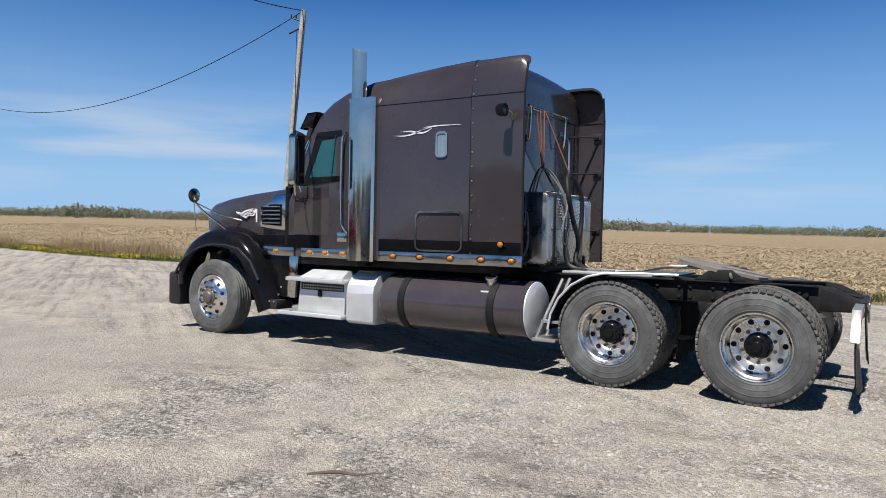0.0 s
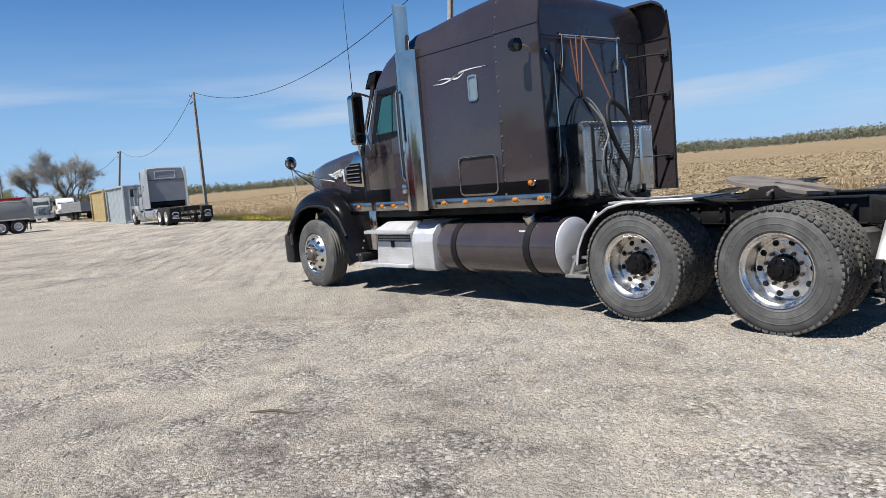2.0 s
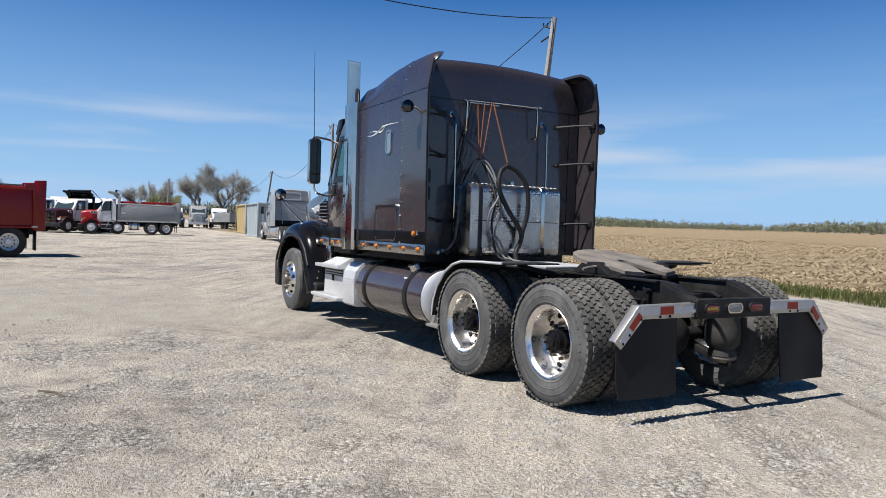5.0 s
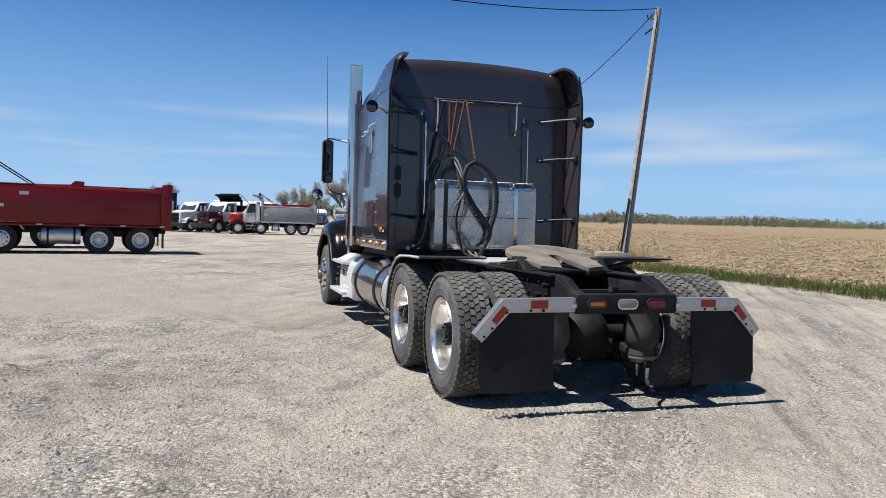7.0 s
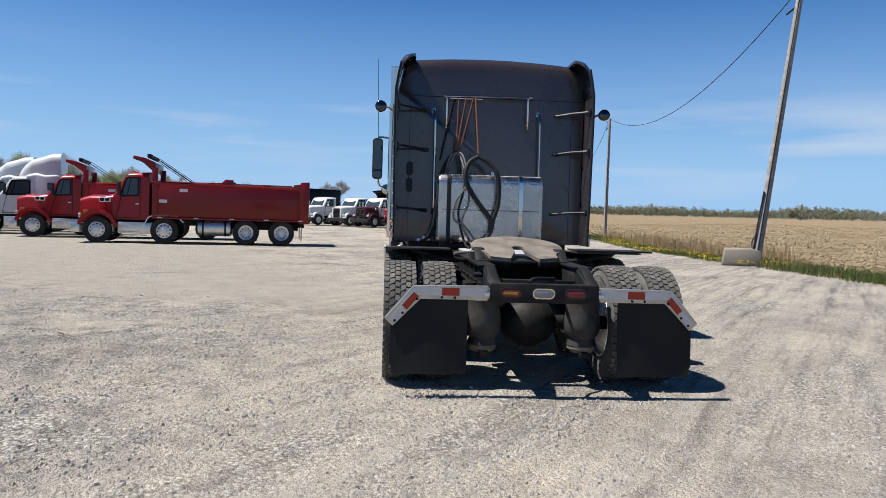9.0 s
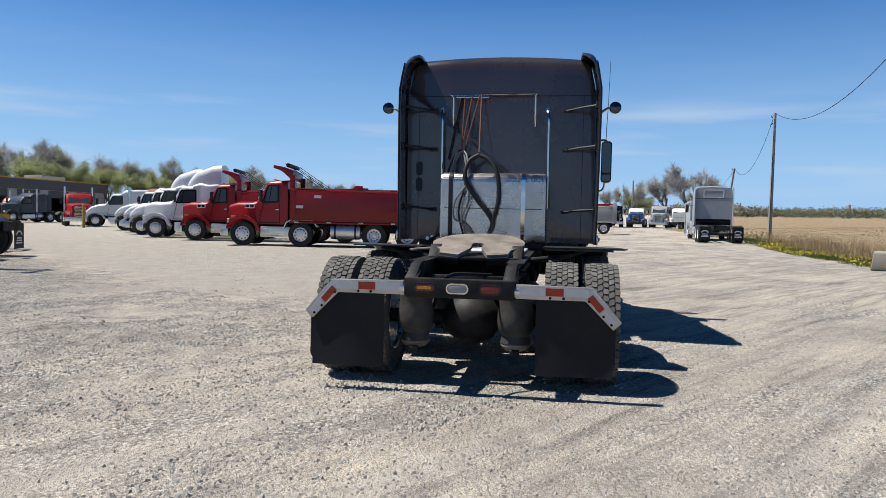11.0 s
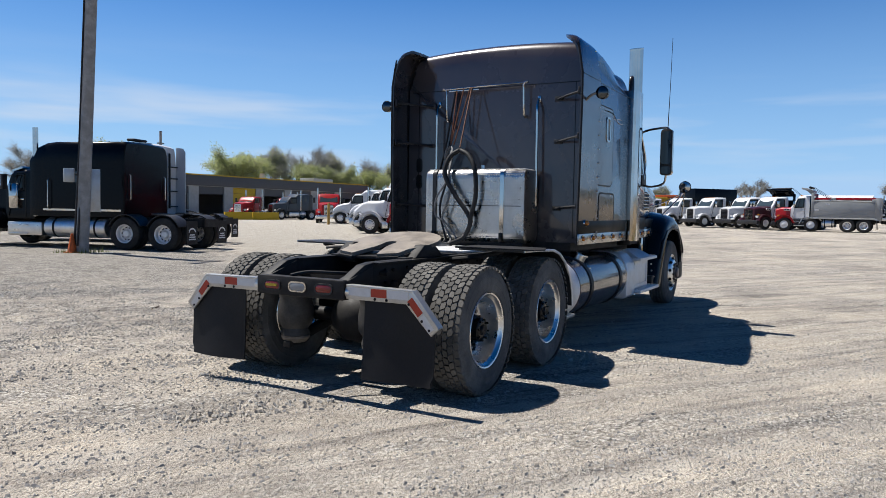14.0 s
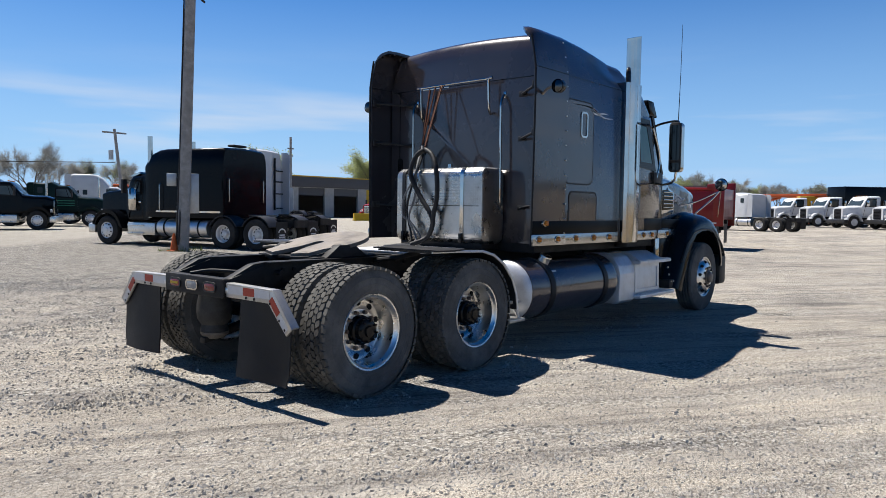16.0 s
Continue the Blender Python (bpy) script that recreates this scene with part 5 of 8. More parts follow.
for s in (-1, 1):
    br = B()
    prism(br, [(s * 0.44, 0.770), (s * 0.965, 0.770), (s * 1.175, 0.558), (s * 1.235, 0.615), (s * 1.02, 0.865), (s * 0.44, 0.872)], 0.752, 0.770, 'x', 0.003)
    prism(br, [(s * 0.44, 0.862), (s * 1.02, 0.855), (s * 1.022, 0.870), (s * 0.44, 0.878)], 0.70, 0.772, 'x', 0.002)
    prism(br, [(s * 1.02, 0.870), (s * 1.235, 0.620), (s * 1.222, 0.608), (s * 1.012, 0.852)], 0.70, 0.772, 'x', 0.002)
    arm = part("flap_bracket", br, BRKT, truck, "angled aluminium mud flap bracket")
    pin = B(); cyl(pin, (0.73, s * 0.42, 0.82), (0.73, s * 0.47, 0.82), 0.045, seg=16); part("bracket_clamp", pin, ALU, arm)
    for a, b_, m_ in ((0.46, 0.66, TAPE_WHITE), (0.665, 0.80, TAPE_RED), (0.805, 0.985, TAPE_WHITE)):
        tp = B(); box(tp, 0.770, 0.7725, min(s * a, s * b_), max(s * a, s * b_), 0.800, 0.860); part("reflective_tape", tp, m_, arm)
    for f0, f1, m_ in ((0.08, 0.52, TAPE_RED), (0.56, 0.97, TAPE_WHITE)):
        d = Vector((s * 0.205, -0.235)); o = Vector((s * 1.0, 0.842)); nrm = Vector((s * -0.235, -0.205)).normalized() * 0.052
        q = [o + d * f0, o + d * f1, o + d * f1 + nrm, o + d * f0 + nrm]
        tp = B(); prism(tp, [(p.x, p.y) for p in q], 0.770, 0.7725, 'x'); part("reflective_tape", tp, m_, arm)
    for y, z in ((0.70, 0.785), (0.80, 0.785), (1.10, 0.66), (1.16, 0.60), (0.99, 0.77)):
        hl = B(); cyl(hl, (0.769, s * y, z), (0.7735, s * y, z), 0.011, seg=8); part("bolt_hole", hl, HOLE, arm)
    fp = B()
    nx, nz = 10, 14
    grid = []
    for j in range(nz + 1):
        z = 0.19 + (0.79 - 0.19) * j / nz
        row = []
        for i in range(nx + 1):
            y = 0.595 + 0.60 * i / nx
            if z > 0.60:
                y = min(y, 0.965 + (0.79 - z) * 1.0)
            if z < 0.24:
                y = min(y, 1.195 - 0.02)
            row.append((0.745 + 0.018 * math.sin(i * 0.5 + s) * (1 - j / nz) + 0.03 * (1 - j / nz) ** 2, s * y, z))
        grid.append(row)
    loft(fp, [r + [(x - 0.011, y, z) for x, y, z in r[::-1]] for r in grid])
    part("mud_flap", fp, FLAP, truck, "plain black rubber mud flap")

# fifth wheel coupling, tilted back
fw = B()
tilt = pose(-0.545, 0, 1.128, 0, 11.0, 0) @ Matrix.Diagonal((0.87, 0.93, 0.8, 1))
# plate with a throat cut from the rear edge
outline = [(0.55, 0.14), (0.48, 0.33)] + [(0.47 * math.cos(radians(a)) - 0.02, 0.47 * math.sin(radians(a))) for a in range(48, 181, 12)]
outline += [(x, -y) for x, y in outline[::-1][1:]]
throat = [(0.55, -0.14), (0.24, -0.055)] + [(0.06 + 0.06 * math.cos(radians(a)), 0.06 * math.sin(radians(a))) for a in range(-70, -291, -20)] + [(0.24, 0.055)]
prism(fw, outline + throat[1:], -0.02, 0.022, 'z')
bmesh.ops.triangulate(fw, faces=[f for f in fw.faces if len(f.verts) > 4])
bmesh.ops.transform(fw, matrix=tilt, verts=fw.verts)
fifth = part("fifth_wheel", fw, STEEL_RUB, truck, "greasy worn steel fifth wheel plate")
for s in (-1, 1):
    sk = B()
    prism(sk, [(0.52, s * 0.14), (0.46, s * 0.35), (0.0, s * 0.43), (0.0, s * 0.39), (0.42, s * 0.31), (0.48, s * 0.14)], -0.10, -0.015, 'z', 0.005)
    prism(sk, [(0.47, s * 0.13), (0.57, s * 0.14), (0.50, s * 0.34), (0.42, s * 0.32)], -0.06, -0.01, 'z', 0.005)
    bmesh.ops.transform(sk, matrix=tilt, verts=sk.verts); part("skirt_rib", sk, FRAME_BLK, fifth)
for s in (-1, 1):
    bk = B(); prism(bk, [(-0.72, 1.02), (-0.22, 1.02), (-0.38, 1.13), (-0.56, 1.13)], s * 0.33, s * 0.43, 'y', 0.01); part("pedestal", bk, FRAME_BLK, fifth)
sr = B(); box(sr, -1.05, -0.12, -0.40, 0.40, 1.0, 1.03, 0.004); part("slide_rail", sr, FRAME_BLK, truck)
lv = B(); tube(lv, [(-0.4, -0.3, 1.10), (-0.35, -0.55, 1.08), (-0.33, -0.62, 1.07)], 0.014, 8); part("release_handle", lv, STEEL_RUB, fifth)
dk = B(); prism(dk, [(-1.05, 0.62), (-0.62, 0.60), (-0.62, 1.36), (-0.78, 1.40), (-1.05, 1.30)], 1.105, 1.118, 'z'); part("deck_plate", dk, FRAME_BLK, truck)
ct = B(); box(ct, -2.15, -1.15, -0.40, 0.40, 1.02, 1.045, 0.004); part("catwalk", ct, ALU_PALE, truck, "aluminium deck plate")

# upright tank behind the sleeper
tk = B(); prism(tk, rrect(-2.60, -2.20, 1.09, 1.905, 0.085), -0.66, 0.595, 'y', 0.035); htank = part("hydraulic_tank", tk, TANK_ALU, truck, "square-shouldered aluminium tank with tread plate")
dm = B(); tread_marks(dm, (-2.197, -0.63, 1.50), (0, 1, 0), (0, 0, 1), 40, 11, 0.030, 0.032, (1, 0, 0), 0.013, 0.0042, 0.0032)
part("tread_plate", dm, TREAD_ALU, htank)
dm = B()
tread_marks(dm, (-2.55, -0.63, 1.908), (0, 1, 0), (1, 0, 0), 40, 10, 0.030, 0.032, (0, 0, 1), 0.013, 0.0042, 0.0032)
part("tread_plate", dm, TREAD_ALU, htank)
for y in (-0.53, 0.325):
    sp = B()
    P = [(x, z) for x, z in rrect(-2.606, -2.190, 1.083, 1.912, 0.082, 6)]
    frame_ring(sp, P, rrect(-2.596, -2.20, 1.093, 1.902, 0.072, 6), y - 0.024, y + 0.024); part("tank_strap", sp, CHROME if y > 0 else PLASTIC, htank)
    bl = B(); box(bl, -2.20, -2.165, y - 0.02, y + 0.02, 1.10, 1.20, 0.005); part("strap_bolt", bl, PAINT_BLACK, htank)
for y, r_, hgt in ((-0.23, 0.045, 0.035), (0.0, 0.03, 0.06)):
    cpb = B(); cyl(cpb, (-2.38, y, 1.90), (-2.38, y, 1.90 + hgt), r_, r_ * 0.9, 16); part("filler_cap", cpb, CHROME if y == 0 else PLASTIC, htank)
ln = B(); box(ln, -2.200, -2.196, -0.60, 0.55, 1.492, 1.500); part("weld_line", ln, PAINT_BLACK, htank)
sd = B(); box(sd, -2.55, -2.25, -0.62, 0.56, 1.03, 1.10, 0.01); part("tank_cradle", sd, FRAME_BLK, htank)

# rails, handles, hoses on the back wall
rl = B()
tube(rl, [(-2.61, -0.56, 2.50), (-2.52, -0.56, 2.52), (-2.50, -0.56, 2.84), (-2.50, -0.54, 2.865), (-2.50, 0.41, 2.88), (-2.50, 0.425, 2.86), (-2.52, 0.43, 2.53), (-2.61, 0.43, 2.52)], 0.013, 8, 4)
box(rl, -2.51, -2.49, -0.53, -0.13, 2.835, 2.85, 0.002)
part("hose_rail", rl, CHROME, truck, "thin steel hose rail")
for y in (-0.71, 0.575):
    gh = B(); tube(gh, [(-2.61, y, 2.70), (-2.575, y, 2.69), (-2.52, y + 0.012, 2.60), (-2.515, y + 0.015, 2.45), (-2.515, y + 0.02, 1.62), (-2.54, y + 0.015, 1.50), (-2.61, y, 1.45)], 0.014, 8, 4)
    box(gh, -2.615, -2.60, y - 0.018, y + 0.018, 2.67, 2.74, 0.004)
    part("grab_handle", gh, CHROME, truck)
for x, y, z1 in ((-2.5, -0.42, 2.86), (-2.49, -0.33, 2.86), (-2.48, -0.22, 2.86)):
    sp = B()
    end = Vector((-2.40, -0.44, 2.20)) if y < -0.3 else Vector((-2.18, -0.20, 2.15))
    tube(sp, [(x, y, z1), tuple(end)], 0.009, 6); part("spring_cord", sp, CORD, truck, "orange-brown hose support cord")
sp = B(); tube(sp, [(-2.48, -0.24, 2.86), (-2.40, -0.40, 2.2)], 0.009, 6); part("spring_cord", sp, CORD, truck)
sp = B(); tube(sp, [(-2.56, -0.47, 2.86), (-2.57, -0.58, 2.3), (-2.57, -0.62, 2.1)], 0.012, 6); part("cable_strap", sp, HOSE, truck)
HOSES = [
    (((-2.58, -0.60, 1.12), (-2.52, -0.66, 1.5), (-2.46, -0.60, 1.95), (-2.40, -0.46, 2.19), (-2.33, -0.38, 2.05), (-2.16, -0.36, 1.75), (-2.13, -0.42, 1.45), (-2.12, -0.34, 1.12), (-1.9, -0.30, 1.06)), 0.012, HOSE),
    (((-2.58, -0.56, 1.15), (-2.50, -0.60, 1.6), (-2.42, -0.52, 2.1), (-2.38, -0.42, 2.17), (-2.20, -0.34, 1.92), (-2.13, -0.30, 1.6), (-2.12, -0.38, 1.35), (-2.11, -0.26, 1.10), (-1.75, -0.28, 1.06)), 0.012, HOSE_GREY),
    (((-2.56, -0.52, 1.2), (-2.44, -0.56, 1.8), (-2.39, -0.46, 2.15), (-2.30, -0.36, 2.12), (-2.14, -0.33, 1.8), (-2.12, -0.46, 1.58), (-2.12, -0.47, 1.38), (-2.12, -0.34, 1.30), (-2.10, -0.18, 1.08), (-1.6, -0.25, 1.06)), 0.011, HOSE_GREY),
    (((-2.60, -0.78, 1.14), (-2.50, -0.76, 1.16), (-2.44, -0.70, 1.3), (-2.46, -0.66, 1.6), (-2.50, -0.62, 1.9)), 0.013, HOSE_GREY),
    (((-2.60, -0.86, 1.10), (-2.50, -0.80, 1.12), (-2.42, -0.69, 1.2), (-2.44, -0.66, 1.45)), 0.013, HOSE),
]
for pts, r_, m_ in HOSES:
    hb = B(); tube(hb, pts, r_, 8, 6); part("air_hose", hb, m_, truck)
hb = B()
loop = [(-2.18, -0.20, 2.12), (-2.15, -0.31, 2.04), (-2.11, -0.35, 1.85), (-2.11, -0.22, 1.62), (-2.11, -0.06, 1.42), (-2.12, -0.02, 1.30), (-2.11, -0.10, 1.14), (-1.95, -0.2, 1.06)]
tube(hb, loop, [0.030, 0.024] * 32, 10, 8); part("wrapped_hose", hb, HOSE, truck, "thick black spiral-wrapped hose bundle")
hb = B()
tube(hb, [(-2.18, -0.20, 2.12), (-2.15, -0.07, 2.05), (-2.11, 0.03, 1.88), (-2.11, 0.045, 1.6), (-2.115, -0.01, 1.38), (-2.12, -0.02, 1.30)], [0.029, 0.024] * 24, 10, 8); part("wrapped_hose", hb, HOSE, truck)
gl = B()
for y, z in ((-0.80, 1.14), (-0.74, 1.13), (-0.86, 1.12)):
    cyl(gl, (-2.61, y, z), (-2.54, y, z), 0.03, 0.022, 12)
part("glad_hand", gl, ALU, truck)
lk = B()
for z0 in (1.70, 1.90):
    prism(lk, rrect(-1.03, -0.95, z0, z0 + 0.17, 0.035), -2.611, -2.603, 'x')
part("vent_slot", lk, PAINT_BLACK, truck)
# work lamps on the extenders
for s in (-1, 1):
    wb = B(); tube(wb, [(-2.40, s * (SW + 0.01), 2.62), (-2.40, s * (SW + 0.08), 2.68), (-2.42, s * (SW + 0.14), 2.70)], 0.014, 8, 3); lm = part("work_lamp", wb, STEEL_RUB, truck, "round work lamp on a bracket")
    wc = B(); lathe(wc, [(0.0005, -2.50), (0.05, -2.495), (0.066, -2.46), (0.068, -2.405), (0.062, -2.40)], 24, (0, s * (SW + 0.19), 2.70), 'x'); part("housing", wc, PAINT_BLACK, lm)
    wc = B(); lathe(wc, [(0.063, -2.404), (0.04, -2.395), (0.0005, -2.392)], 24, (0, s * (SW + 0.19), 2.70), 'x'); part("lens", wc, MIRROR, lm)

# ---- parked vehicles round the yard ----
def paint(name, c, rough=0.35, tint=None):
    return mat(name, c, rough, 0.0, 0.10, 1.0, 60, coat=0.3 if max(c) > 0.03 else 0.10, spec=0.4 if max(c) > 0.03 else 0.15, tint=tint or tuple(v * 0.7 + 0.004 for v in c), tint_amt=0.35, tint_scale=1.4)
P_WHITE = paint("white_truck_paint", (0.74, 0.75, 0.76))
P_RED = paint("red_truck_paint", (0.36, 0.008, 0.009), 0.34)
P_REDDK = paint("dark_red_box_paint", (0.235, 0.007, 0.008), 0.36, (0.15, 0.008, 0.008))
P_BLACK = paint("black_truck_paint", (0.004, 0.005, 0.007), 0.12)
P_GREY = paint("dark_grey_truck_paint", (0.055, 0.065, 0.075))
P_SILVER = paint("silver_truck_paint", (0.36, 0.38, 0.40))
P_GREEN = paint("dark_green_truck_paint", (0.004, 0.018, 0.016))
P_MAROON = paint("maroon_truck_paint", (0.045, 0.010, 0.016))
P_ORANGE = paint("orange_truck_paint", (0.55, 0.10, 0.02))
P_BLUE = paint("blue_truck_paint", (0.02, 0.06, 0.22))
P_YELLOW = paint("yellow_truck_paint", (0.62, 0.38, 0.03))
P_TEAL = paint("teal_black_paint", (0.002, 0.003, 0.005), 0.2)
P_GREYBOX = paint("grey_box_paint", (0.33, 0.34, 0.34), 0.5)
GLASS_CAB = mat("cab_glass", (0.045, 0.065, 0.075), 0.05, 0, 0.1, 2, 30, coat=0.3)
RUB_FAR = mat("far_tyre_rubber", (0.028, 0.027, 0.026), 0.85, 0, 0.25, 4, 60, tint=(0.08, 0.075, 0.065), tint_amt=0.5, tint_scale=3)

FAR_ALU = mat("dull_far_aluminium", (0.66, 0.65, 0.64), 0.42, 0.9, 0.12, 3, 60, tint=(0.40, 0.38, 0.36), tint_amt=0.4, tint_scale=4)
RIM_FAR = mat("dull_far_rim_aluminium", (0.72, 0.71, 0.70), 0.5, 0.6, 0.15, 6, 60, tint=(0.40, 0.38, 0.35), tint_amt=0.4, tint_scale=6)

def holed(bm, holes):
    """A wheel disc with its dark hand holes in a second material."""
    n = len(bm.faces)
    me = bpy.data.meshes.new("holes"); holes.to_mesh(me); holes.free()
    bm.from_mesh(me)
    bpy.data.meshes.remove(me)
    bm.faces.ensure_lookup_table()
    for f in bm.faces[n:]:
        f.material_index = 1
    return mesh_of(bm, "wheel", [RIM_FAR, HOLE])
bm = B(); lathe(bm, tyre_profile(0.27, 0.515, 0.29), 32); M_FT = mesh_of(bm, "tyre", RUB_FAR)
bm = B(); lathe(bm, [(0.29, -0.10), (0.298, -0.125), (0.28, -0.118), (0.262, -0.09), (0.255, 0.02), (0.20, 0.045), (0.13, 0.02), (0.12, -0.03), (0.09, -0.06), (0.0005, -0.065)], 24); M_FRD = holed(bm, discs(10, 0.203, 0.050, 0.034, 0.014, 0.3, 10, 0.3))
bm = B(); lathe(bm, [(0.29, -0.10), (0.298, -0.13), (0.275, -0.115), (0.24, -0.135), (0.19, -0.165), (0.12, -0.17), (0.10, -0.20), (0.0005, -0.21)], 24); M_FRF = holed(bm, discs(10, 0.222, -0.140, 0.031, 0.014, 0.3, 10, 0.9))
bm = B(); lathe(bm, [(0.29, -0.10), (0.298, -0.13), (0.275, -0.115), (0.24, -0.125), (0.15, -0.13), (0.10, -0.16), (0.0005, -0.17)], 24); M_FRW = mesh_of(bm, "wheel", P_WHITE)

def far_wheel(parent, x, y, side, front, white=False):
    w = part("wheel", M_FRW if white and front else M_FRF if front else M_FRD, None, parent)
    w.matrix_basis = pose(x, y, 0.512, 0, 0, 0 if side < 0 else 180) @ pose(0, 0, 0, 0, random.uniform(0, 360), 0)
    part("tyre", M_FT, None, w)

def tractor(label, paint_m, m, sleeper=1.7, sleeper_top=3.2, wb=5.4, fairing=False, low_cab=2.75, box=None, box_m=None, box_len=5.0, axles=(0.0, -1.35),
            lift=None, stacks=True, aero=False, white_rim=False, group="parked trucks", roof_m=None, category="truck", fifth=True, flap_badge=False, hood_m=None, bars=False, ext=0.40, stack_top=3.3, liner=None, cab_len=1.65, cab_at=0.75, gap=0.35, steep=False, classic=False):
    """A conventional truck, nose to -x, rear axle at x = 0: hood, cab, sleeper or box, frame, wheels."""
    t = thing("dump_truck" if box == 'dump' else "box_truck" if box == 'box' else "highway_tractor", label, category, group, m)
    hood_m = hood_m or paint_m
    fx = -wb                              # front axle
    cab_f = fx + cab_at                     # foot of the windscreen
    cab_b = cab_f + cab_len
    fr = B()
    for s in (-1, 1):
        prism(fr, [(fx - 0.5, 0.72), (0.95, 0.75), (0.95, 1.0), (fx - 0.5, 1.0)], s * 0.34, s * 0.43, 'y')
    box_(fr, 0.87, 0.95, -0.43, 0.43, 0.75, 1.0); box_(fr, -2.2, -2.1, -0.36, 0.36, 0.78, 0.98)
    part("frame", fr, FRAME_BLK, t)
    hood = B()
    nose = fx - 0.72
    zc = 1.95 if not aero else 1.92
    tip = 1.75 if not aero else 1.35
    if classic:                           # tall square hood of a long-nose tractor
        loft(hood, [section(w, zt, x, zb, zt - 0.12, 0.10, 0.04, 5) for x, w, zt, zb in ((cab_f + 0.1, 0.74, 2.06, 0.95), (fx + 0.1, 0.69, 2.02, 0.95), (fx - 0.5, 0.66, 1.96, 0.92), (nose - 0.06, 0.64, 1.90, 0.85), (nose, 0.60, 1.82, 0.85))])
    else:
        loft(hood, [section(w, zt, x, zb, zt - 0.22, 0.2, 0.05, 5) for x, w, zt, zb in ((cab_f + 0.1, 0.95, zc, 0.95), (fx + 0.2, 0.88, zc - 0.08, 0.95), (fx - 0.35, 0.72 if not aero else 0.85, (zc + tip) / 2 + 0.02, 0.9), (nose, 0.62 if not aero else 0.75, tip, 0.75))])
    part("hood", hood, hood_m, t)
    gr = B(); prism(gr, rrect(-0.42, 0.42, 0.78, tip - 0.12, 0.06), nose - 0.03, nose + 0.03, 'x'); gp = part("grille", gr, PLASTIC if white_rim and hood_m is P_WHITE else CHROME, t, "upright front grille")
    gb = B()
    for k in range(6):
        z = 0.86 + k * (tip - 1.05) / 6
        box_(gb, nose - 0.045, nose - 0.025, -0.37, 0.37, z, z + 0.05)
    part("grille_slot", gb, PAINT_BLACK, gp)
    bp = B(); box_(bp, nose - 0.22, nose + 0.12, -1.16, 1.16, 0.40, 0.74, 0.04); part("bumper", bp, ALU if not white_rim else PLASTIC, t)
    for s in (-1, 1):
        fd = B(); strip_along(fd, [(fx - 0.68, 0.72)] + arc(fx, 0.55, 0.72, 165, 25, 12) + [(fx + 0.78, 0.62)], s * 0.78, s * 1.19, 0.05)
        sd = [(fx - 0.68, 0.72)] + arc(fx, 0.55, 0.72, 165, 25, 12) + [(fx + 0.78, 0.62)]
        inn = [(fx + 0.72, 0.60)] + arc(fx, 0.53, 0.60, 15, 165, 12)
        prism(fd, sd + inn, s * 1.10, s * 1.17, 'y')
        part("fender", fd, hood_m, t)
        hl = B(); prism(hl, rrect(s * 0.86 - 0.13, s * 0.86 + 0.13, 0.95, 1.13, 0.05), nose + 0.02, nose + 0.10, 'x'); part("headlight", hl, CLEARLENS, t, "clear headlight")
    cab = B()
    zr = low_cab
    st = [(cab_f - 0.02, 0.98, 1.90), (cab_f + 0.18, 0.99, 2.18), (cab_f + 0.42, 1.0, zr - 0.12), (cab_f + 0.58, 1.0, zr), (cab_b, 1.02, zr + 0.05)]
    if classic:
        st = [(cab_f - 0.02, 0.98, 2.0), (cab_f + 0.06, 0.99, 2.12), (cab_f + 0.20, 1.0, zr - 0.10), (cab_f + 0.32, 1.0, zr), (cab_b, 1.02, zr + 0.04)]
    loft(cab, [section(w, zt, x, 0.92, min(zt - 0.2, 2.5), 0.16, 0.04, 5) for x, w, zt in st])
    part("cab", cab, paint_m, t)
    wsn = B(); loft(wsn, [[(cab_f - 0.02, -0.82, 1.93), (cab_f - 0.02, 0.82, 1.93), (cab_f + 0.01, 0.82, 1.93), (cab_f + 0.01, -0.82, 1.93)],
                          [(cab_f + 0.40, -0.78, zr - 0.20), (cab_f + 0.40, 0.78, zr - 0.20), (cab_f + 0.43, 0.78, zr - 0.20), (cab_f + 0.43, -0.78, zr - 0.20)]])
    part("windscreen", wsn, GLASS_CAB, t)
    for s in (-1, 1):
        g = B(); prism(g, [(cab_f + 0.28, 1.86), (cab_b - 0.43, 1.90), (cab_b - 0.43, zr - 0.24), (cab_f + 0.52, zr - 0.24)], s * 1.0, s * 1.024); sw_ = part("side_window", g, GLASS_CAB, t)
        wf = B(); frame_ring(wf, [(cab_f + 0.22, 1.80), (cab_b - 0.37, 1.84), (cab_b - 0.37, zr - 0.19), (cab_f + 0.49, zr - 0.19)], [(cab_f + 0.29, 1.87), (cab_b - 0.44, 1.91), (cab_b - 0.44, zr - 0.25), (cab_f + 0.53, zr - 0.25)], s * 1.0, s * 1.03); part("window_frame", wf, PAINT_BLACK, sw_)
        vp = B(); prism(vp, [(cab_f + 0.50, 1.88), (cab_f + 0.53, 1.88), (cab_f + 0.66, zr - 0.25), (cab_f + 0.63, zr - 0.25)], s * 1.02, s * 1.032); part("vent_post", vp, PAINT_BLACK, sw_)
        dh = B(); box_(dh, cab_b - 0.52, cab_b - 0.38, s * 1.035 - 0.012, s * 1.035 + 0.012, 1.52, 1.57, 0.005); part("door_handle", dh, CHROME, t, "chrome handle")
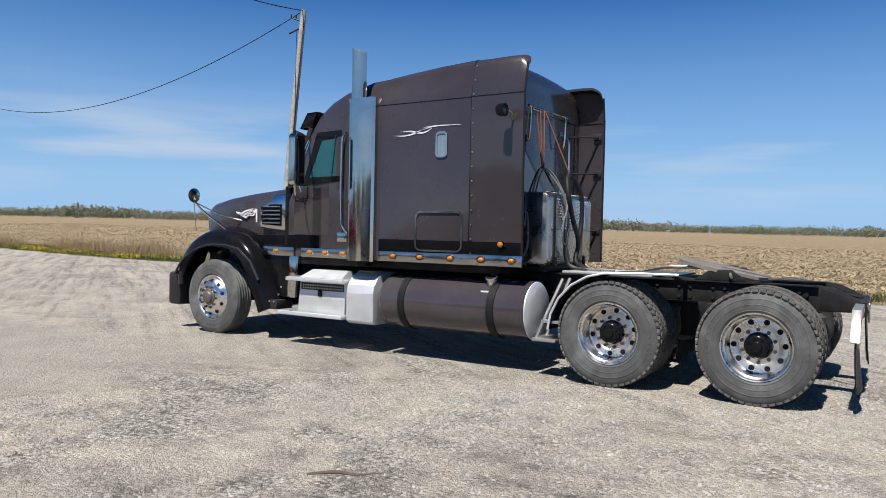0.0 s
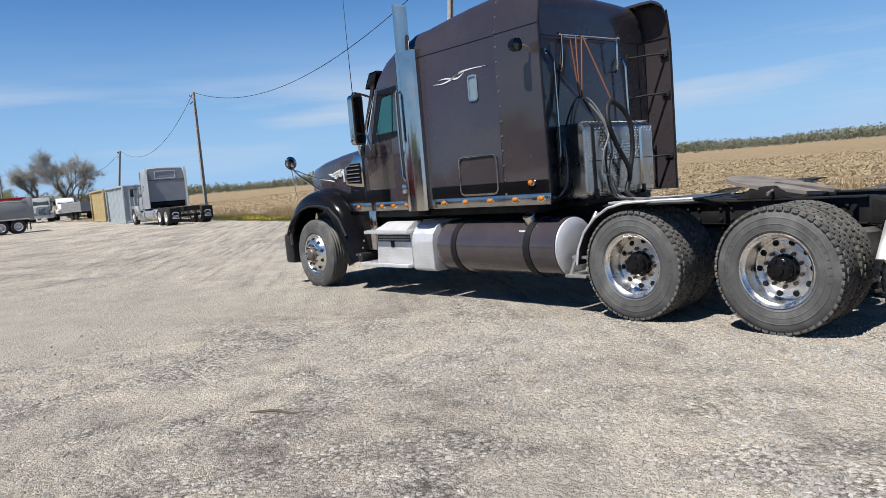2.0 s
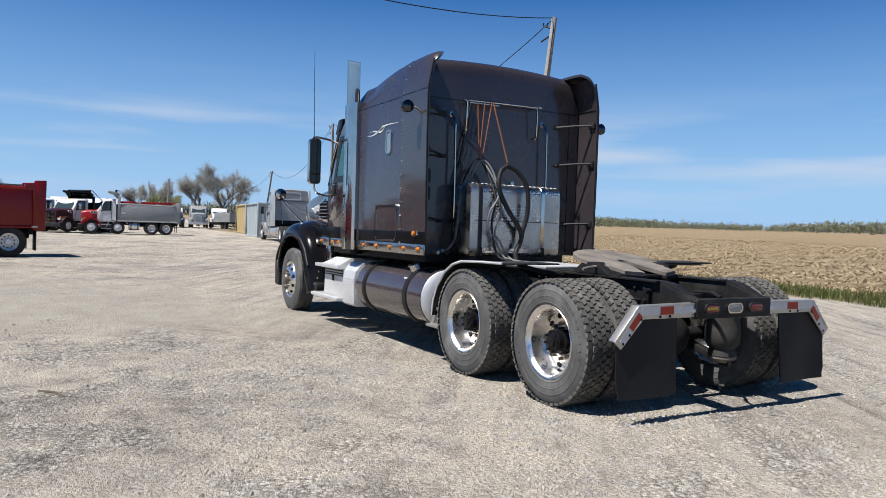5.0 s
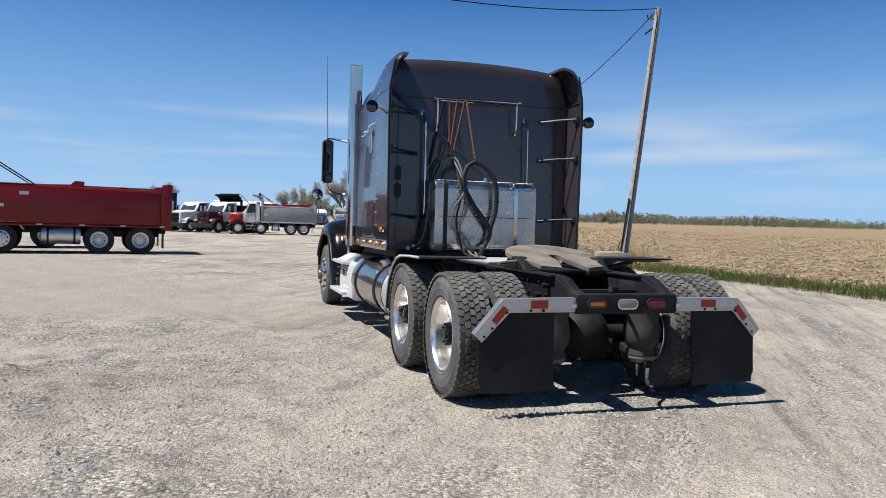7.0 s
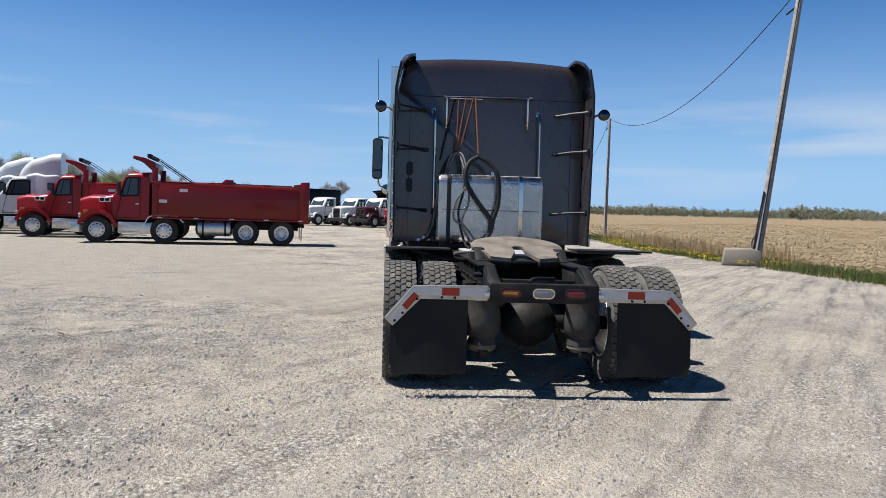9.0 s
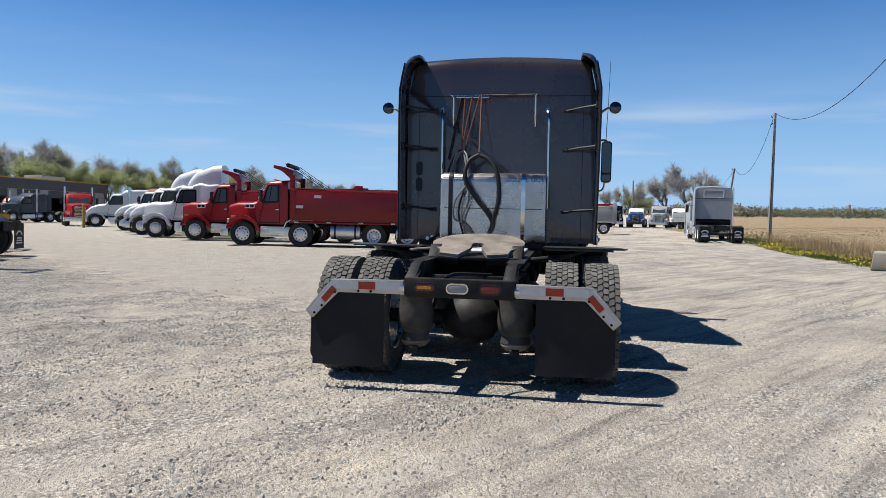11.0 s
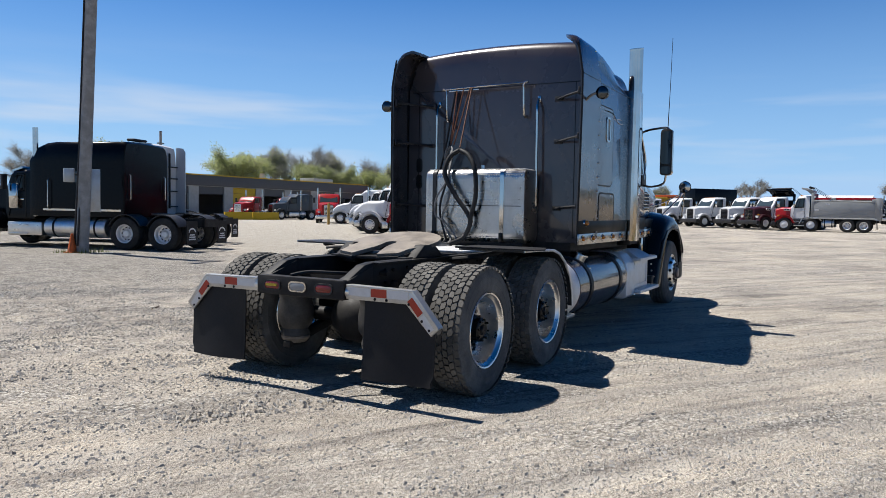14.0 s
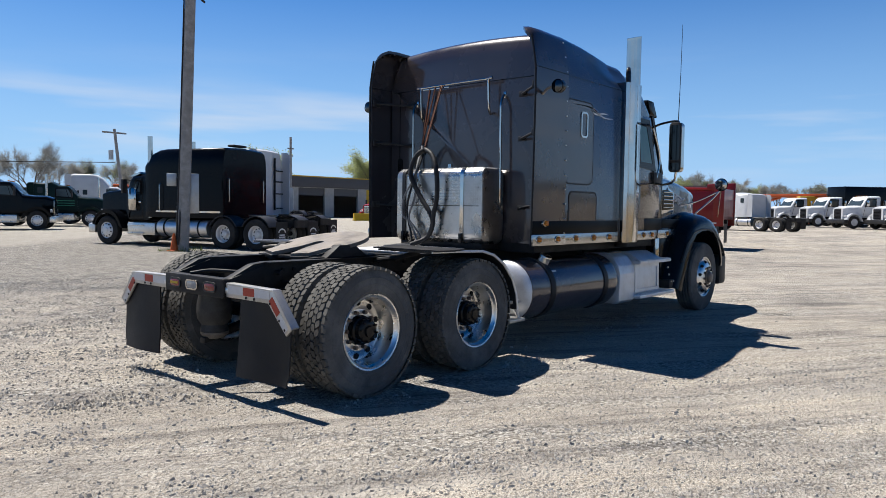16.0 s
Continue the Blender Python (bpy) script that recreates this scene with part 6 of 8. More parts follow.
        dl = B(); frame_ring(dl, [(cab_f + 0.10, 0.98), (cab_b - 0.33, 0.98), (cab_b - 0.33, zr - 0.14), (cab_f + 0.45, zr - 0.14)], [(cab_f + 0.12, 1.0), (cab_b - 0.35, 1.0), (cab_b - 0.35, zr - 0.16), (cab_f + 0.46, zr - 0.16)], s * 1.0, s * 1.022); part("door_gap", dl, PAINT_BLACK, t)
        mr = B(); box_(mr, cab_f + 0.22, cab_f + 0.32, s * 1.36 - 0.10, s * 1.36 + 0.10, 1.85, 2.35, 0.02); tube(mr, [(cab_f + 0.27, s * 1.0, 2.3), (cab_f + 0.27, s * 1.34, 2.34)], 0.015, 6); part("mirror", mr, PLASTIC if not white_rim else CHROME, t)
        stp = B(); box_(stp, cab_f + 0.2, cab_f + 1.5, min(s * 0.75, s * 1.16), max(s * 0.75, s * 1.16), 0.38, 0.82, 0.03); sb_ = part("step_box", stp, PLASTIC if white_rim else ALU, t)
        for z in (0.42, 0.70):
            sp_ = B(); box_(sp_, cab_f + 0.25, cab_f + 1.0, min(s * 1.12, s * 1.22), max(s * 1.12, s * 1.22), z, z + 0.035, 0.004); part("step", sp_, ALU, sb_)
        tkb = B(); x1 = -1.35 - 0.75 if lift is None else -3.1
        x0 = cab_f + 1.6
        if box == 'dump':
            x0, x1 = -3.25 if lift is not None and lift < -4 else -2.75, -2.0
        if x1 - x0 > 0.4:
            lathe(tkb, [(0.0005, x0), (0.30, x0), (0.32, x0 + 0.04), (0.32, x1 - 0.04), (0.30, x1), (0.0005, x1)], 24, (0, s * 0.88, 0.66), 'x'); tk_ = part("fuel_tank", tkb, FAR_ALU, t, "dull polished fuel tank")
            for x in (x0 + 0.16 * (x1 - x0), x1 - 0.16 * (x1 - x0)):
                ts = B(); lathe(ts, [(0.319, x - 0.035), (0.33, x - 0.033), (0.33, x + 0.033), (0.319, x + 0.035)], 24, (0, s * 0.88, 0.66), 'x'); part("tank_strap", ts, FLAP, tk_)
        if stacks:
            sk = B(); cyl(sk, (cab_b + 0.10, s * 1.06, 1.0), (cab_b + 0.10, s * 1.06, stack_top if box is None else 3.0), 0.085, seg=14); part("exhaust_stack", sk, CHROME, t)
    for k in range(5):
        rl = B(); lathe(rl, [(0.05, 0.0), (0.045, 0.04), (0.0005, 0.06)], 10, (cab_f + 0.68, (k - 2) * 0.32, zr + 0.01), 'z'); part("roof_lamp", rl, AMBER, t)
    last = cab_b
    if sleeper:
        sl = B()
        x1 = cab_b + sleeper
        z0 = sleeper_top
        stt = [(cab_b - 0.55, 1.0, zr + (0.10 if fairing else 0.03)), (cab_b - 0.15, 1.05, (zr + z0) / 2 + 0.15), (cab_b + 0.25, 1.16, z0 - 0.06), (cab_b + 0.7, 1.17, z0), (x1 - 0.1, 1.17, z0), (x1, 1.14, z0 - 0.06)]
        if steep:
            stt = [(cab_b - 0.10, 1.08, zr + 0.10), (cab_b - 0.06, 1.14, z0 - 0.50), (cab_b + 0.04, 1.16, z0 - 0.32), (cab_b + 0.22, 1.17, z0 - 0.15), (cab_b + 0.50, 1.17, z0 - 0.04), (cab_b + 0.85, 1.17, z0), (x1 - 0.1, 1.17, z0), (x1, 1.14, z0 - 0.06)]
        loft(sl, [section(w, zt, x, 1.02, min(zt - 0.16, 2.75), 0.18, 0.04, 5) for x, w, zt in stt])
        slp = part("sleeper", sl, roof_m or paint_m, t)
        for s in (-1, 1):
            g = B(); prism(g, rrect((cab_b + x1) / 2 - 0.1, (cab_b + x1) / 2 + 0.2, 2.1, 2.45, 0.05), s * 1.16, s * 1.178); part("sleeper_window", g, GLASS_CAB, slp)
            if not ext:
                continue
            ex = B(); prism(ex, [(x1, 1.05), (x1 + ext, 1.05), (x1 + ext, z0 - 0.2), (x1 + ext - 0.1, z0 - 0.06), (x1, z0 - 0.03)], s * 1.14, s * 1.165, 'y'); part("side_extender", ex, paint_m, t)
        if bars:
            fr_ = B()
            for s in (-1, 1):
                for z in (1.35, 1.95, 2.45, 2.9):
                    box_(fr_, x1 + 0.01, x1 + 0.10, min(s * 0.55, s * 1.10), max(s * 0.55, s * 1.10), z, z + 0.05)
                box_(fr_, x1 + 0.03, x1 + 0.09, s * 0.55 - 0.03, s * 0.55 + 0.03, 1.3, z0 - 0.3)
            part("rear_ladder", fr_, PLASTIC, t)
        last = x1
    if fairing:
        fa = B()
        x1 = cab_b + (sleeper or 0.1)
        loft(fa, [section(w, zt, x, zr - 0.05, max(zr - 0.02, zt - 0.42), 0.30, 0.06, 6) for x, w, zt in
                  ((cab_f + 0.72, 0.62, zr + 0.10), (cab_f + 0.82, 0.72, zr + 0.34), (cab_f + 1.0, 0.82, zr + 0.60), (cab_f + 1.3, 0.91, zr + 0.86), (cab_b + 0.15, 0.97, zr + 1.03), (x1 - 0.45, 1.03, zr + 1.15), (x1, 1.05, zr + 1.18))])
        part("roof_fairing", fa, paint_m, t, "tall curved roof fairing")
    if box == 'dump':
        bx = B()
        x0, x1 = last + gap, 1.05
        zb, zt = 1.17, 2.36
        # open tray: floor, sides and tailgate
        box_(bx, x0, x1, -1.18, 1.18, zb, zb + 0.10)
        for s in (-1, 1):
            prism(bx, [(x0, zb - 0.19), (x1, zb - 0.19), (x1, zt - 0.08), (x0, zt + 0.04)], s * 1.14, s * 1.20, 'y', 0.01)
        box_(bx, x1 - 0.06, x1, -1.14, 1.14, zb, zt - 0.02)
        box_(bx, x0, x0 + 0.06, -1.14, 1.14, zb, zt + 0.10)
        # subframe, with dark plates added where shade falls under the box
        sf = B()
        for s in (-1, 1):
            box_(sf, x0 + 0.1, x1 - 0.1, s * 0.42 - 0.09, s * 0.42 + 0.09, 0.96, zb)
            box_(sf, x0 + 0.3, x1 - 0.2, min(s * 0.50, s * 1.10), max(s * 0.50, s * 1.10), zb - 0.10, zb - 0.01)
        box_(sf, -2.0, 0.7, -0.60, 0.60, 0.62, 0.96, 0.04)
        part("subframe", sf, FRAME_BLK, t, "black steel subframe and suspension with added dark underbody")
        wd_ = B()
        for s in (-1, 1):
            box_(wd_, x0 + 0.25, x1 - 0.65, s * 1.13 - 0.02, s * 1.13 + 0.02, zt - 0.02, zt + 0.10)
        part("side_board", wd_, STEEL_RUB, t, "weathered timber board along the box top")
        tray = part("dump_box", bx, box_m or paint_m, t, "steel dump box")
        if liner:
            ln_ = B(); box_(ln_, x0 + 0.2, x1 - 0.3, -1.08, 1.08, zt - 0.3, zt + 0.26, 0.03); part("load_cover", ln_, liner, tray, "red load cover")
        rb = B()
        for s in (-1, 1):
            tube(rb, [(x0, s * 1.20, zt + 0.04), (x1, s * 1.20, zt - 0.05)], 0.06, 8)
            tube(rb, [(x0, s * 1.19, zb - 0.14), (x1, s * 1.19, zb - 0.14)], 0.055, 8)
            prism(rb, [(x1 - 0.34, zb - 0.26), (x1 + 0.03, zb - 0.26), (x1 + 0.05, zt + 0.27), (x1 - 0.30, zt + 0.25), (x1 - 0.32, zt + 0.17), (x1 - 0.60, zt + 0.13), (x1 - 0.60, zt - 0.06), (x1 - 0.36, zt - 0.08)], s * 1.13, s * 1.26, 'y', 0.015)
            prism(rb, [(-2.9, zt), (-1.9, zt - 0.02), (-1.9, zt + 0.24), (-2.2, zt + 0.26), (-2.35, zt + 0.12), (-2.9, zt + 0.10)], s * 1.14, s * 1.22, 'y', 0.01)
            prism(rb, [(-0.75, zt - 0.04), (-0.45, zt - 0.05), (-0.47, zt + 0.10), (-0.72, zt + 0.10)], s * 1.14, s * 1.22, 'y', 0.01)
            prism(rb, [(x0, zb), (x0 + 0.22, zb), (x0 + 0.22, zt + 0.62), (x0, zt + 0.62)], s * 1.12, s * 1.22, 'y', 0.01)
        part("box_rib", rb, box_m or paint_m, tray)
        cs = B(); prism(cs, [(x0 + 0.10, zt + 0.40), (x0 + 0.12, zt + 0.80), (x0 - 0.25, zt + 0.98), (x0 - 0.70, zt + 1.06), (x0 - 0.72, zt + 0.94), (x0 - 0.35, zt + 0.80)], -1.16, 1.16, 'y', 0.02); part("cab_shield", cs, box_m or paint_m, tray, "cab shield of the dump box")
        tr = B(); cyl(tr, (x0 - 0.12, -1.05, zt + 1.06), (x0 - 0.12, 1.05, zt + 1.06), 0.09, seg=14)
        for s in (-1, 1):
            tube(tr, [(x0 - 0.2, s * 1.18, zt + 1.12), (x0 + 1.3, s * 1.24, zt + 0.12)], 0.014, 6); tube(tr, [(x0 - 0.05, s * 1.18, zt + 1.12), (x0 + 1.5, s * 1.24, zt + 0.08)], 0.014, 6)
        part("tarp_roll", tr, FLAP, tray, "rolled black tarp with arms")
        for s in (-1, 1):
            for k in range(5):
                x = x0 + 0.3 + k * (x1 - x0 - 0.6) / 4
                lm = B(); box_(lm, x - 0.09, x + 0.09, s * 1.255 - 0.008, s * 1.255 + 0.008, zb - 0.16, zb - 0.11); part("reflector", lm, TAPE_WHITE, tray)
        for s in (-1, 1):
            for xa, za in ((x0 + 1.02, 2.06), (x0 + 0.26, 1.62)):
                sg = B(); box_(sg, xa, xa + 0.30, s * 1.206 - 0.006, s * 1.206 + 0.006, za, za + 0.12); part("sign", sg, DECAL, tray)
            iv = B(); prism(iv, rrect(cab_f - 0.52, cab_f - 0.10, 1.58, 1.76, 0.05), s * 0.86, s * 0.955, 'y', 0.01); intake = part("air_intake", iv, FAR_ALU, t, "chrome side air intake")
            for k in range(2):
                io = B(); prism(io, rrect(cab_f - 0.48 + k * 0.19, cab_f - 0.33 + k * 0.19, 1.61, 1.73, 0.03), s * 0.95, s * 0.96, 'y'); part("intake_slot", io, PAINT_BLACK, intake)
            al = B(); prism(al, rrect(nose + 0.16, nose + 0.36, 1.08, 1.26, 0.03), s * 0.80, s * 0.90, 'y', 0.01); part("turn_lamp", al, AMBER, t, "amber corner lamp")
        if lift is not None:
            for s in (-1, 1):
                lf = B(); strip_along(lf, [(lift - 0.85, 0.55), (lift - 0.62, 1.02), (lift - 0.45, 1.12), (lift + 0.50, 1.12), (lift + 0.72, 0.86)], s * 0.72, s * 1.2, 0.04); part("axle_fender", lf, ALU, t)
    elif box == 'box':
        bx = B(); box_(bx, last + 0.1, 1.6, -1.25, 1.25, 1.15, 3.7, 0.03); part("cargo_box", bx, box_m, t, "plain van body")
    elif fifth:
        fw_ = B(); prism(fw_, [(0.5 * math.cos(radians(a)) - 0.65, 0.45 * math.sin(radians(a))) for a in range(0, 360, 20)], 1.10, 1.15, 'z'); part("fifth_wheel", fw_, STEEL_RUB, t)
    for ax in axles:
        for s in (-1, 1):
            far_wheel(t, ax, s * 1.10, s, False)
            w = part("wheel", M_FRD, None, t); w.matrix_basis = pose(ax, s * 0.78, 0.512, 0, 0, 0 if s > 0 else 180); part("tyre", M_FT, None, w)
            if box is None and fifth:
                fd = B(); strip_along(fd, arc(ax, 0.51, 0.62, 155, 25, 9), s * 0.64, s * 1.24, 0.03); part("rear_fender", fd, PLASTIC, t)
        axb = B(); cyl(axb, (ax, -0.9, 0.512), (ax, 0.9, 0.512), 0.08, seg=10); part("axle", axb, FRAME_BLK, t)
    if lift is not None:
        for s in (-1, 1):
            far_wheel(t, lift, s * 1.08, s, True, white_rim)
    for s in (-1, 1):
        far_wheel(t, fx, s * 1.03, s, True, white_rim)
        fp = B(); box_(fp, 0.80, 0.815, min(s * 0.60, s * 1.2), max(s * 0.60, s * 1.2), 0.22, 0.95); fl = part("mud_flap", fp, FLAP, t)
        if flap_badge:
            bd = B()
            for k in range(3):
                box_(bd, 0.8155, 0.818, s * 0.9 - 0.20 + k * 0.03, s * 0.9 + 0.20 - k * 0.03, 0.36 + k * 0.07, 0.40 + k * 0.07)
            prism(bd, [(s * 0.9 + 0.2 * math.cos(radians(a)), 0.60 + 0.14 * math.sin(radians(a))) for a in range(0, 181, 20)] + [(s * 0.9 + 0.15 * math.cos(radians(a)), 0.60 + 0.09 * math.sin(radians(a))) for a in range(180, -1, -20)], 0.8155, 0.818, 'x')
            part("flap_mark", bd, DECAL, fl)
    return t

box_ = box

def at(x, y, rz, sc=1.0):
    return pose(x, y, ground_z(x, y), 0, 0, rz)
def facing(fx, fy, rx_, ry_):
    """Pose for a truck whose front axle stands near (fx, fy) and whose rear axle stands at (rx_, ry_)."""
    rz = math.degrees(math.atan2(-(fy - ry_), -(fx - rx_)))
    return at(rx_, ry_, rz)

# row of dump trucks and tractors along the far side of the drive
tractor("red dump truck with dented dark red box, parked nose out", P_RED, facing(-23.75, -12.65, -24.9, -5.8), wb=6.95, cab_len=1.32, cab_at=0.55, gap=0.12, sleeper=0, box='dump', box_m=P_REDDK, lift=-4.5, stacks=False, axles=(0.0, -1.4), low_cab=2.78, white_rim=False)
tractor("red dump truck with tall cab shield, partly hidden in a row", P_RED, facing(-27.4, -17.6, -29.2, -9.9), wb=7.2, cab_len=1.32, cab_at=0.55, gap=0.12, sleeper=0, box='dump', box_m=P_RED, stacks=False, low_cab=2.75)
tractor("white highway tractor with tall roof fairing in a row", P_WHITE, facing(-29.6, -20.8, -31.2, -14.9), wb=5.6, sleeper=0.9, sleeper_top=2.9, fairing=True, low_cab=2.72, stacks=False)
tractor("white highway tractor with a curved fairing in a row", P_WHITE, facing(-33.0, -23.6, -34.6, -17.8), wb=5.6, sleeper=0.9, sleeper_top=2.9, fairing=True, low_cab=2.72, stacks=False, aero=True)
tractor("white day-cab truck in a row", P_WHITE, facing(-36.6, -26.6, -38.4, -20.6), wb=5.6, sleeper=0.0, low_cab=2.7, stacks=True, aero=True)
tractor("white aerodynamic tractor in a row", P_WHITE, facing(-40.2, -29.6, -42.0, -23.6), wb=5.6, sleeper=1.4, sleeper_top=3.0, low_cab=2.7, aero=True, stacks=False)
tractor("red heavy truck at the end of a row", P_RED, facing(-48.5, -38.6, -52.6, -41.8), wb=5.2, sleeper=0.0, low_cab=2.7)
tractor("white tractor behind the row", P_WHITE, facing(-48.0, -37.5, -51.0, -32.0), wb=5.6, sleeper=1.6, sleeper_top=3.1, low_cab=2.7, aero=True)
# black and white tractors beside the light pole
bl = tractor("glossy black long-nose tractor with chrome stacks by a pole", P_TEAL, facing(-9.45, -21.7, -11.4, -15.2), wb=6.75, sleeper=3.42, sleeper_top=3.44, cab_at=0.82, cab_len=1.12, steep=True, classic=True, low_cab=2.55, flap_badge=True, ext=0, stack_top=3.86)
for s in (-1, 1):
    bm = B(); tube(bm, [(-1.42, s * 0.92, 1.55), (-1.33, s * 0.92, 1.60), (-1.33, s * 0.92, 2.35), (-1.42, s * 0.92, 2.40)], 0.018, 8); part("grab_handle", bm, CHROME, bl, "chrome grab handle")
    bm = B(); tube(bm, [(-4.1, s * 1.19, 1.25), (-4.1, s * 1.26, 1.3), (-4.1, s * 1.26, 2.15), (-4.1, s * 1.19, 2.2)], 0.018, 8); part("grab_handle", bm, CHROME, bl, "chrome grab handle")
    bm = B(); lathe(bm, [(0.0005, 1.25), (0.17, 1.25), (0.19, 1.28), (0.19, 2.0), (0.16, 2.05), (0.0005, 2.05)], 20, (-5.55, s * 1.02, 0), 'z'); part("air_cleaner", bm, CHROME, bl, "polished air cleaner canister")
    for z in (1.75, 2.1, 2.45):
        bm = B(); lathe(bm, [(0.0005, -0.03), (0.045, -0.02), (0.055, 0.0)], 12, (-1.40, s * 0.60, z), 'x'); part("rear_lamp", bm, CLEARLENS, bl)
    bm = B(); box(bm, -4.35, -1.5, s * 1.175 - 0.006, s * 1.175 + 0.006, 1.20, 1.26); part("side_trim", bm, CHROME, bl, "polished trim strip")
bm = B(); box(bm, -1.9, -1.6, -0.35, 0.35, 3.49, 3.57, 0.04); part("roof_unit", bm, PLASTIC, bl)
bm = B(); prism(bm, [(-5.75, 2.50), (-5.35, 2.62), (-5.30, 2.56), (-5.72, 2.44)], -0.95, 0.95, 'y'); part("sun_visor", bm, CHROME, bl, "polished sun visor")
tractor("white sleeper tractor with ladder frame behind the black one", P_WHITE, facing(-12.5, -23.7, -14.7, -17.9), wb=6.1, sleeper=1.9, sleeper_top=3.75, low_cab=2.75, bars=True, stacks=False, flap_badge=True)
tractor("white sleeper tractor in a line of tractors", P_WHITE, facing(-31.0, -46.2, -33.2, -40.8), wb=5.8, sleeper=1.2, sleeper_top=3.05, low_cab=2.6, stacks=False, aero=True, flap_badge=True)
grn = tractor("dark green striped tractor beyond the drive", P_GREEN, facing(-17.6, -43.4, -12.5, -46.4), wb=5.9, sleeper=0.8, sleeper_top=2.8, low_cab=2.6)
P_STRIPE = paint("green_stripe", (0.03, 0.20, 0.13))
for s in (-1, 1):
    for z in (1.30, 1.45, 1.60):
        bm = B(); box(bm, -5.0, -3.55, s * 1.03 - 0.004, s * 1.03 + 0.004, z, z + 0.05); part("stripe", bm, P_STRIPE, grn, "bright green stripe")
tractor("black tractor with chrome bumper at the drive", P_BLACK, facing(-12.4, -38.0, -7.3, -41.0), wb=5.9, sleeper=0.8, sleeper_top=2.9, low_cab=2.6)
tractor("white aerodynamic sleeper tractor behind the green one", P_WHITE, facing(-22.6, -47.3, -17.6, -50.2), wb=5.8, sleeper=1.9, sleeper_top=3.6, low_cab=2.7, aero=True)
tractor("orange truck behind parked tractors", P_ORANGE, facing(-26.6, -53.8, -21.9, -56.5), wb=5.4, sleeper=0.0, low_cab=3.1)
# trucks before the workshop
tractor("dark grey tractor parked before the workshop", P_GREY, facing(-57.0, -52.5, -61.8, -51.0), wb=5.2, sleeper=1.2, sleeper_top=2.9, low_cab=2.6)
tractor("red tractor parked before the workshop", P_RED, facing(-55.0, -55.8, -60.0, -56.8), wb=5.4, sleeper=0, low_cab=2.5)
tractor("red truck before a workshop bay", P_RED, facing(-63.0, -57.6, -67.8, -58.4), wb=5.0, sleeper=0, low_cab=2.5)
# far row towards the back of the yard
tractor("white and red dump truck with grey box in the far row", P_WHITE, facing(-59.6, -0.85, -59.2, 4.55), wb=5.5, sleeper=0, box='dump', box_m=P_GREYBOX, cab_len=1.32, cab_at=0.45, gap=0.12, lift=-3.6, axles=(0.0, -1.1), liner=P_RED, stacks=False, white_rim=True, hood_m=P_RED, low_cab=2.75)
tractor("dark maroon and white dump truck in the far row", P_WHITE, facing(-61.2, -3.4, -65.7, 0.6), wb=6.0, sleeper=0, box='dump', box_m=P_BLACK, stacks=False, white_rim=True, hood_m=P_MAROON, low_cab=2.7)
tractor("white truck with black van body in the far row", P_WHITE, facing(-69.2, -12.6, -73.7, -8.6), wb=6.0, sleeper=0, box='box', box_m=P_BLACK, stacks=False, white_rim=True, low_cab=2.7)
tractor("white truck with silver grille in the far row", P_WHITE, facing(-64.2, -5.8, -68.7, -1.8), wb=6.0, sleeper=0, stacks=False, white_rim=True, low_cab=2.7, fifth=False)
tractor("white heavy truck in the far row", P_WHITE, facing(-65.2, -8.9, -69.7, -4.9), wb=6.0, sleeper=0, stacks=False, white_rim=True, low_cab=2.7, fifth=False)
tractor("white truck with orange boom frame in the far row", P_WHITE, facing(-73.0, -16.5, -77.5, -12.5), wb=6.0, sleeper=0, stacks=False, white_rim=True, low_cab=2.7, fifth=False)
tractor("white cab-chassis truck facing away in the far row", P_WHITE, facing(-54.5, -15.8, -52.8, -10.2), wb=5.8, sleeper=1.0, sleeper_top=2.8, stacks=False, low_cab=2.7, fifth=False, axles=(0.0, -1.35))
tractor("blue and white truck at the back of the yard", P_WHITE, facing(-92.0, 10.5, -98.0, 11.4), wb=5.8, sleeper=0, stacks=False, white_rim=True, hood_m=P_BLUE, low_cab=2.5)
tractor("grey old truck at the back of the yard", P_GREYBOX, facing(-91.5, 13.3, -97.5, 14.4), wb=5.8, sleeper=0.5, sleeper_top=2.7, stacks=False, low_cab=2.7)
tractor("white truck facing out at the back of the yard", P_WHITE, facing(-92.0, 16.0, -98.0, 17.2), wb=5.8, sleeper=0, stacks=False, white_rim=True, low_cab=2.55, aero=True)
tractor("black tractor at the back of the yard", P_BLACK, facing(-92.0, 7.7, -98.0, 8.2), wb=5.8, sleeper=0.8, sleeper_top=2.8, stacks=True, low_cab=2.6)
# bobtail tractor beside the containers
bob = tractor("pale grey sleeper bobtail tractor seen from behind", P_SILVER, at(-42.0, 10.75, -5.0) @ Matrix.Diagonal((1.08, 1.08, 1.08, 1)), wb=7.7, sleeper=1.6, sleeper_top=3.5, low_cab=2.7, stacks=True, flap_badge=True, fifth=False)
bm = B(); frame_ring(bm, rrect(-0.62, 0.62, 2.78, 3.28, 0.06), rrect(-0.57, 0.57, 2.83, 3.23, 0.05), -3.71, -3.685, 'x'); part("rear_window", bm, P_WHITE, bob, "white rear window frame")
bm = B(); box(bm, -3.72, -3.69, -1.05, 1.05, 1.03, 1.42, 0.02); part("rear_skirt", bm, P_BLACK, bob, "dark lower rear panel")
bm = B(); box(bm, -3.715, -3.69, -1.12, 1.12, 2.70, 2.73); part("panel_seam", bm, P_GREY, bob)

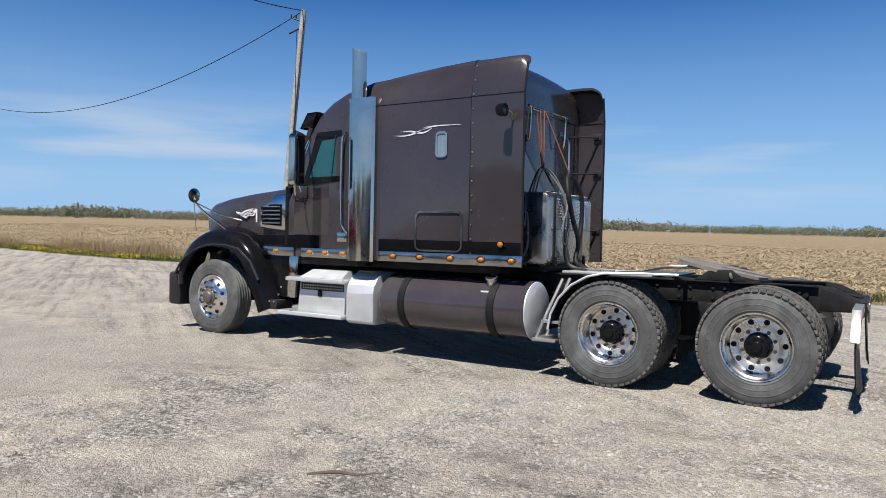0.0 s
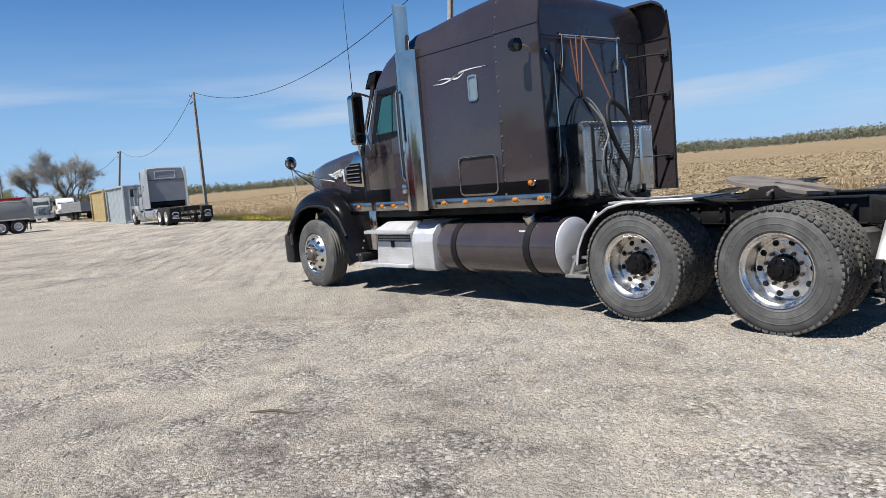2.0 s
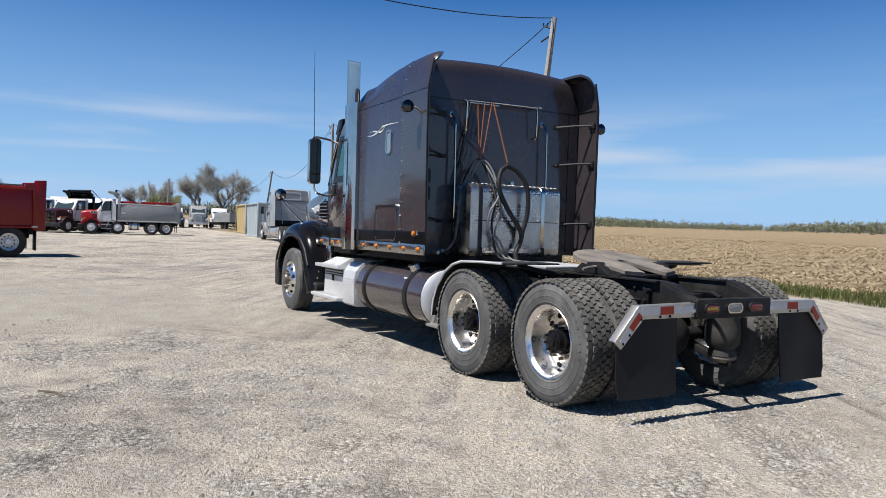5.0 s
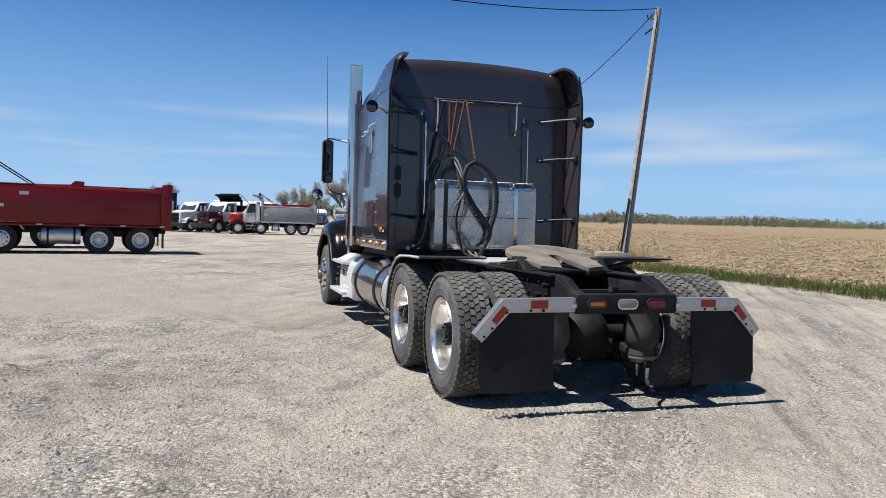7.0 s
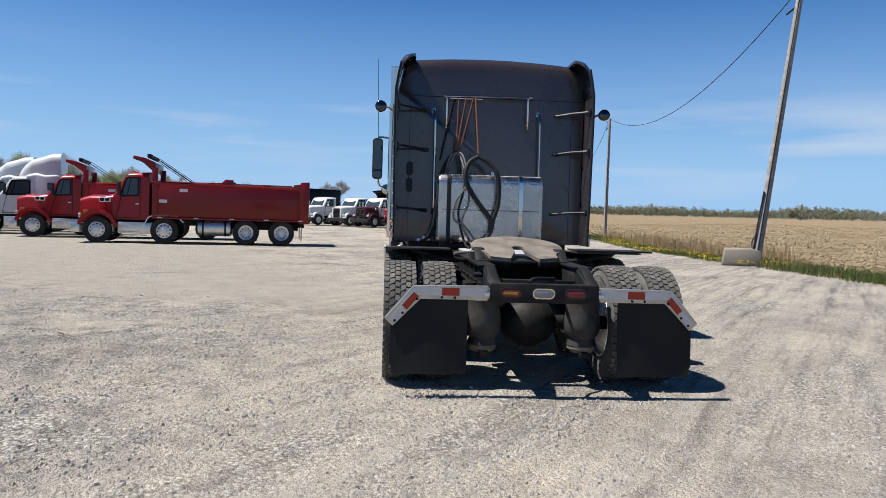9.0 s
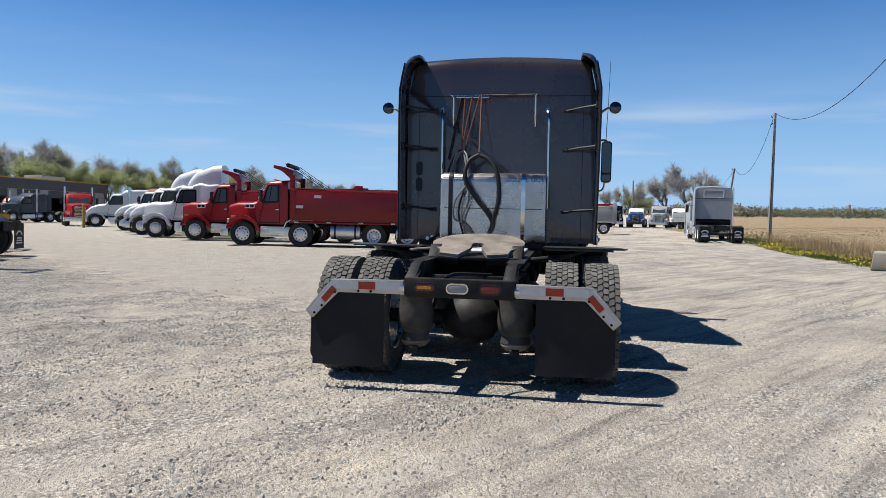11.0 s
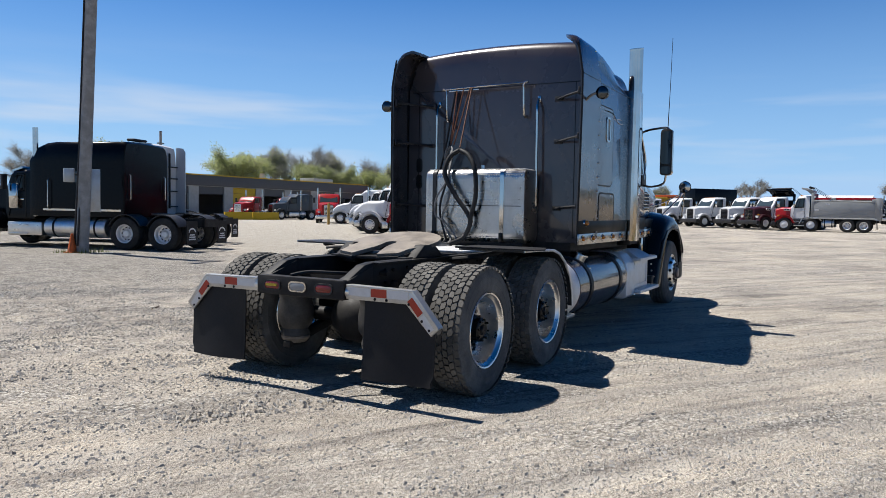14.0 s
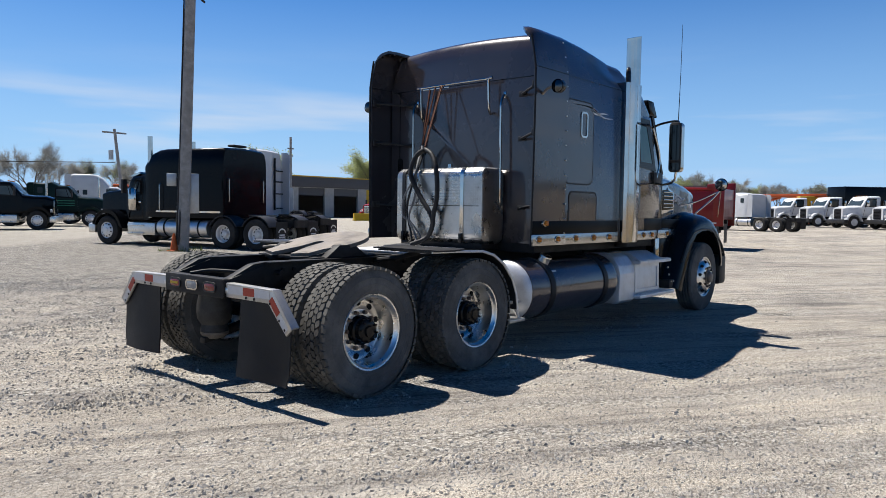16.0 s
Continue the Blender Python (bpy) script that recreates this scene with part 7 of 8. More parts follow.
# ---- shipping containers ----
def container(label, m_, m, length=6.06, group="shipping containers"):
    c = thing("shipping_container", label, "container", group, m)
    W, Hh = 1.22, 2.59
    for s in (-1, 1):
        bm = B()
        pts = []
        n = int(length / 0.46)
        for k in range(n):
            x = 0.1 + (length - 0.2) * k / n
            w = (length - 0.2) / n
            pts += [(x, 0.0), (x + w * 0.3, 0.0), (x + w * 0.42, 0.075), (x + w * 0.86, 0.075)]
        outer = [(x, s * (W - 0.02 - o)) for x, o in pts]
        inner = [(x, s * (W - 0.11)) for x, o in (pts[-1], pts[0])]
        prism(bm, outer + inner, 0.15, Hh - 0.1, 'z'); part("side_panel", bm, m_, c, "corrugated steel side")
    bm = B()
    for x in (0, length):
        for s in (-1, 1):
            box(bm, x - 0.06, x + 0.06, s * W - 0.06, s * W + 0.06, 0, Hh, 0.01)
        for z in (0.08, Hh - 0.06):
            box(bm, x - 0.05, x + 0.05, -W, W, z - 0.06, z + 0.06, 0.01)
    for s in (-1, 1):
        for z in (0.08, Hh - 0.06):
            box(bm, 0, length, s * W - 0.05, s * W + 0.05, z - 0.06, z + 0.06, 0.01)
    part("corner_frame", bm, m_, c)
    bm = B(); box(bm, 0.02, length - 0.02, -W + 0.03, W - 0.03, Hh - 0.06, Hh - 0.02); part("roof", bm, m_, c)
    for s in (-1, 1):
        bm = B(); box(bm, length - 0.04, length + 0.02, min(s * 0.02, s * (W - 0.07)), max(s * 0.02, s * (W - 0.07)), 0.15, Hh - 0.13, 0.01)
        for k in range(4):
            z = 0.35 + k * 0.55
            box(bm, length + 0.01, length + 0.045, min(s * 0.10, s * (W - 0.15)), max(s * 0.10, s * (W - 0.15)), z, z + 0.33, 0.012)
        dr = part("door", bm, m_, c)
        bm = B()
        for y in (0.22, 0.75):
            cyl(bm, (length + 0.06, s * y, 0.15), (length + 0.06, s * y, Hh - 0.12), 0.02, seg=8)
        part("lock_rod", bm, ALU, dr)
    bm = B()
    wv = [(y_, -0.03 + 0.045 * (k % 4 in (1, 2))) for k, y_ in enumerate(np.linspace(-W + 0.07, W - 0.07, 33).tolist())]
    prism(bm, [(x_, y_) for y_, x_ in wv] + [(0.06, W - 0.07), (0.06, -W + 0.07)], 0.15, Hh - 0.1, 'z'); part("end_wall", bm, m_, c, "corrugated steel end")
    return c
C_GREY = mat("pale_blue_grey_container", (0.46, 0.53, 0.56), 0.5, 0, 0.12, 2, 60, tint=(0.30, 0.26, 0.22), tint_amt=0.35, tint_scale=1.5)
C_TAN = mat("tan_container", (0.58, 0.46, 0.23), 0.55, 0, 0.12, 2, 60, tint=(0.30, 0.22, 0.12), tint_amt=0.4, tint_scale=1.5)
container("pale blue-grey corrugated steel shipping container", C_GREY, at(-55.0, 12.5, 174) @ Matrix.Diagonal((1.1, 1.1, 1.12, 1)))
container("tan steel shipping container with ribbed doors", C_TAN, at(-66.2, 14.3, 174) @ Matrix.Diagonal((1.1, 1.1, 1.12, 1)))

# ---- poles and wires ----
WOOD = mat("weathered_pole_wood", (0.32, 0.312, 0.30), 0.9, 0, 0.25, 6, 90, bump=0.004, bump_scale=30, tint=(0.45, 0.44, 0.425), tint_amt=0.7, tint_scale=3)
WIRE = mat("wire_black", (0.02, 0.02, 0.02), 0.6)
CONCRETE = mat("rough_concrete", (0.30, 0.27, 0.225), 0.92, 0, 0.2, 4, 60, bump=0.008, bump_scale=18, tint=(0.20, 0.19, 0.17), tint_amt=0.6, tint_scale=2)
GALV = mat("galvanised_box", (0.42, 0.43, 0.43), 0.45, 0.7, 0.15, 4, 80, tint=(0.30, 0.22, 0.16), tint_amt=0.35, tint_scale=3)
STICK = mat("dark_dry_stick", (0.13, 0.10, 0.075), 0.85, 0, 0.25, 20, 150)
CONE = mat("orange_cone_plastic", (0.60, 0.13, 0.03), 0.6, 0, 0.15, 5, 60)

def pole(label, foot, top, r0=0.16, r1=0.11, extra=None, arms=False):
    x, y = foot
    p = thing("utility_pole", label, "utility pole", "poles along the yard", pose(x, y, ground_z(x, y)))
    t = Vector(top) - Vector((x, y, ground_z(x, y)))
    bm = B(); tube(bm, [(t * k / 8)[:] for k in range(9)], [r0 + (r1 - r0) * k / 8 for k in range(9)], 14); part("post", bm, WOOD, p, "weathered grey wooden post")
    bm = B()
    d = Vector((-0.75, 0.55, 0.0)).normalized()
    a = t * 0.955
    box(bm, a.x - 0.04, a.x + 0.04, a.y - 0.04, a.y + 0.04, a.z - 0.3, a.z + 0.25)
    tube(bm, [a, a + Vector((-0.45, -0.12, 0.18))], 0.03, 8); tube(bm, [a + Vector((0, 0, -0.2)), a + Vector((-0.55, -0.15, -0.42))], 0.035, 8)
    for k in range(3):
        c = a + Vector((-0.20 * k - 0.1, -0.05 * k, 0.12 + 0.04 * k))
        cyl(bm, c, c + Vector((0, 0, 0.13)), 0.035, 0.025, 8)
    part("bracket", bm, PLASTIC, p)
    bm = B(); tube(bm, [(t * f + Vector((r0 * 0.9, -r0 * 0.5, 0)))[:] for f in (0.02, 0.3, 0.6, 0.95)], 0.02, 6); part("ground_wire", bm, WIRE, p)
    return p, t

def wire(a, b, sag, r=0.018):
    a, b = Vector(a), Vector(b)
    pts = [a.lerp(b, k / 24) - Vector((0, 0, sag * 4 * (k / 24) * (1 - k / 24))) for k in range(25)]
    bm = B(); tube(bm, pts, r, 5)
    whole("overhead_wire", bm, WIRE, "thin black overhead wire sagging between poles", "wire", "overhead wires")

P1F, P1T = (-18.62, 11.82), (-18.82, 13.12, 9.95)
P2F, P2T = (-53.4, 16.8), (-53.6, 16.9, 10.0)
P3F, P3T = (-90.0, 21.2), (-88.8, 21.9, 8.3)
P4F, P4T = (-126.0, 25.3), (-125.8, 25.6, 9.9)
PRF, PRT = (-8.31, -16.0), (-8.15, -15.15, 8.55)
p1, t1 = pole("leaning weathered wooden utility pole at the field edge", P1F, P1T, 0.15, 0.11)
bm = B(); tube(bm, [(0.02, -0.19 + 0.13 * 0.4, 0.4), (0.03, -0.19 + 0.13 * 1.6, 1.6), (0.03, -0.17 + 0.13 * 2.6, 2.6)], 0.03, 8, 4); tube(bm, [(0.0, -0.07, 1.0), (-0.08, -0.12, 0.85), (-0.08, -0.13, 0.65), (0.02, -0.11, 0.6)], 0.018, 6, 4); part("conduit", bm, PLASTIC, p1)
pole("wooden utility pole beside the parked bobtail tractor", P2F, P2T, 0.15, 0.11)
pole("leaning wooden utility pole farther along the field", P3F, P3T, 0.15, 0.11)
pole("far wooden utility pole at the back of the yard", P4F, P4T, 0.14, 0.10)
pr, tr_ = pole("grey wooden pole with meter boxes in the yard", PRF, PRT, 0.18, 0.15)
turn_ = Matrix.Rotation(math.atan2(0.505, -0.863), 4, 'Z')
bm = B(); box(bm, 0.16, 0.49, -0.12, 0.12, 1.2, 2.45, 0.012, 2, turn_); part("meter_cabinet", bm, GALV, pr, "tall galvanised metal cabinet")
bm = B(); box(bm, -0.47, -0.18, -0.10, 0.10, 2.05, 2.45, 0.02, 2, turn_); part("meter_box", bm, GALV, pr, "small grey meter box")
bm = B(); tube(bm, [(0.22, 0.05, 2.3), (-0.12, -0.05, 2.0), (0.16, 0.16, 1.4), (0.22, 0.10, 0.2)], 0.03, 6, 4); tube(bm, [(0.17, -0.10, 0.1), (0.20, 0.32, 4.0), (0.24, 0.70, 7.9)], 0.04, 8); part("conduit", bm, PLASTIC, pr)
bm = B(); tube(bm, [(0.05, 0.80, 8.40), (0.9, 1.05, 8.5)], 0.04, 8); box(bm, 0.6, 1.1, 0.9, 1.2, 8.35, 8.55, 0.03); tube(bm, [(0.05, 0.80, 8.4), (-0.8, 0.65, 8.5)], 0.04, 8); part("flood_lamp", bm, GALV, pr)
wire(P1T, P2T, 2.2); wire(P2T, P3T, 2.4); wire(P3T, P4T, 2.2)
wire(P1T, (-8.15, -15.15, 8.5), 1.5)
bm = B(); box(bm, -0.16, 0.16, -0.16, 0.16, 0, 0.03, 0.008); lathe(bm, [(0.13, 0.03), (0.035, 0.55), (0.03, 0.56), (0.0005, 0.56)], 20, (0, 0, 0), 'z')
whole("traffic_cone", bm, CONE, "faded orange plastic cone beside the pole foot", "cone", m=pose(-8.05, -16.08, ground_z(-8, -16)))
def utility(label, x, y, h, lean, side=0.0):
    p = thing("utility_pole", label, "utility pole", "poles along the yard", pose(x, y, ground_z(x, y)))
    bm = B(); tube(bm, [(0, 0, 0), (lean, side, h)], [0.15, 0.10], 10); part("post", bm, WOOD, p)
    bm = B(); box(bm, lean - 0.9, lean + 0.9, side - 0.05, side + 0.05, h - 0.35, h - 0.23); part("crossarm", bm, WOOD, p)
    bm = B(); cyl(bm, (lean + 0.22, side - 0.12, h - 2.3), (lean + 0.22, side - 0.12, h - 1.6), 0.17, seg=14); part("transformer", bm, GALV, p)
utility("leaning utility pole with crossarm and transformer", -22.5, -49.0, 7.1, 0.6, -0.35)
bm = B(); tube(bm, [(0, 0, 0), (0, 0, 7.2)], [0.13, 0.10], 10); box(bm, -0.3, 0.3, -0.04, 0.04, 6.2, 6.3); box(bm, -0.22, 0.22, -0.04, 0.04, 5.6, 5.7); whole("utility_pole", bm, WOOD, "thin dark utility pole behind parked tractors", "utility pole", "poles along the yard", m=pose(-34.0, -43.8, 0))
bm = B(); tube(bm, [(0, 0, 0), (0, 0, 6.4)], [0.13, 0.10], 10); box(bm, -0.3, 0.3, -0.04, 0.04, 4.4, 4.6); whole("utility_pole", bm, WOOD, "thin utility pole behind the far trucks", "utility pole", "poles along the yard", m=pose(-98.0, 10.6, ground_z(-98, 10.6)))
wire((-21.9, -49.35, 4.6), (30, -52, 4.0), 0.5, 0.03)

# ---- workshop ----
shop = thing("workshop_building", "long low grey workshop with dark bays and a yellow door", "building", m=pose(-98.4, -70, 0.05))
W_GREY = mat("grey_metal_cladding", (0.09, 0.095, 0.105), 0.6, 0, 0.12, 2, 40, tint=(0.09, 0.09, 0.09), tint_amt=0.4, tint_scale=0.8)
W_LIGHT = mat("pale_painted_block", (0.42, 0.43, 0.42), 0.75, 0, 0.12, 2, 40, tint=(0.28, 0.27, 0.25), tint_amt=0.4, tint_scale=0.8)
W_YELLOW = mat("yellow_paint", (0.62, 0.40, 0.02), 0.5, 0, 0.08, 2, 40)
LB, HB = 50.0, 5.3
bays = [(2.5 + k * 6.0, 2.5 + k * 6.0 + 4.4) for k in range(8)]
bm = B()
prev = 0.0
for a, b_ in bays + [(LB, LB)]:
    box(bm, prev, a, -0.3, 0.0, 0, 3.9); prev = b_
box(bm, 0, LB, -0.3, 0.0, 3.9, HB - 0.9)
part("wall", bm, W_LIGHT, shop, "pale block wall between bays")
bm = B(); box(bm, 0, LB, -14.3, -14.0, 0, HB); box(bm, 0, 0.3, -14, 0, 0, HB); box(bm, LB - 0.3, LB, -14, 0, 0, HB); part("wall", bm, W_GREY, shop)
bm = B(); box(bm, -0.3, LB + 0.3, -0.35, 0.25, HB - 1.35, HB, 0.03); part("fascia", bm, W_GREY, shop, "dark grey metal fascia")
bm = B(); box(bm, -0.4, LB + 0.4, -14.5, 0.35, HB, HB + 0.14); part("roof", bm, W_YELLOW, shop, "flat roof with yellow edge")
bm = B(); box(bm, 4, 9, -7, -4, HB, HB + 0.9, 0.05); part("roof_unit", bm, GALV, shop)
bm = B(); cyl(bm, (20, -5, HB), (20, -5, HB + 1.1), 0.4, seg=12); part("roof_vent", bm, GALV, shop)
for k, (a, b_) in enumerate(bays):
    if k == 4:
        bm = B()
        for j in range(5):
            box(bm, a, b_, -0.22, -0.14, j * 0.78, j * 0.78 + 0.76, 0.01)
        dr = part("bay_door", bm, W_YELLOW, shop, "closed yellow sectional door")
        bm = B()
        for j in range(3):
            box(bm, a + 0.5 + j * 1.3, a + 1.2 + j * 1.3, -0.14, -0.13, 1.75, 2.15)
        part("door_window", bm, GLASS_CAB, dr)
    else:
        bm = B(); box(bm, a, b_, -0.25, -0.15, 2.9, 3.9); part("raised_door", bm, W_GREY, shop)
bm = B(); box(bm, 0.3, LB - 0.3, -14, -0.3, 0.0, 0.02); part("floor", bm, CONCRETE, shop)
bm = B()
for k in range(2):
    prism(bm, [(-0.42, 0), (0.42, 0), (0.2, 0.35), (0.12, 0.8), (-0.12, 0.8), (-0.2, 0.35)], k * 3.1, k * 3.1 + 3.0, 'x', 0.02)
whole("concrete_barrier", bm, W_YELLOW, "row of yellow painted concrete barriers before the workshop", "barrier", m=pose(-55.3, -50.9, 0.03, 0, 0, -21))
bm = B(); cyl(bm, (0, 0, -0.1), (0, 0, 1.75), 0.11, seg=12); lathe(bm, [(0.11, 1.75), (0.08, 1.81), (0.0005, 1.83)], 12, (0, 0, 0), 'z')
whole("bollard", bm, mat("faded_yellow_post", (0.42, 0.26, 0.06), 0.7, 0, 0.2, 6, 60), "faded yellow steel post at the end of a truck row", "bollard", m=at(-43.8, -34.9, 0))
# long white shed far behind the yard
bm = B(); prism(bm, [(-5, 0), (5, 0), (5, 3.0), (0, 4.2), (-5, 3.0)], -4.6, 4.6, 'x'); whole("white_shed", bm, mat("white_shed_metal", (0.62, 0.63, 0.64), 0.6, 0, 0.08, 1, 20), "long white metal shed behind the trucks", "building", m=pose(-112, 1.6, ground_z(-112, 2) - 0.5, 0, 0, 85))
bm = B(); prism(bm, [(-6, 0), (6, 0), (6, 3.5), (0, 5.4), (-6, 3.5)], -5, 5, 'x'); whole("red_roof_shed", bm, mat("rusty_roof_metal", (0.35, 0.10, 0.06), 0.7, 0, 0.15, 1, 20), "low shed with a rust-red roof", "building", m=pose(-106, -64, -0.2, 0, 0, 60))
# crane boom and yellow loader among the far trucks
bm = B(); box(bm, -7, 7, -0.25, 0.25, 2.9, 3.25, 0.03); box(bm, -7, -6.4, -0.5, 0.5, 0, 3.0, 0.03); box(bm, 4, 5, -0.6, 0.6, 0, 3.0, 0.05); tube(bm, [(-5, 0, 1.2), (2, 0, 2.9)], 0.12, 8)
whole("crane_boom", bm, P_ORANGE, "red-orange crane boom resting on a stand", "crane", m=at(-80, -20, 75))
bm = B(); box(bm, -2.2, 2.2, -1.1, 1.1, 0.8, 1.9, 0.1); box(bm, -0.6, 1.2, -0.9, 0.9, 1.9, 3.0, 0.1)
for x in (-1.4, 1.4):
    for y in (-1.0, 1.0):
        cyl(bm, (x, y - 0.25, 0.7), (x, y + 0.25, 0.7), 0.7, seg=18)
whole("wheel_loader", bm, P_YELLOW, "yellow wheel loader between the far trucks", "loader", m=at(-79, -15.5, 30))
# flatbed body and stacked timber at the back
trailer = thing("grey_trailer", "grey steel box trailer beside the tan container", "trailer", m=at(-86.0, 16.2, 5))
bm = B(); box(bm, -3, 3, -1.15, 1.15, 0.9, 1.0); part("floor", bm, P_GREYBOX, trailer)
for s in (-1, 1):
    bm = B(); box(bm, -3, 3, s * 1.185 - 0.035, s * 1.185 + 0.035, 0.9, 2.0); side = part("side_panel", bm, P_GREYBOX, trailer)
    for k in range(3):
        bm = B(); box(bm, -3, 3, s * 1.235 - 0.015, s * 1.235 + 0.015, 1.15 + 0.3 * k, 1.22 + 0.3 * k); part("rib", bm, P_GREYBOX, side)
    bm = B(); box(bm, s * 2.95 - 0.05, s * 2.95 + 0.05, -1.15, 1.15, 1.0, 2.0); part("end_panel", bm, P_GREYBOX, trailer)
    for x in (-0.7, 0.6):
        bm = B(); lathe(bm, [(0.0005, -0.12), (0.24, -0.12), (0.26, -0.10), (0.44, -0.12), (0.46, -0.08), (0.46, 0.08), (0.44, 0.12), (0.26, 0.10), (0.0005, 0.12)], 20, (x, s * 0.9, 0.46)); part("wheel", bm, RUB_FAR, trailer)
bm = B(); box(bm, -2.9, 2.9, -0.5, 0.5, 0.7, 0.9); part("chassis", bm, FRAME_BLK, trailer)

# ---- verge, block, sticks ----
bm = B(); prism(bm, [(-0.58, 0), (0.58, 0), (0.52, 0.40), (0.15, 0.48), (-0.50, 0.44)], -0.28, 0.28, 'y', 0.04)
for v in bm.verts:
    v.co += Vector((noise.noise(v.co * 3), noise.noise(v.co * 3 + Vector((5, 0, 0))), noise.noise(v.co * 3 + Vector((0, 7, 0))))) * 0.05
whole("concrete_block", bm, CONCRETE, "broken concrete block lying against the leaning pole", "block", m=pose(-17.9, 10.95, ground_z(-17, 11) - 0.02, 0, 0, 68) @ Matrix.Diagonal((1.15, 1.2, 1.35, 1)))
for x, y, rz, ln in ((-1.68, -4.68, 35, 0.42), (-3.5, -5.6, -20, 0.3)):
    bm = B(); tube(bm, [(-ln / 2, 0, 0.015), (-0.05, 0.02, 0.022), (ln * 0.2, -0.012, 0.016), (ln / 2, 0.03, 0.012)], [0.009, 0.011, 0.009, 0.005], 7, 4)
    whole("stick", bm, STICK, "dry broken stick lying on the gravel", "stick", "sticks on the gravel", m=pose(x, y, 0.0, 0, 0, rz))

rng = np.random.default_rng(4)
def stuff(name, verts, faces, material, label, category):
    me = bpy.data.meshes.new(name)
    me.from_pydata(verts, [], faces)
    for m_ in (material if isinstance(material, list) else [material]):
        me.materials.append(m_)
    return tagged(new(name, me), label, category, kind="stuff")

def blades(n, xr, yr, hmin, hmax, wd, seed, keep=None, bend=0.35):
    """Tapered grass blades of two quads and a tip."""
    r = np.random.default_rng(seed)
    V, F = [], []
    for _ in range(n):
        x, y = r.uniform(*xr), r.uniform(*yr)
        if keep and not keep(x, y, r):
            continue
        z = ground_z(x, y) - 0.01
        h = r.uniform(hmin, hmax)
        a = r.uniform(0, 2 * math.pi); cx, cy = math.cos(a), math.sin(a)
        b_ = r.uniform(0.1, 1) * bend * h; d = r.uniform(0, 2 * math.pi); bx, by = math.cos(d) * b_, math.sin(d) * b_
        w = wd * r.uniform(0.6, 1.4)
        i = len(V)
        V += [(x - cx * w, y - cy * w, z), (x + cx * w, y + cy * w, z), (x + cx * w * 0.7 + bx * 0.3, y + cy * w * 0.7 + by * 0.3, z + h * 0.6), (x - cx * w * 0.7 + bx * 0.3, y - cy * w * 0.7 + by * 0.3, z + h * 0.6), (x + bx, y + by, z + h)]
        F += [(i, i + 1, i + 2, i + 3), (i + 3, i + 2, i + 4)]
    return V, F
GRASS = mat("verge_grass", (0.090, 0.135, 0.030), 0.7, 0, 0.35, 0.8, 20, tint=(0.26, 0.21, 0.09), tint_amt=0.75, tint_scale=0.5, piece=0.35)
DRY = mat("dry_reed", (0.40, 0.29, 0.16), 0.8, 0, 0.25, 0.8, 20, tint=(0.26, 0.18, 0.10), tint_amt=0.5, tint_scale=0.7, piece=0.35)
DANDELION = mat("dandelion_yellow", (0.72, 0.52, 0.02), 0.7, 0, 0.1, 5, 50)
STUBBLE = mat("corn_stubble", (0.45, 0.36, 0.23), 0.85, 0, 0.25, 0.6, 20, tint=(0.30, 0.215, 0.135), tint_amt=0.6, tint_scale=0.4, piece=0.32)
def verge(x, y, r):
    e = 10.75 + 0.12 * max(0, -28 - x) + 0.45 * noise.noise((x * 0.5, 1.0, 0)) + 0.25 * noise.noise((x * 1.9, 4.0, 0))
    return y > e and r.uniform() < 0.35 + 0.65 * min(1, (y - e) / 0.6) and y < 13.4 + 0.12 * max(0, -28 - x) + 0.7 * noise.noise((x * 0.4, 9, 0)) and noise.noise((x * 0.6, y * 0.8, 3)) > -0.32
V, F = blades(85000, (-48, 9), (10.3, 16.5), 0.05, 0.30, 0.009, 1, verge, 0.9)
V2, F2 = blades(9000, (-110, -48), (12.5, 26), 0.08, 0.25, 0.02, 2, lambda x, y, r: 13.2 - (x + 48) * 0.12 < y < 15.6 - (x + 48) * 0.13)
stuff("verge_grass", V + V2, F + [tuple(i + len(V) for i in f) for f in F2], GRASS, "uneven green grass verge along the yard's edge", "grass")
V, F = blades(15000, (-46, 9), (11.8, 14.4), 0.15, 0.55, 0.008, 3, lambda x, y, r: y > 11.6 + 0.12 * max(0, -28 - x) and noise.noise((x * 0.18 + 2.4, y * 0.3, 8)) > 0.12 + 0.50 * (x > -20), 0.35)
V2, F2 = blades(15000, (-46, -19.5), (11.9, 14.4), 0.25, 0.95, 0.006, 5, lambda x, y, r: y > 11.8 + 0.12 * max(0, -28 - x) and noise.noise((x * 0.33, y * 0.4, 2)) > 0.02 + r.uniform(-0.25, 0.15), 0.55)
V3, F3 = blades(260, (-5.2, -3.8), (12.8, 13.8), 0.3, 0.8, 0.008, 6, None, 0.25)
n1, n2 = len(V), len(V) + len(V2)
stuff("dry_reeds", V + V2 + V3, F + [tuple(i + n1 for i in f) for f in F2] + [tuple(i + n2 for i in f) for f in F3], DRY, "tall dry tan reeds and weeds in the verge", "reeds")
V, F = [], []
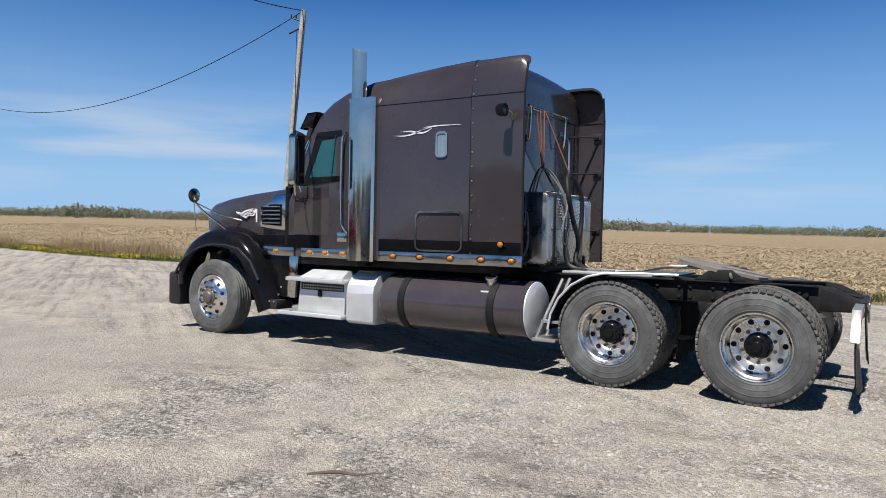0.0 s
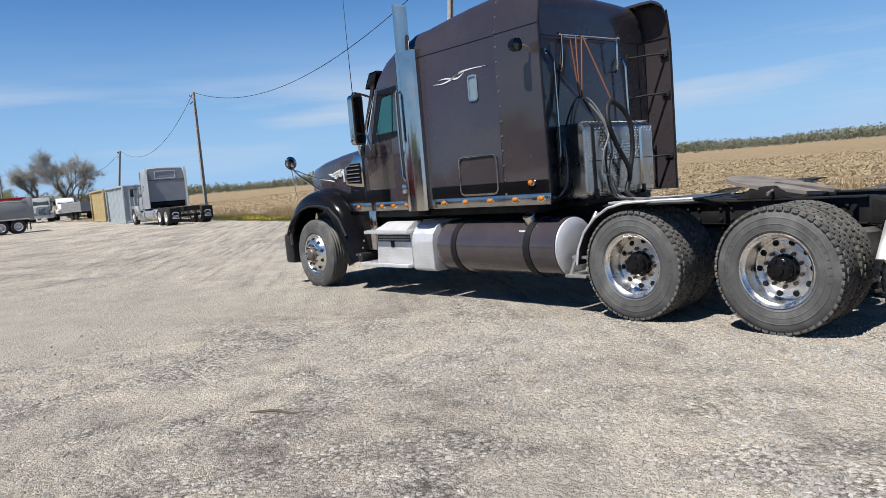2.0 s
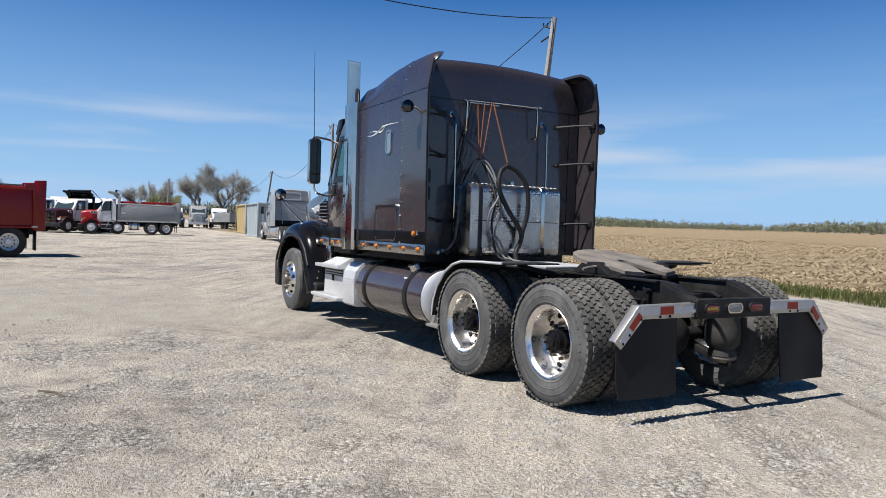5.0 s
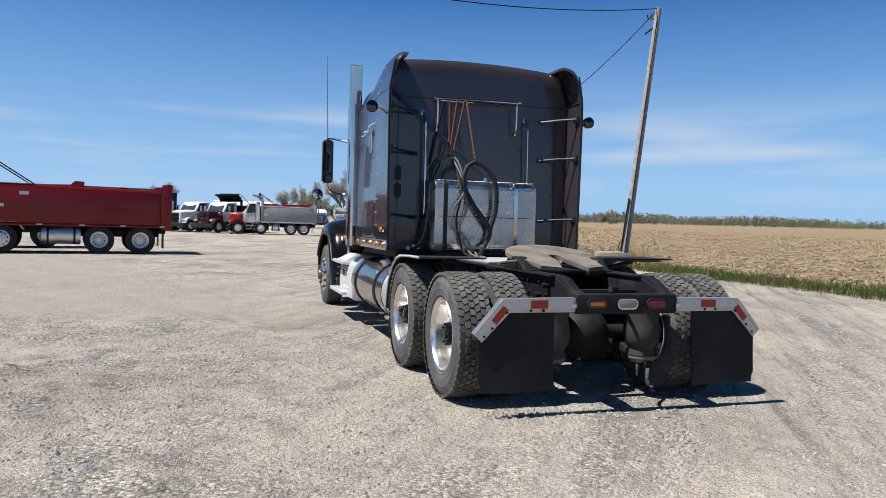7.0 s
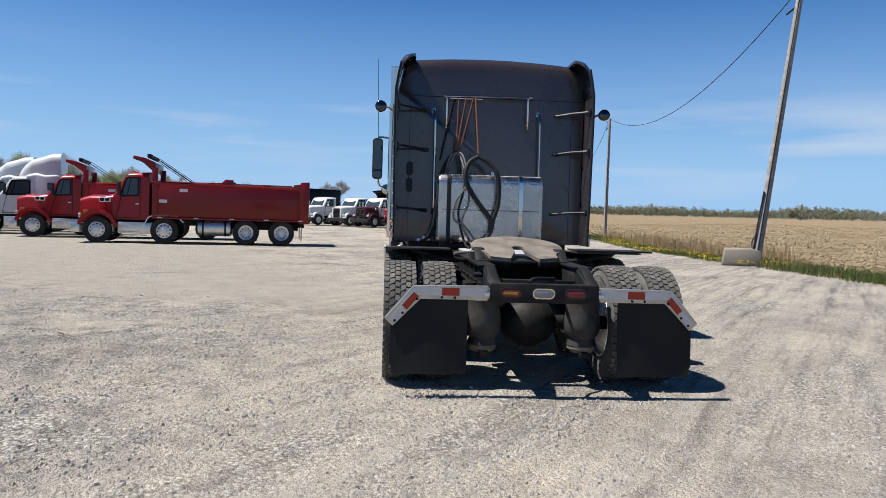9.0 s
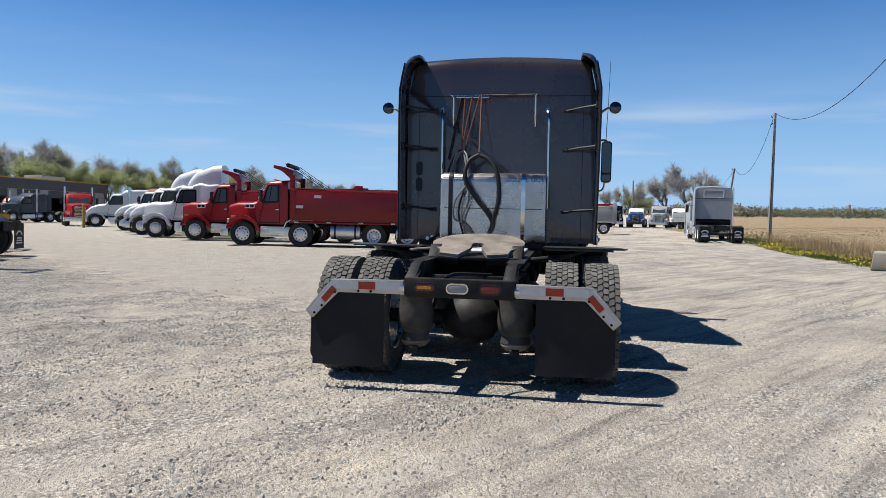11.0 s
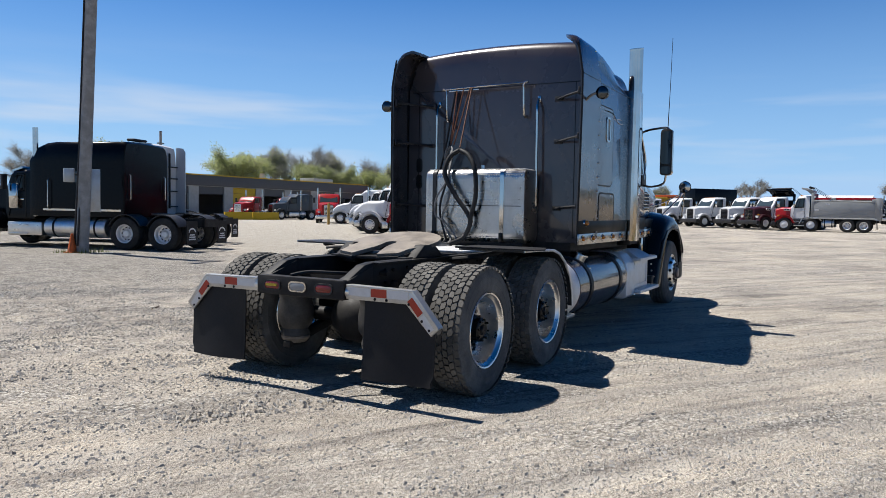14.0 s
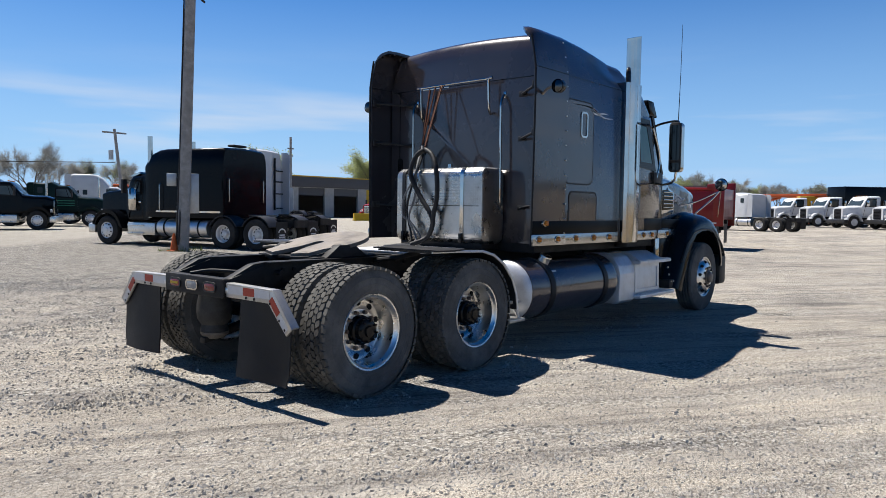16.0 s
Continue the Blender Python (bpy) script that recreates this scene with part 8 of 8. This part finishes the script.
for _ in range(2600):
    x, y = rng.uniform(-40, -13), rng.uniform(10.5, 12.4)
    y += 0.12 * max(0, -28 - x)
    if noise.noise((x * 0.35, y * 0.9, 6)) < (-0.05 if x < -17 else 0.3):
        continue
    z, r_ = ground_z(x, y) + rng.uniform(0.08, 0.2), rng.uniform(0.018, 0.03)
    i = len(V)
    V += [(x + r_ * math.cos(k * 1.0472), y + r_ * math.sin(k * 1.0472), z) for k in range(6)] + [(x, y, z + 0.012)]
    F += [(i + k, i + (k + 1) % 6, i + 6) for k in range(6)]
stuff("dandelions", V, F, DANDELION, "bright yellow dandelions in the grass verge", "flowers")
V, F = blades(260, (-9.1, -7.5), (-16.7, -15.4), 0.03, 0.2, 0.008, 11, lambda x, y, r: math.hypot(x + 8.3, y + 16.0) < 0.75)
stuff("pole_weeds", V, F, GRASS, "weeds round the foot of the pole", "weeds")
# stubble and leaf litter of the field
n_ = 260000
sy_ = 13.0 + 80 * rng.uniform(size=n_) ** 1.8
sx_ = -70 - sy_ * 1.1 + rng.uniform(size=n_) * (92 + sy_ * 2.0)
ok = vnoise(sx_ * 0.5, sy_ * 1.1, 14) * 0.6 + vnoise(sx_ * 1.7, sy_ * 2.2, 15) * 0.4 > rng.uniform(-0.9, 0.25, n_)
sx_, sy_ = sx_[ok], sy_[ok]
n_ = len(sx_)
gz = 0.1125 * np.log1p(np.exp(np.clip((-0.78 * sx_ + 0.62 * sy_ - 30.0) / 9.0, -50, 50))) + 0.09 * vnoise(sx_ * 1.1, sy_ * 0.35, 5) * np.clip((sy_ - 12.5) / 3, 0, 1) + 0.005
an = rng.uniform(0, 6.283, n_)
ca, sa = np.cos(an), np.sin(an)
L_, w_, h_ = rng.uniform(0.02, 0.075, n_) * (1 + sy_ / 60), rng.uniform(0.005, 0.014, n_) * (1 + sy_ / 30), rng.uniform(0.0, 0.06, n_) * (1 + sy_ / 60)
V = np.stack([np.stack([sx_ - ca * L_ - sa * w_, sy_ - sa * L_ + ca * w_, gz], 1), np.stack([sx_ - ca * L_ + sa * w_, sy_ - sa * L_ - ca * w_, gz + 0.012], 1),
              np.stack([sx_ + ca * L_ + sa * w_, sy_ + sa * L_ - ca * w_, gz + h_ + 0.012], 1), np.stack([sx_ + ca * L_ - sa * w_, sy_ + sa * L_ + ca * w_, gz + h_], 1)], 1).reshape(-1, 3).tolist()
F = np.arange(n_ * 4).reshape(-1, 4).tolist()
stuff("corn_stubble", V, F, STUBBLE, "pale corn stubble and leaf litter on the bare field", "stubble")

# ---- loose stones of the yard ----
STONE = mat("loose_gravel", (0.375, 0.36, 0.335), 0.9, 0, 0.2, 3, 90, tint=(0.45, 0.41, 0.345), tint_amt=0.7, tint_scale=1.0, piece=0.32)
def stones(x, y, seed, rmin, rmax):
    """Flat-bottomed pebbles at the given places, thinned out where the ground is packed."""
    r = np.random.default_rng(seed)
    u, v = -0.83 * x + 0.558 * y, 0.558 * x + 0.83 * y          # along and across the wheel tracks
    g = 0.50 + 0.75 * vnoise(u * 0.22, v * 0.95, 11) + 0.55 * vnoise(u * 0.7, v * 2.6, 12)
    keep = (r.uniform(size=len(x)) < np.clip(g, 0.10, 1.0)) & ~((np.abs(y) < 1.25) & (x < 0.7) & (np.abs(x) > 0.0) & (r.uniform(size=len(x)) < 0.4))
    x, y = x[keep], y[keep]
    n = len(x)
    shape = np.array([(1, 0, 0), (0.1, 0.95, 0), (-0.95, 0.15, 0), (-0.1, -0.95, 0), (0.45, 0.35, 0.85), (-0.45, -0.2, 0.8)])
    s = rmin * (rmax / rmin) ** (r.uniform(size=n) ** 1.6)
    sc = np.stack([s * r.uniform(0.8, 1.5, n), s * r.uniform(0.7, 1.1, n), s * r.uniform(0.8, 1.4, n)], 1)
    P = shape[None] * sc[:, None] * r.uniform(0.75, 1.25, (n, 6, 1))
    a = r.uniform(0, 6.283, n); c, sn = np.cos(a)[:, None], np.sin(a)[:, None]
    z = relief(x, y) - s * 0.15
    V = np.stack([x[:, None] + P[..., 0] * c - P[..., 1] * sn, y[:, None] + P[..., 0] * sn + P[..., 1] * c, z[:, None] + P[..., 2]], 2).reshape(-1, 3)
    F = np.array([(0, 1, 4), (1, 2, 5), (1, 5, 4), (2, 3, 5), (3, 0, 4), (3, 4, 5)])[None] + (np.arange(n) * 6)[:, None, None]
    return V, F.reshape(-1, 3)
rs = np.random.default_rng(7)
a_, d_ = rs.uniform(-2.25, 2.25, 350000), 1.3 + 6.9 * rs.uniform(size=350000) ** 0.75
xs, ys = -1.0 + np.cos(a_) * d_ * 1.15, np.sin(a_) * d_ * 1.12
V, F = stones(xs, ys, 21, 0.0055, 0.0165)
V2, F2 = stones(rs.uniform(-15, 8, 26000), rs.uniform(-10, 10.3, 26000), 22, 0.007, 0.021)
V, F = np.concatenate([V, V2]).tolist(), np.concatenate([F, F2 + len(V)]).tolist()
stuff("gravel_stones", V, F, STONE, "loose grey and beige gravel stones over the yard", "gravel")

# ---- trees ----
BARK = mat("tree_bark", (0.16, 0.14, 0.12), 0.9, 0, 0.2, 3, 40, bump=0.01, bump_scale=12)
TWIG = mat("budding_twigs", (0.35, 0.345, 0.325), 0.9, 0, 0.2, 0.5, 10, tint=(0.37, 0.37, 0.27), tint_amt=0.4, tint_scale=0.3, piece=0.35)
LEAF = mat("spring_leaves", (0.42, 0.47, 0.20), 0.8, 0, 0.2, 0.5, 10, tint=(0.33, 0.38, 0.16), tint_amt=0.5, tint_scale=0.35, piece=0.22)
def leafy(m, amount):
    """Lets part of the light through thin leaves."""
    n, l = m.node_tree.nodes, m.node_tree.links
    b, out = n["Principled BSDF"], n["Material Output"]
    tl, mx = n.new("ShaderNodeBsdfTranslucent"), n.new("ShaderNodeMixShader")
    l.new(b.inputs["Base Color"].links[0].from_socket, tl.inputs["Color"])
    mx.inputs[0].default_value = amount
    l.new(b.outputs[0], mx.inputs[1]); l.new(tl.outputs[0], mx.inputs[2]); l.new(mx.outputs[0], out.inputs["Surface"])
leafy(LEAF, 0.5); leafy(TWIG, 0.3); leafy(GRASS, 0.35)
def tree_meshes(seed, h, spread, leaf_n, twig_n, leaf):
    r = random.Random(seed)
    bm = B()
    tips = []
    def grow(p, d, ln, rad, depth):
        q = p + d * ln
        mid = p + d * ln * 0.5 + Vector((r.uniform(-1, 1), r.uniform(-1, 1), r.uniform(-0.3, 0.5))) * ln * 0.06
        tube(bm, [p, mid, q], [rad, rad * 0.82, rad * 0.62], 7 if depth < 2 else 5 if depth < 3 else 4, 0, False)
        if depth >= 2:
            tips.append((mid, d, ln)); tips.append((q, d, ln))
        if depth == 4:
            return
        for _ in range(r.choice((2, 3, 3)) if depth else r.choice((4, 5))):
            az = r.uniform(0, 6.283); tl = r.uniform(0.35, 0.85) * spread
            side = d.orthogonal().normalized(); side = Matrix.Rotation(az, 3, d) @ side
            nd = (d * math.cos(tl) + side * math.sin(tl) + Vector((0, 0, 0.16))).normalized()
            start = p.lerp(q, r.uniform(0.55, 1.0)) if depth else p.lerp(q, r.uniform(0.6, 1.0))
            grow(start, nd, ln * r.uniform(0.62, 0.85), rad * r.uniform(0.42, 0.6), depth + 1)
    grow(Vector((0, 0, -0.1)), Vector((r.uniform(-0.06, 0.06), r.uniform(-0.06, 0.06), 1)).normalized(), h * 0.30, h * 0.024, 0)
    trunk = mesh_of(bm, "trunk", BARK, 60)
    V, F = [], []
    for _ in range(twig_n):
        p, d, ln = r.choice(tips)
        o = p + Vector((r.gauss(0, 1), r.gauss(0, 1), r.gauss(0, 1))) * h * 0.015
        e_ = (d * 0.6 + Vector((r.gauss(0, 0.6), r.gauss(0, 0.6), r.gauss(0.25, 0.5)))).normalized() * h * r.uniform(0.05, 0.12)
        s = e_.orthogonal().normalized() * h * 0.0016
        i = len(V); V += [(o - s)[:], (o + s)[:], (o + e_)[:]]; F.append((i, i + 1, i + 2))
    nt_ = len(F)
    for _ in range(leaf_n):
        p, d, ln = r.choice(tips)
        o = p + Vector((r.gauss(0, 1), r.gauss(0, 1), r.gauss(0, 1))) * h * 0.032
        a = Vector((r.gauss(0, 1), r.gauss(0, 1), r.gauss(0, 1))).normalized(); s = a.orthogonal().normalized()
        w = h * r.uniform(0.005, 0.011)
        i = len(V); V += [(o - a * w)[:], (o + s * w * 0.7)[:], (o + a * w)[:], (o - s * w * 0.7)[:]]; F.append((i, i + 1, i + 2, i + 3))
    me = bpy.data.meshes.new("crown"); me.from_pydata(V, [], F); me.materials.append(TWIG); me.materials.append(leaf)
    me.polygons.foreach_set("material_index", [0] * nt_ + [1] * (len(F) - nt_))
    return trunk, me
VARIANTS = [tree_meshes(11, 10, 0.9, 300, 5000, TWIG), tree_meshes(12, 10, 0.95, 20000, 2500, LEAF), tree_meshes(13, 10, 0.8, 2500, 4500, LEAF), tree_meshes(14, 10, 1.0, 18000, 2500, LEAF), tree_meshes(15, 10, 0.85, 150, 4200, TWIG)]
def tree(kind, x, y, h, label):
    t = thing("tree", label, "tree", "trees round the yard", pose(x, y, ground_z(x, y), 0, 0, rng.uniform(0, 360)) @ Matrix.Diagonal((h / 10 * rng.uniform(0.9, 1.15), h / 10 * rng.uniform(0.9, 1.15), h / 10, 1)))
    part("trunk", VARIANTS[kind][0], None, t); part("crown", VARIANTS[kind][1], None, t)
BARE, GREEN = "bare spring tree with fine brown twigs", "broad tree in fresh yellow-green spring leaf"
for k, x, y, h in ((0, -106, 19.5, 10.5), (4, -109, 16.5, 10.0), (0, -112, 22.5, 7.5), (4, -124, 9.5, 8.0), (0, -122, 12.5, 8.5), (3, -127, 13.5, 7.0), (0, -135, -12, 8)):
    tree(k, x, y, h, GREEN if k in (1, 3) else BARE)
for k, x, y, h in ((1, -66, -92, 13.3), (3, -92, -96, 15.0), (1, -99, -98, 14.6), (2, -108, -100, 17.2), (0, -115, -98, 16.3), (1, -111, -93, 12.9), (2, -124, -98, 17.2), (3, -121, -92, 12.9), (4, -133, -96, 16.3), (1, -130, -91, 12.5), (2, -143, -93, 15.5), (3, -141, -88, 12.0), (0, -56, -98, 11.2), (2, -46, -100, 10.3), (3, -151, -90, 12.9)):
    tree(k, x, y, h, GREEN if k in (1, 3) else BARE)
for i in range(26):
    f = i / 25
    tree((0, 4, 2, 0, 3, 4)[i % 6], -152 - 8 * math.sin(f * 3) + rng.uniform(-6, 6), -88 + 66 * f + rng.uniform(-2, 2), 14.5 - 9.0 * f + rng.uniform(-1, 1.5), GREEN if i % 6 == 4 else BARE)
for i in range(12):
    tree((0, 2, 4)[i % 3], -46 + i * 5.2 + rng.uniform(-2, 2), -92 + rng.uniform(-8, 8), rng.uniform(7, 10), BARE)
# far woods along the field's end
V, F, mi = [], [], []
line = [(-640, 60), (-600, 240), (-470, 430), (-250, 560), (0, 640), (340, 620)]
for _ in range(5200):
    k = rng.integers(0, len(line) - 1); f = rng.uniform()
    x = line[k][0] + (line[k + 1][0] - line[k][0]) * f + rng.normal(0, 14); y = line[k][1] + (line[k + 1][1] - line[k][1]) * f + rng.normal(0, 14)
    z0 = ground_z(x, y)
    near = 0.75 + 0.45 * noise.noise((x * 0.012, y * 0.012, 2))
    h = rng.uniform(5.0, 12.5) * max(0.5, near); w = h * rng.uniform(0.22, 0.5)
    for _ in range(38):
        a = rng.normal(0, 1, 3); a /= np.linalg.norm(a)
        q = np.array((x, y, z0 + h * 0.55)) + a * np.array((w, w, h * 0.5)) * rng.uniform(0.3, 1.0)
        t_ = rng.normal(0, 1, 3); t_ /= np.linalg.norm(t_); u = np.cross(t_, a); u /= np.linalg.norm(u) + 1e-6
        s_ = h * rng.uniform(0.05, 0.13)
        i = len(V); V += [tuple(q - t_ * s_), tuple(q + u * s_), tuple(q + t_ * s_ * 1.2)]; F.append((i, i + 1, i + 2))
# distance haze is put into the pale base and tint of these woods
WOODS = mat("far_woods", (0.27, 0.29, 0.19), 0.9, 0, 0.2, 0.02, 0.3, tint=(0.34, 0.32, 0.27), tint_amt=0.7, tint_scale=0.012, piece=0.15)
leafy(WOODS, 0.35)
stuff("far_woods", V, F, WOODS, "distant line of bare and greening woods beyond the field", "woods")
bm = B()
for x, y, h in ((-560, 330, 13), (-566, 338, 11), (-640, 235, 12), (-560, 470, 11)):
    lathe(bm, [(2.0, 0), (2.0, h - 2), (1.5, h - 0.6), (0.01, h)], 16, (x, y, ground_z(x, y)), 'z')
whole("farm_silos", bm, GALV, "group of pale farm silos on the horizon", "silo", kind="stuff")
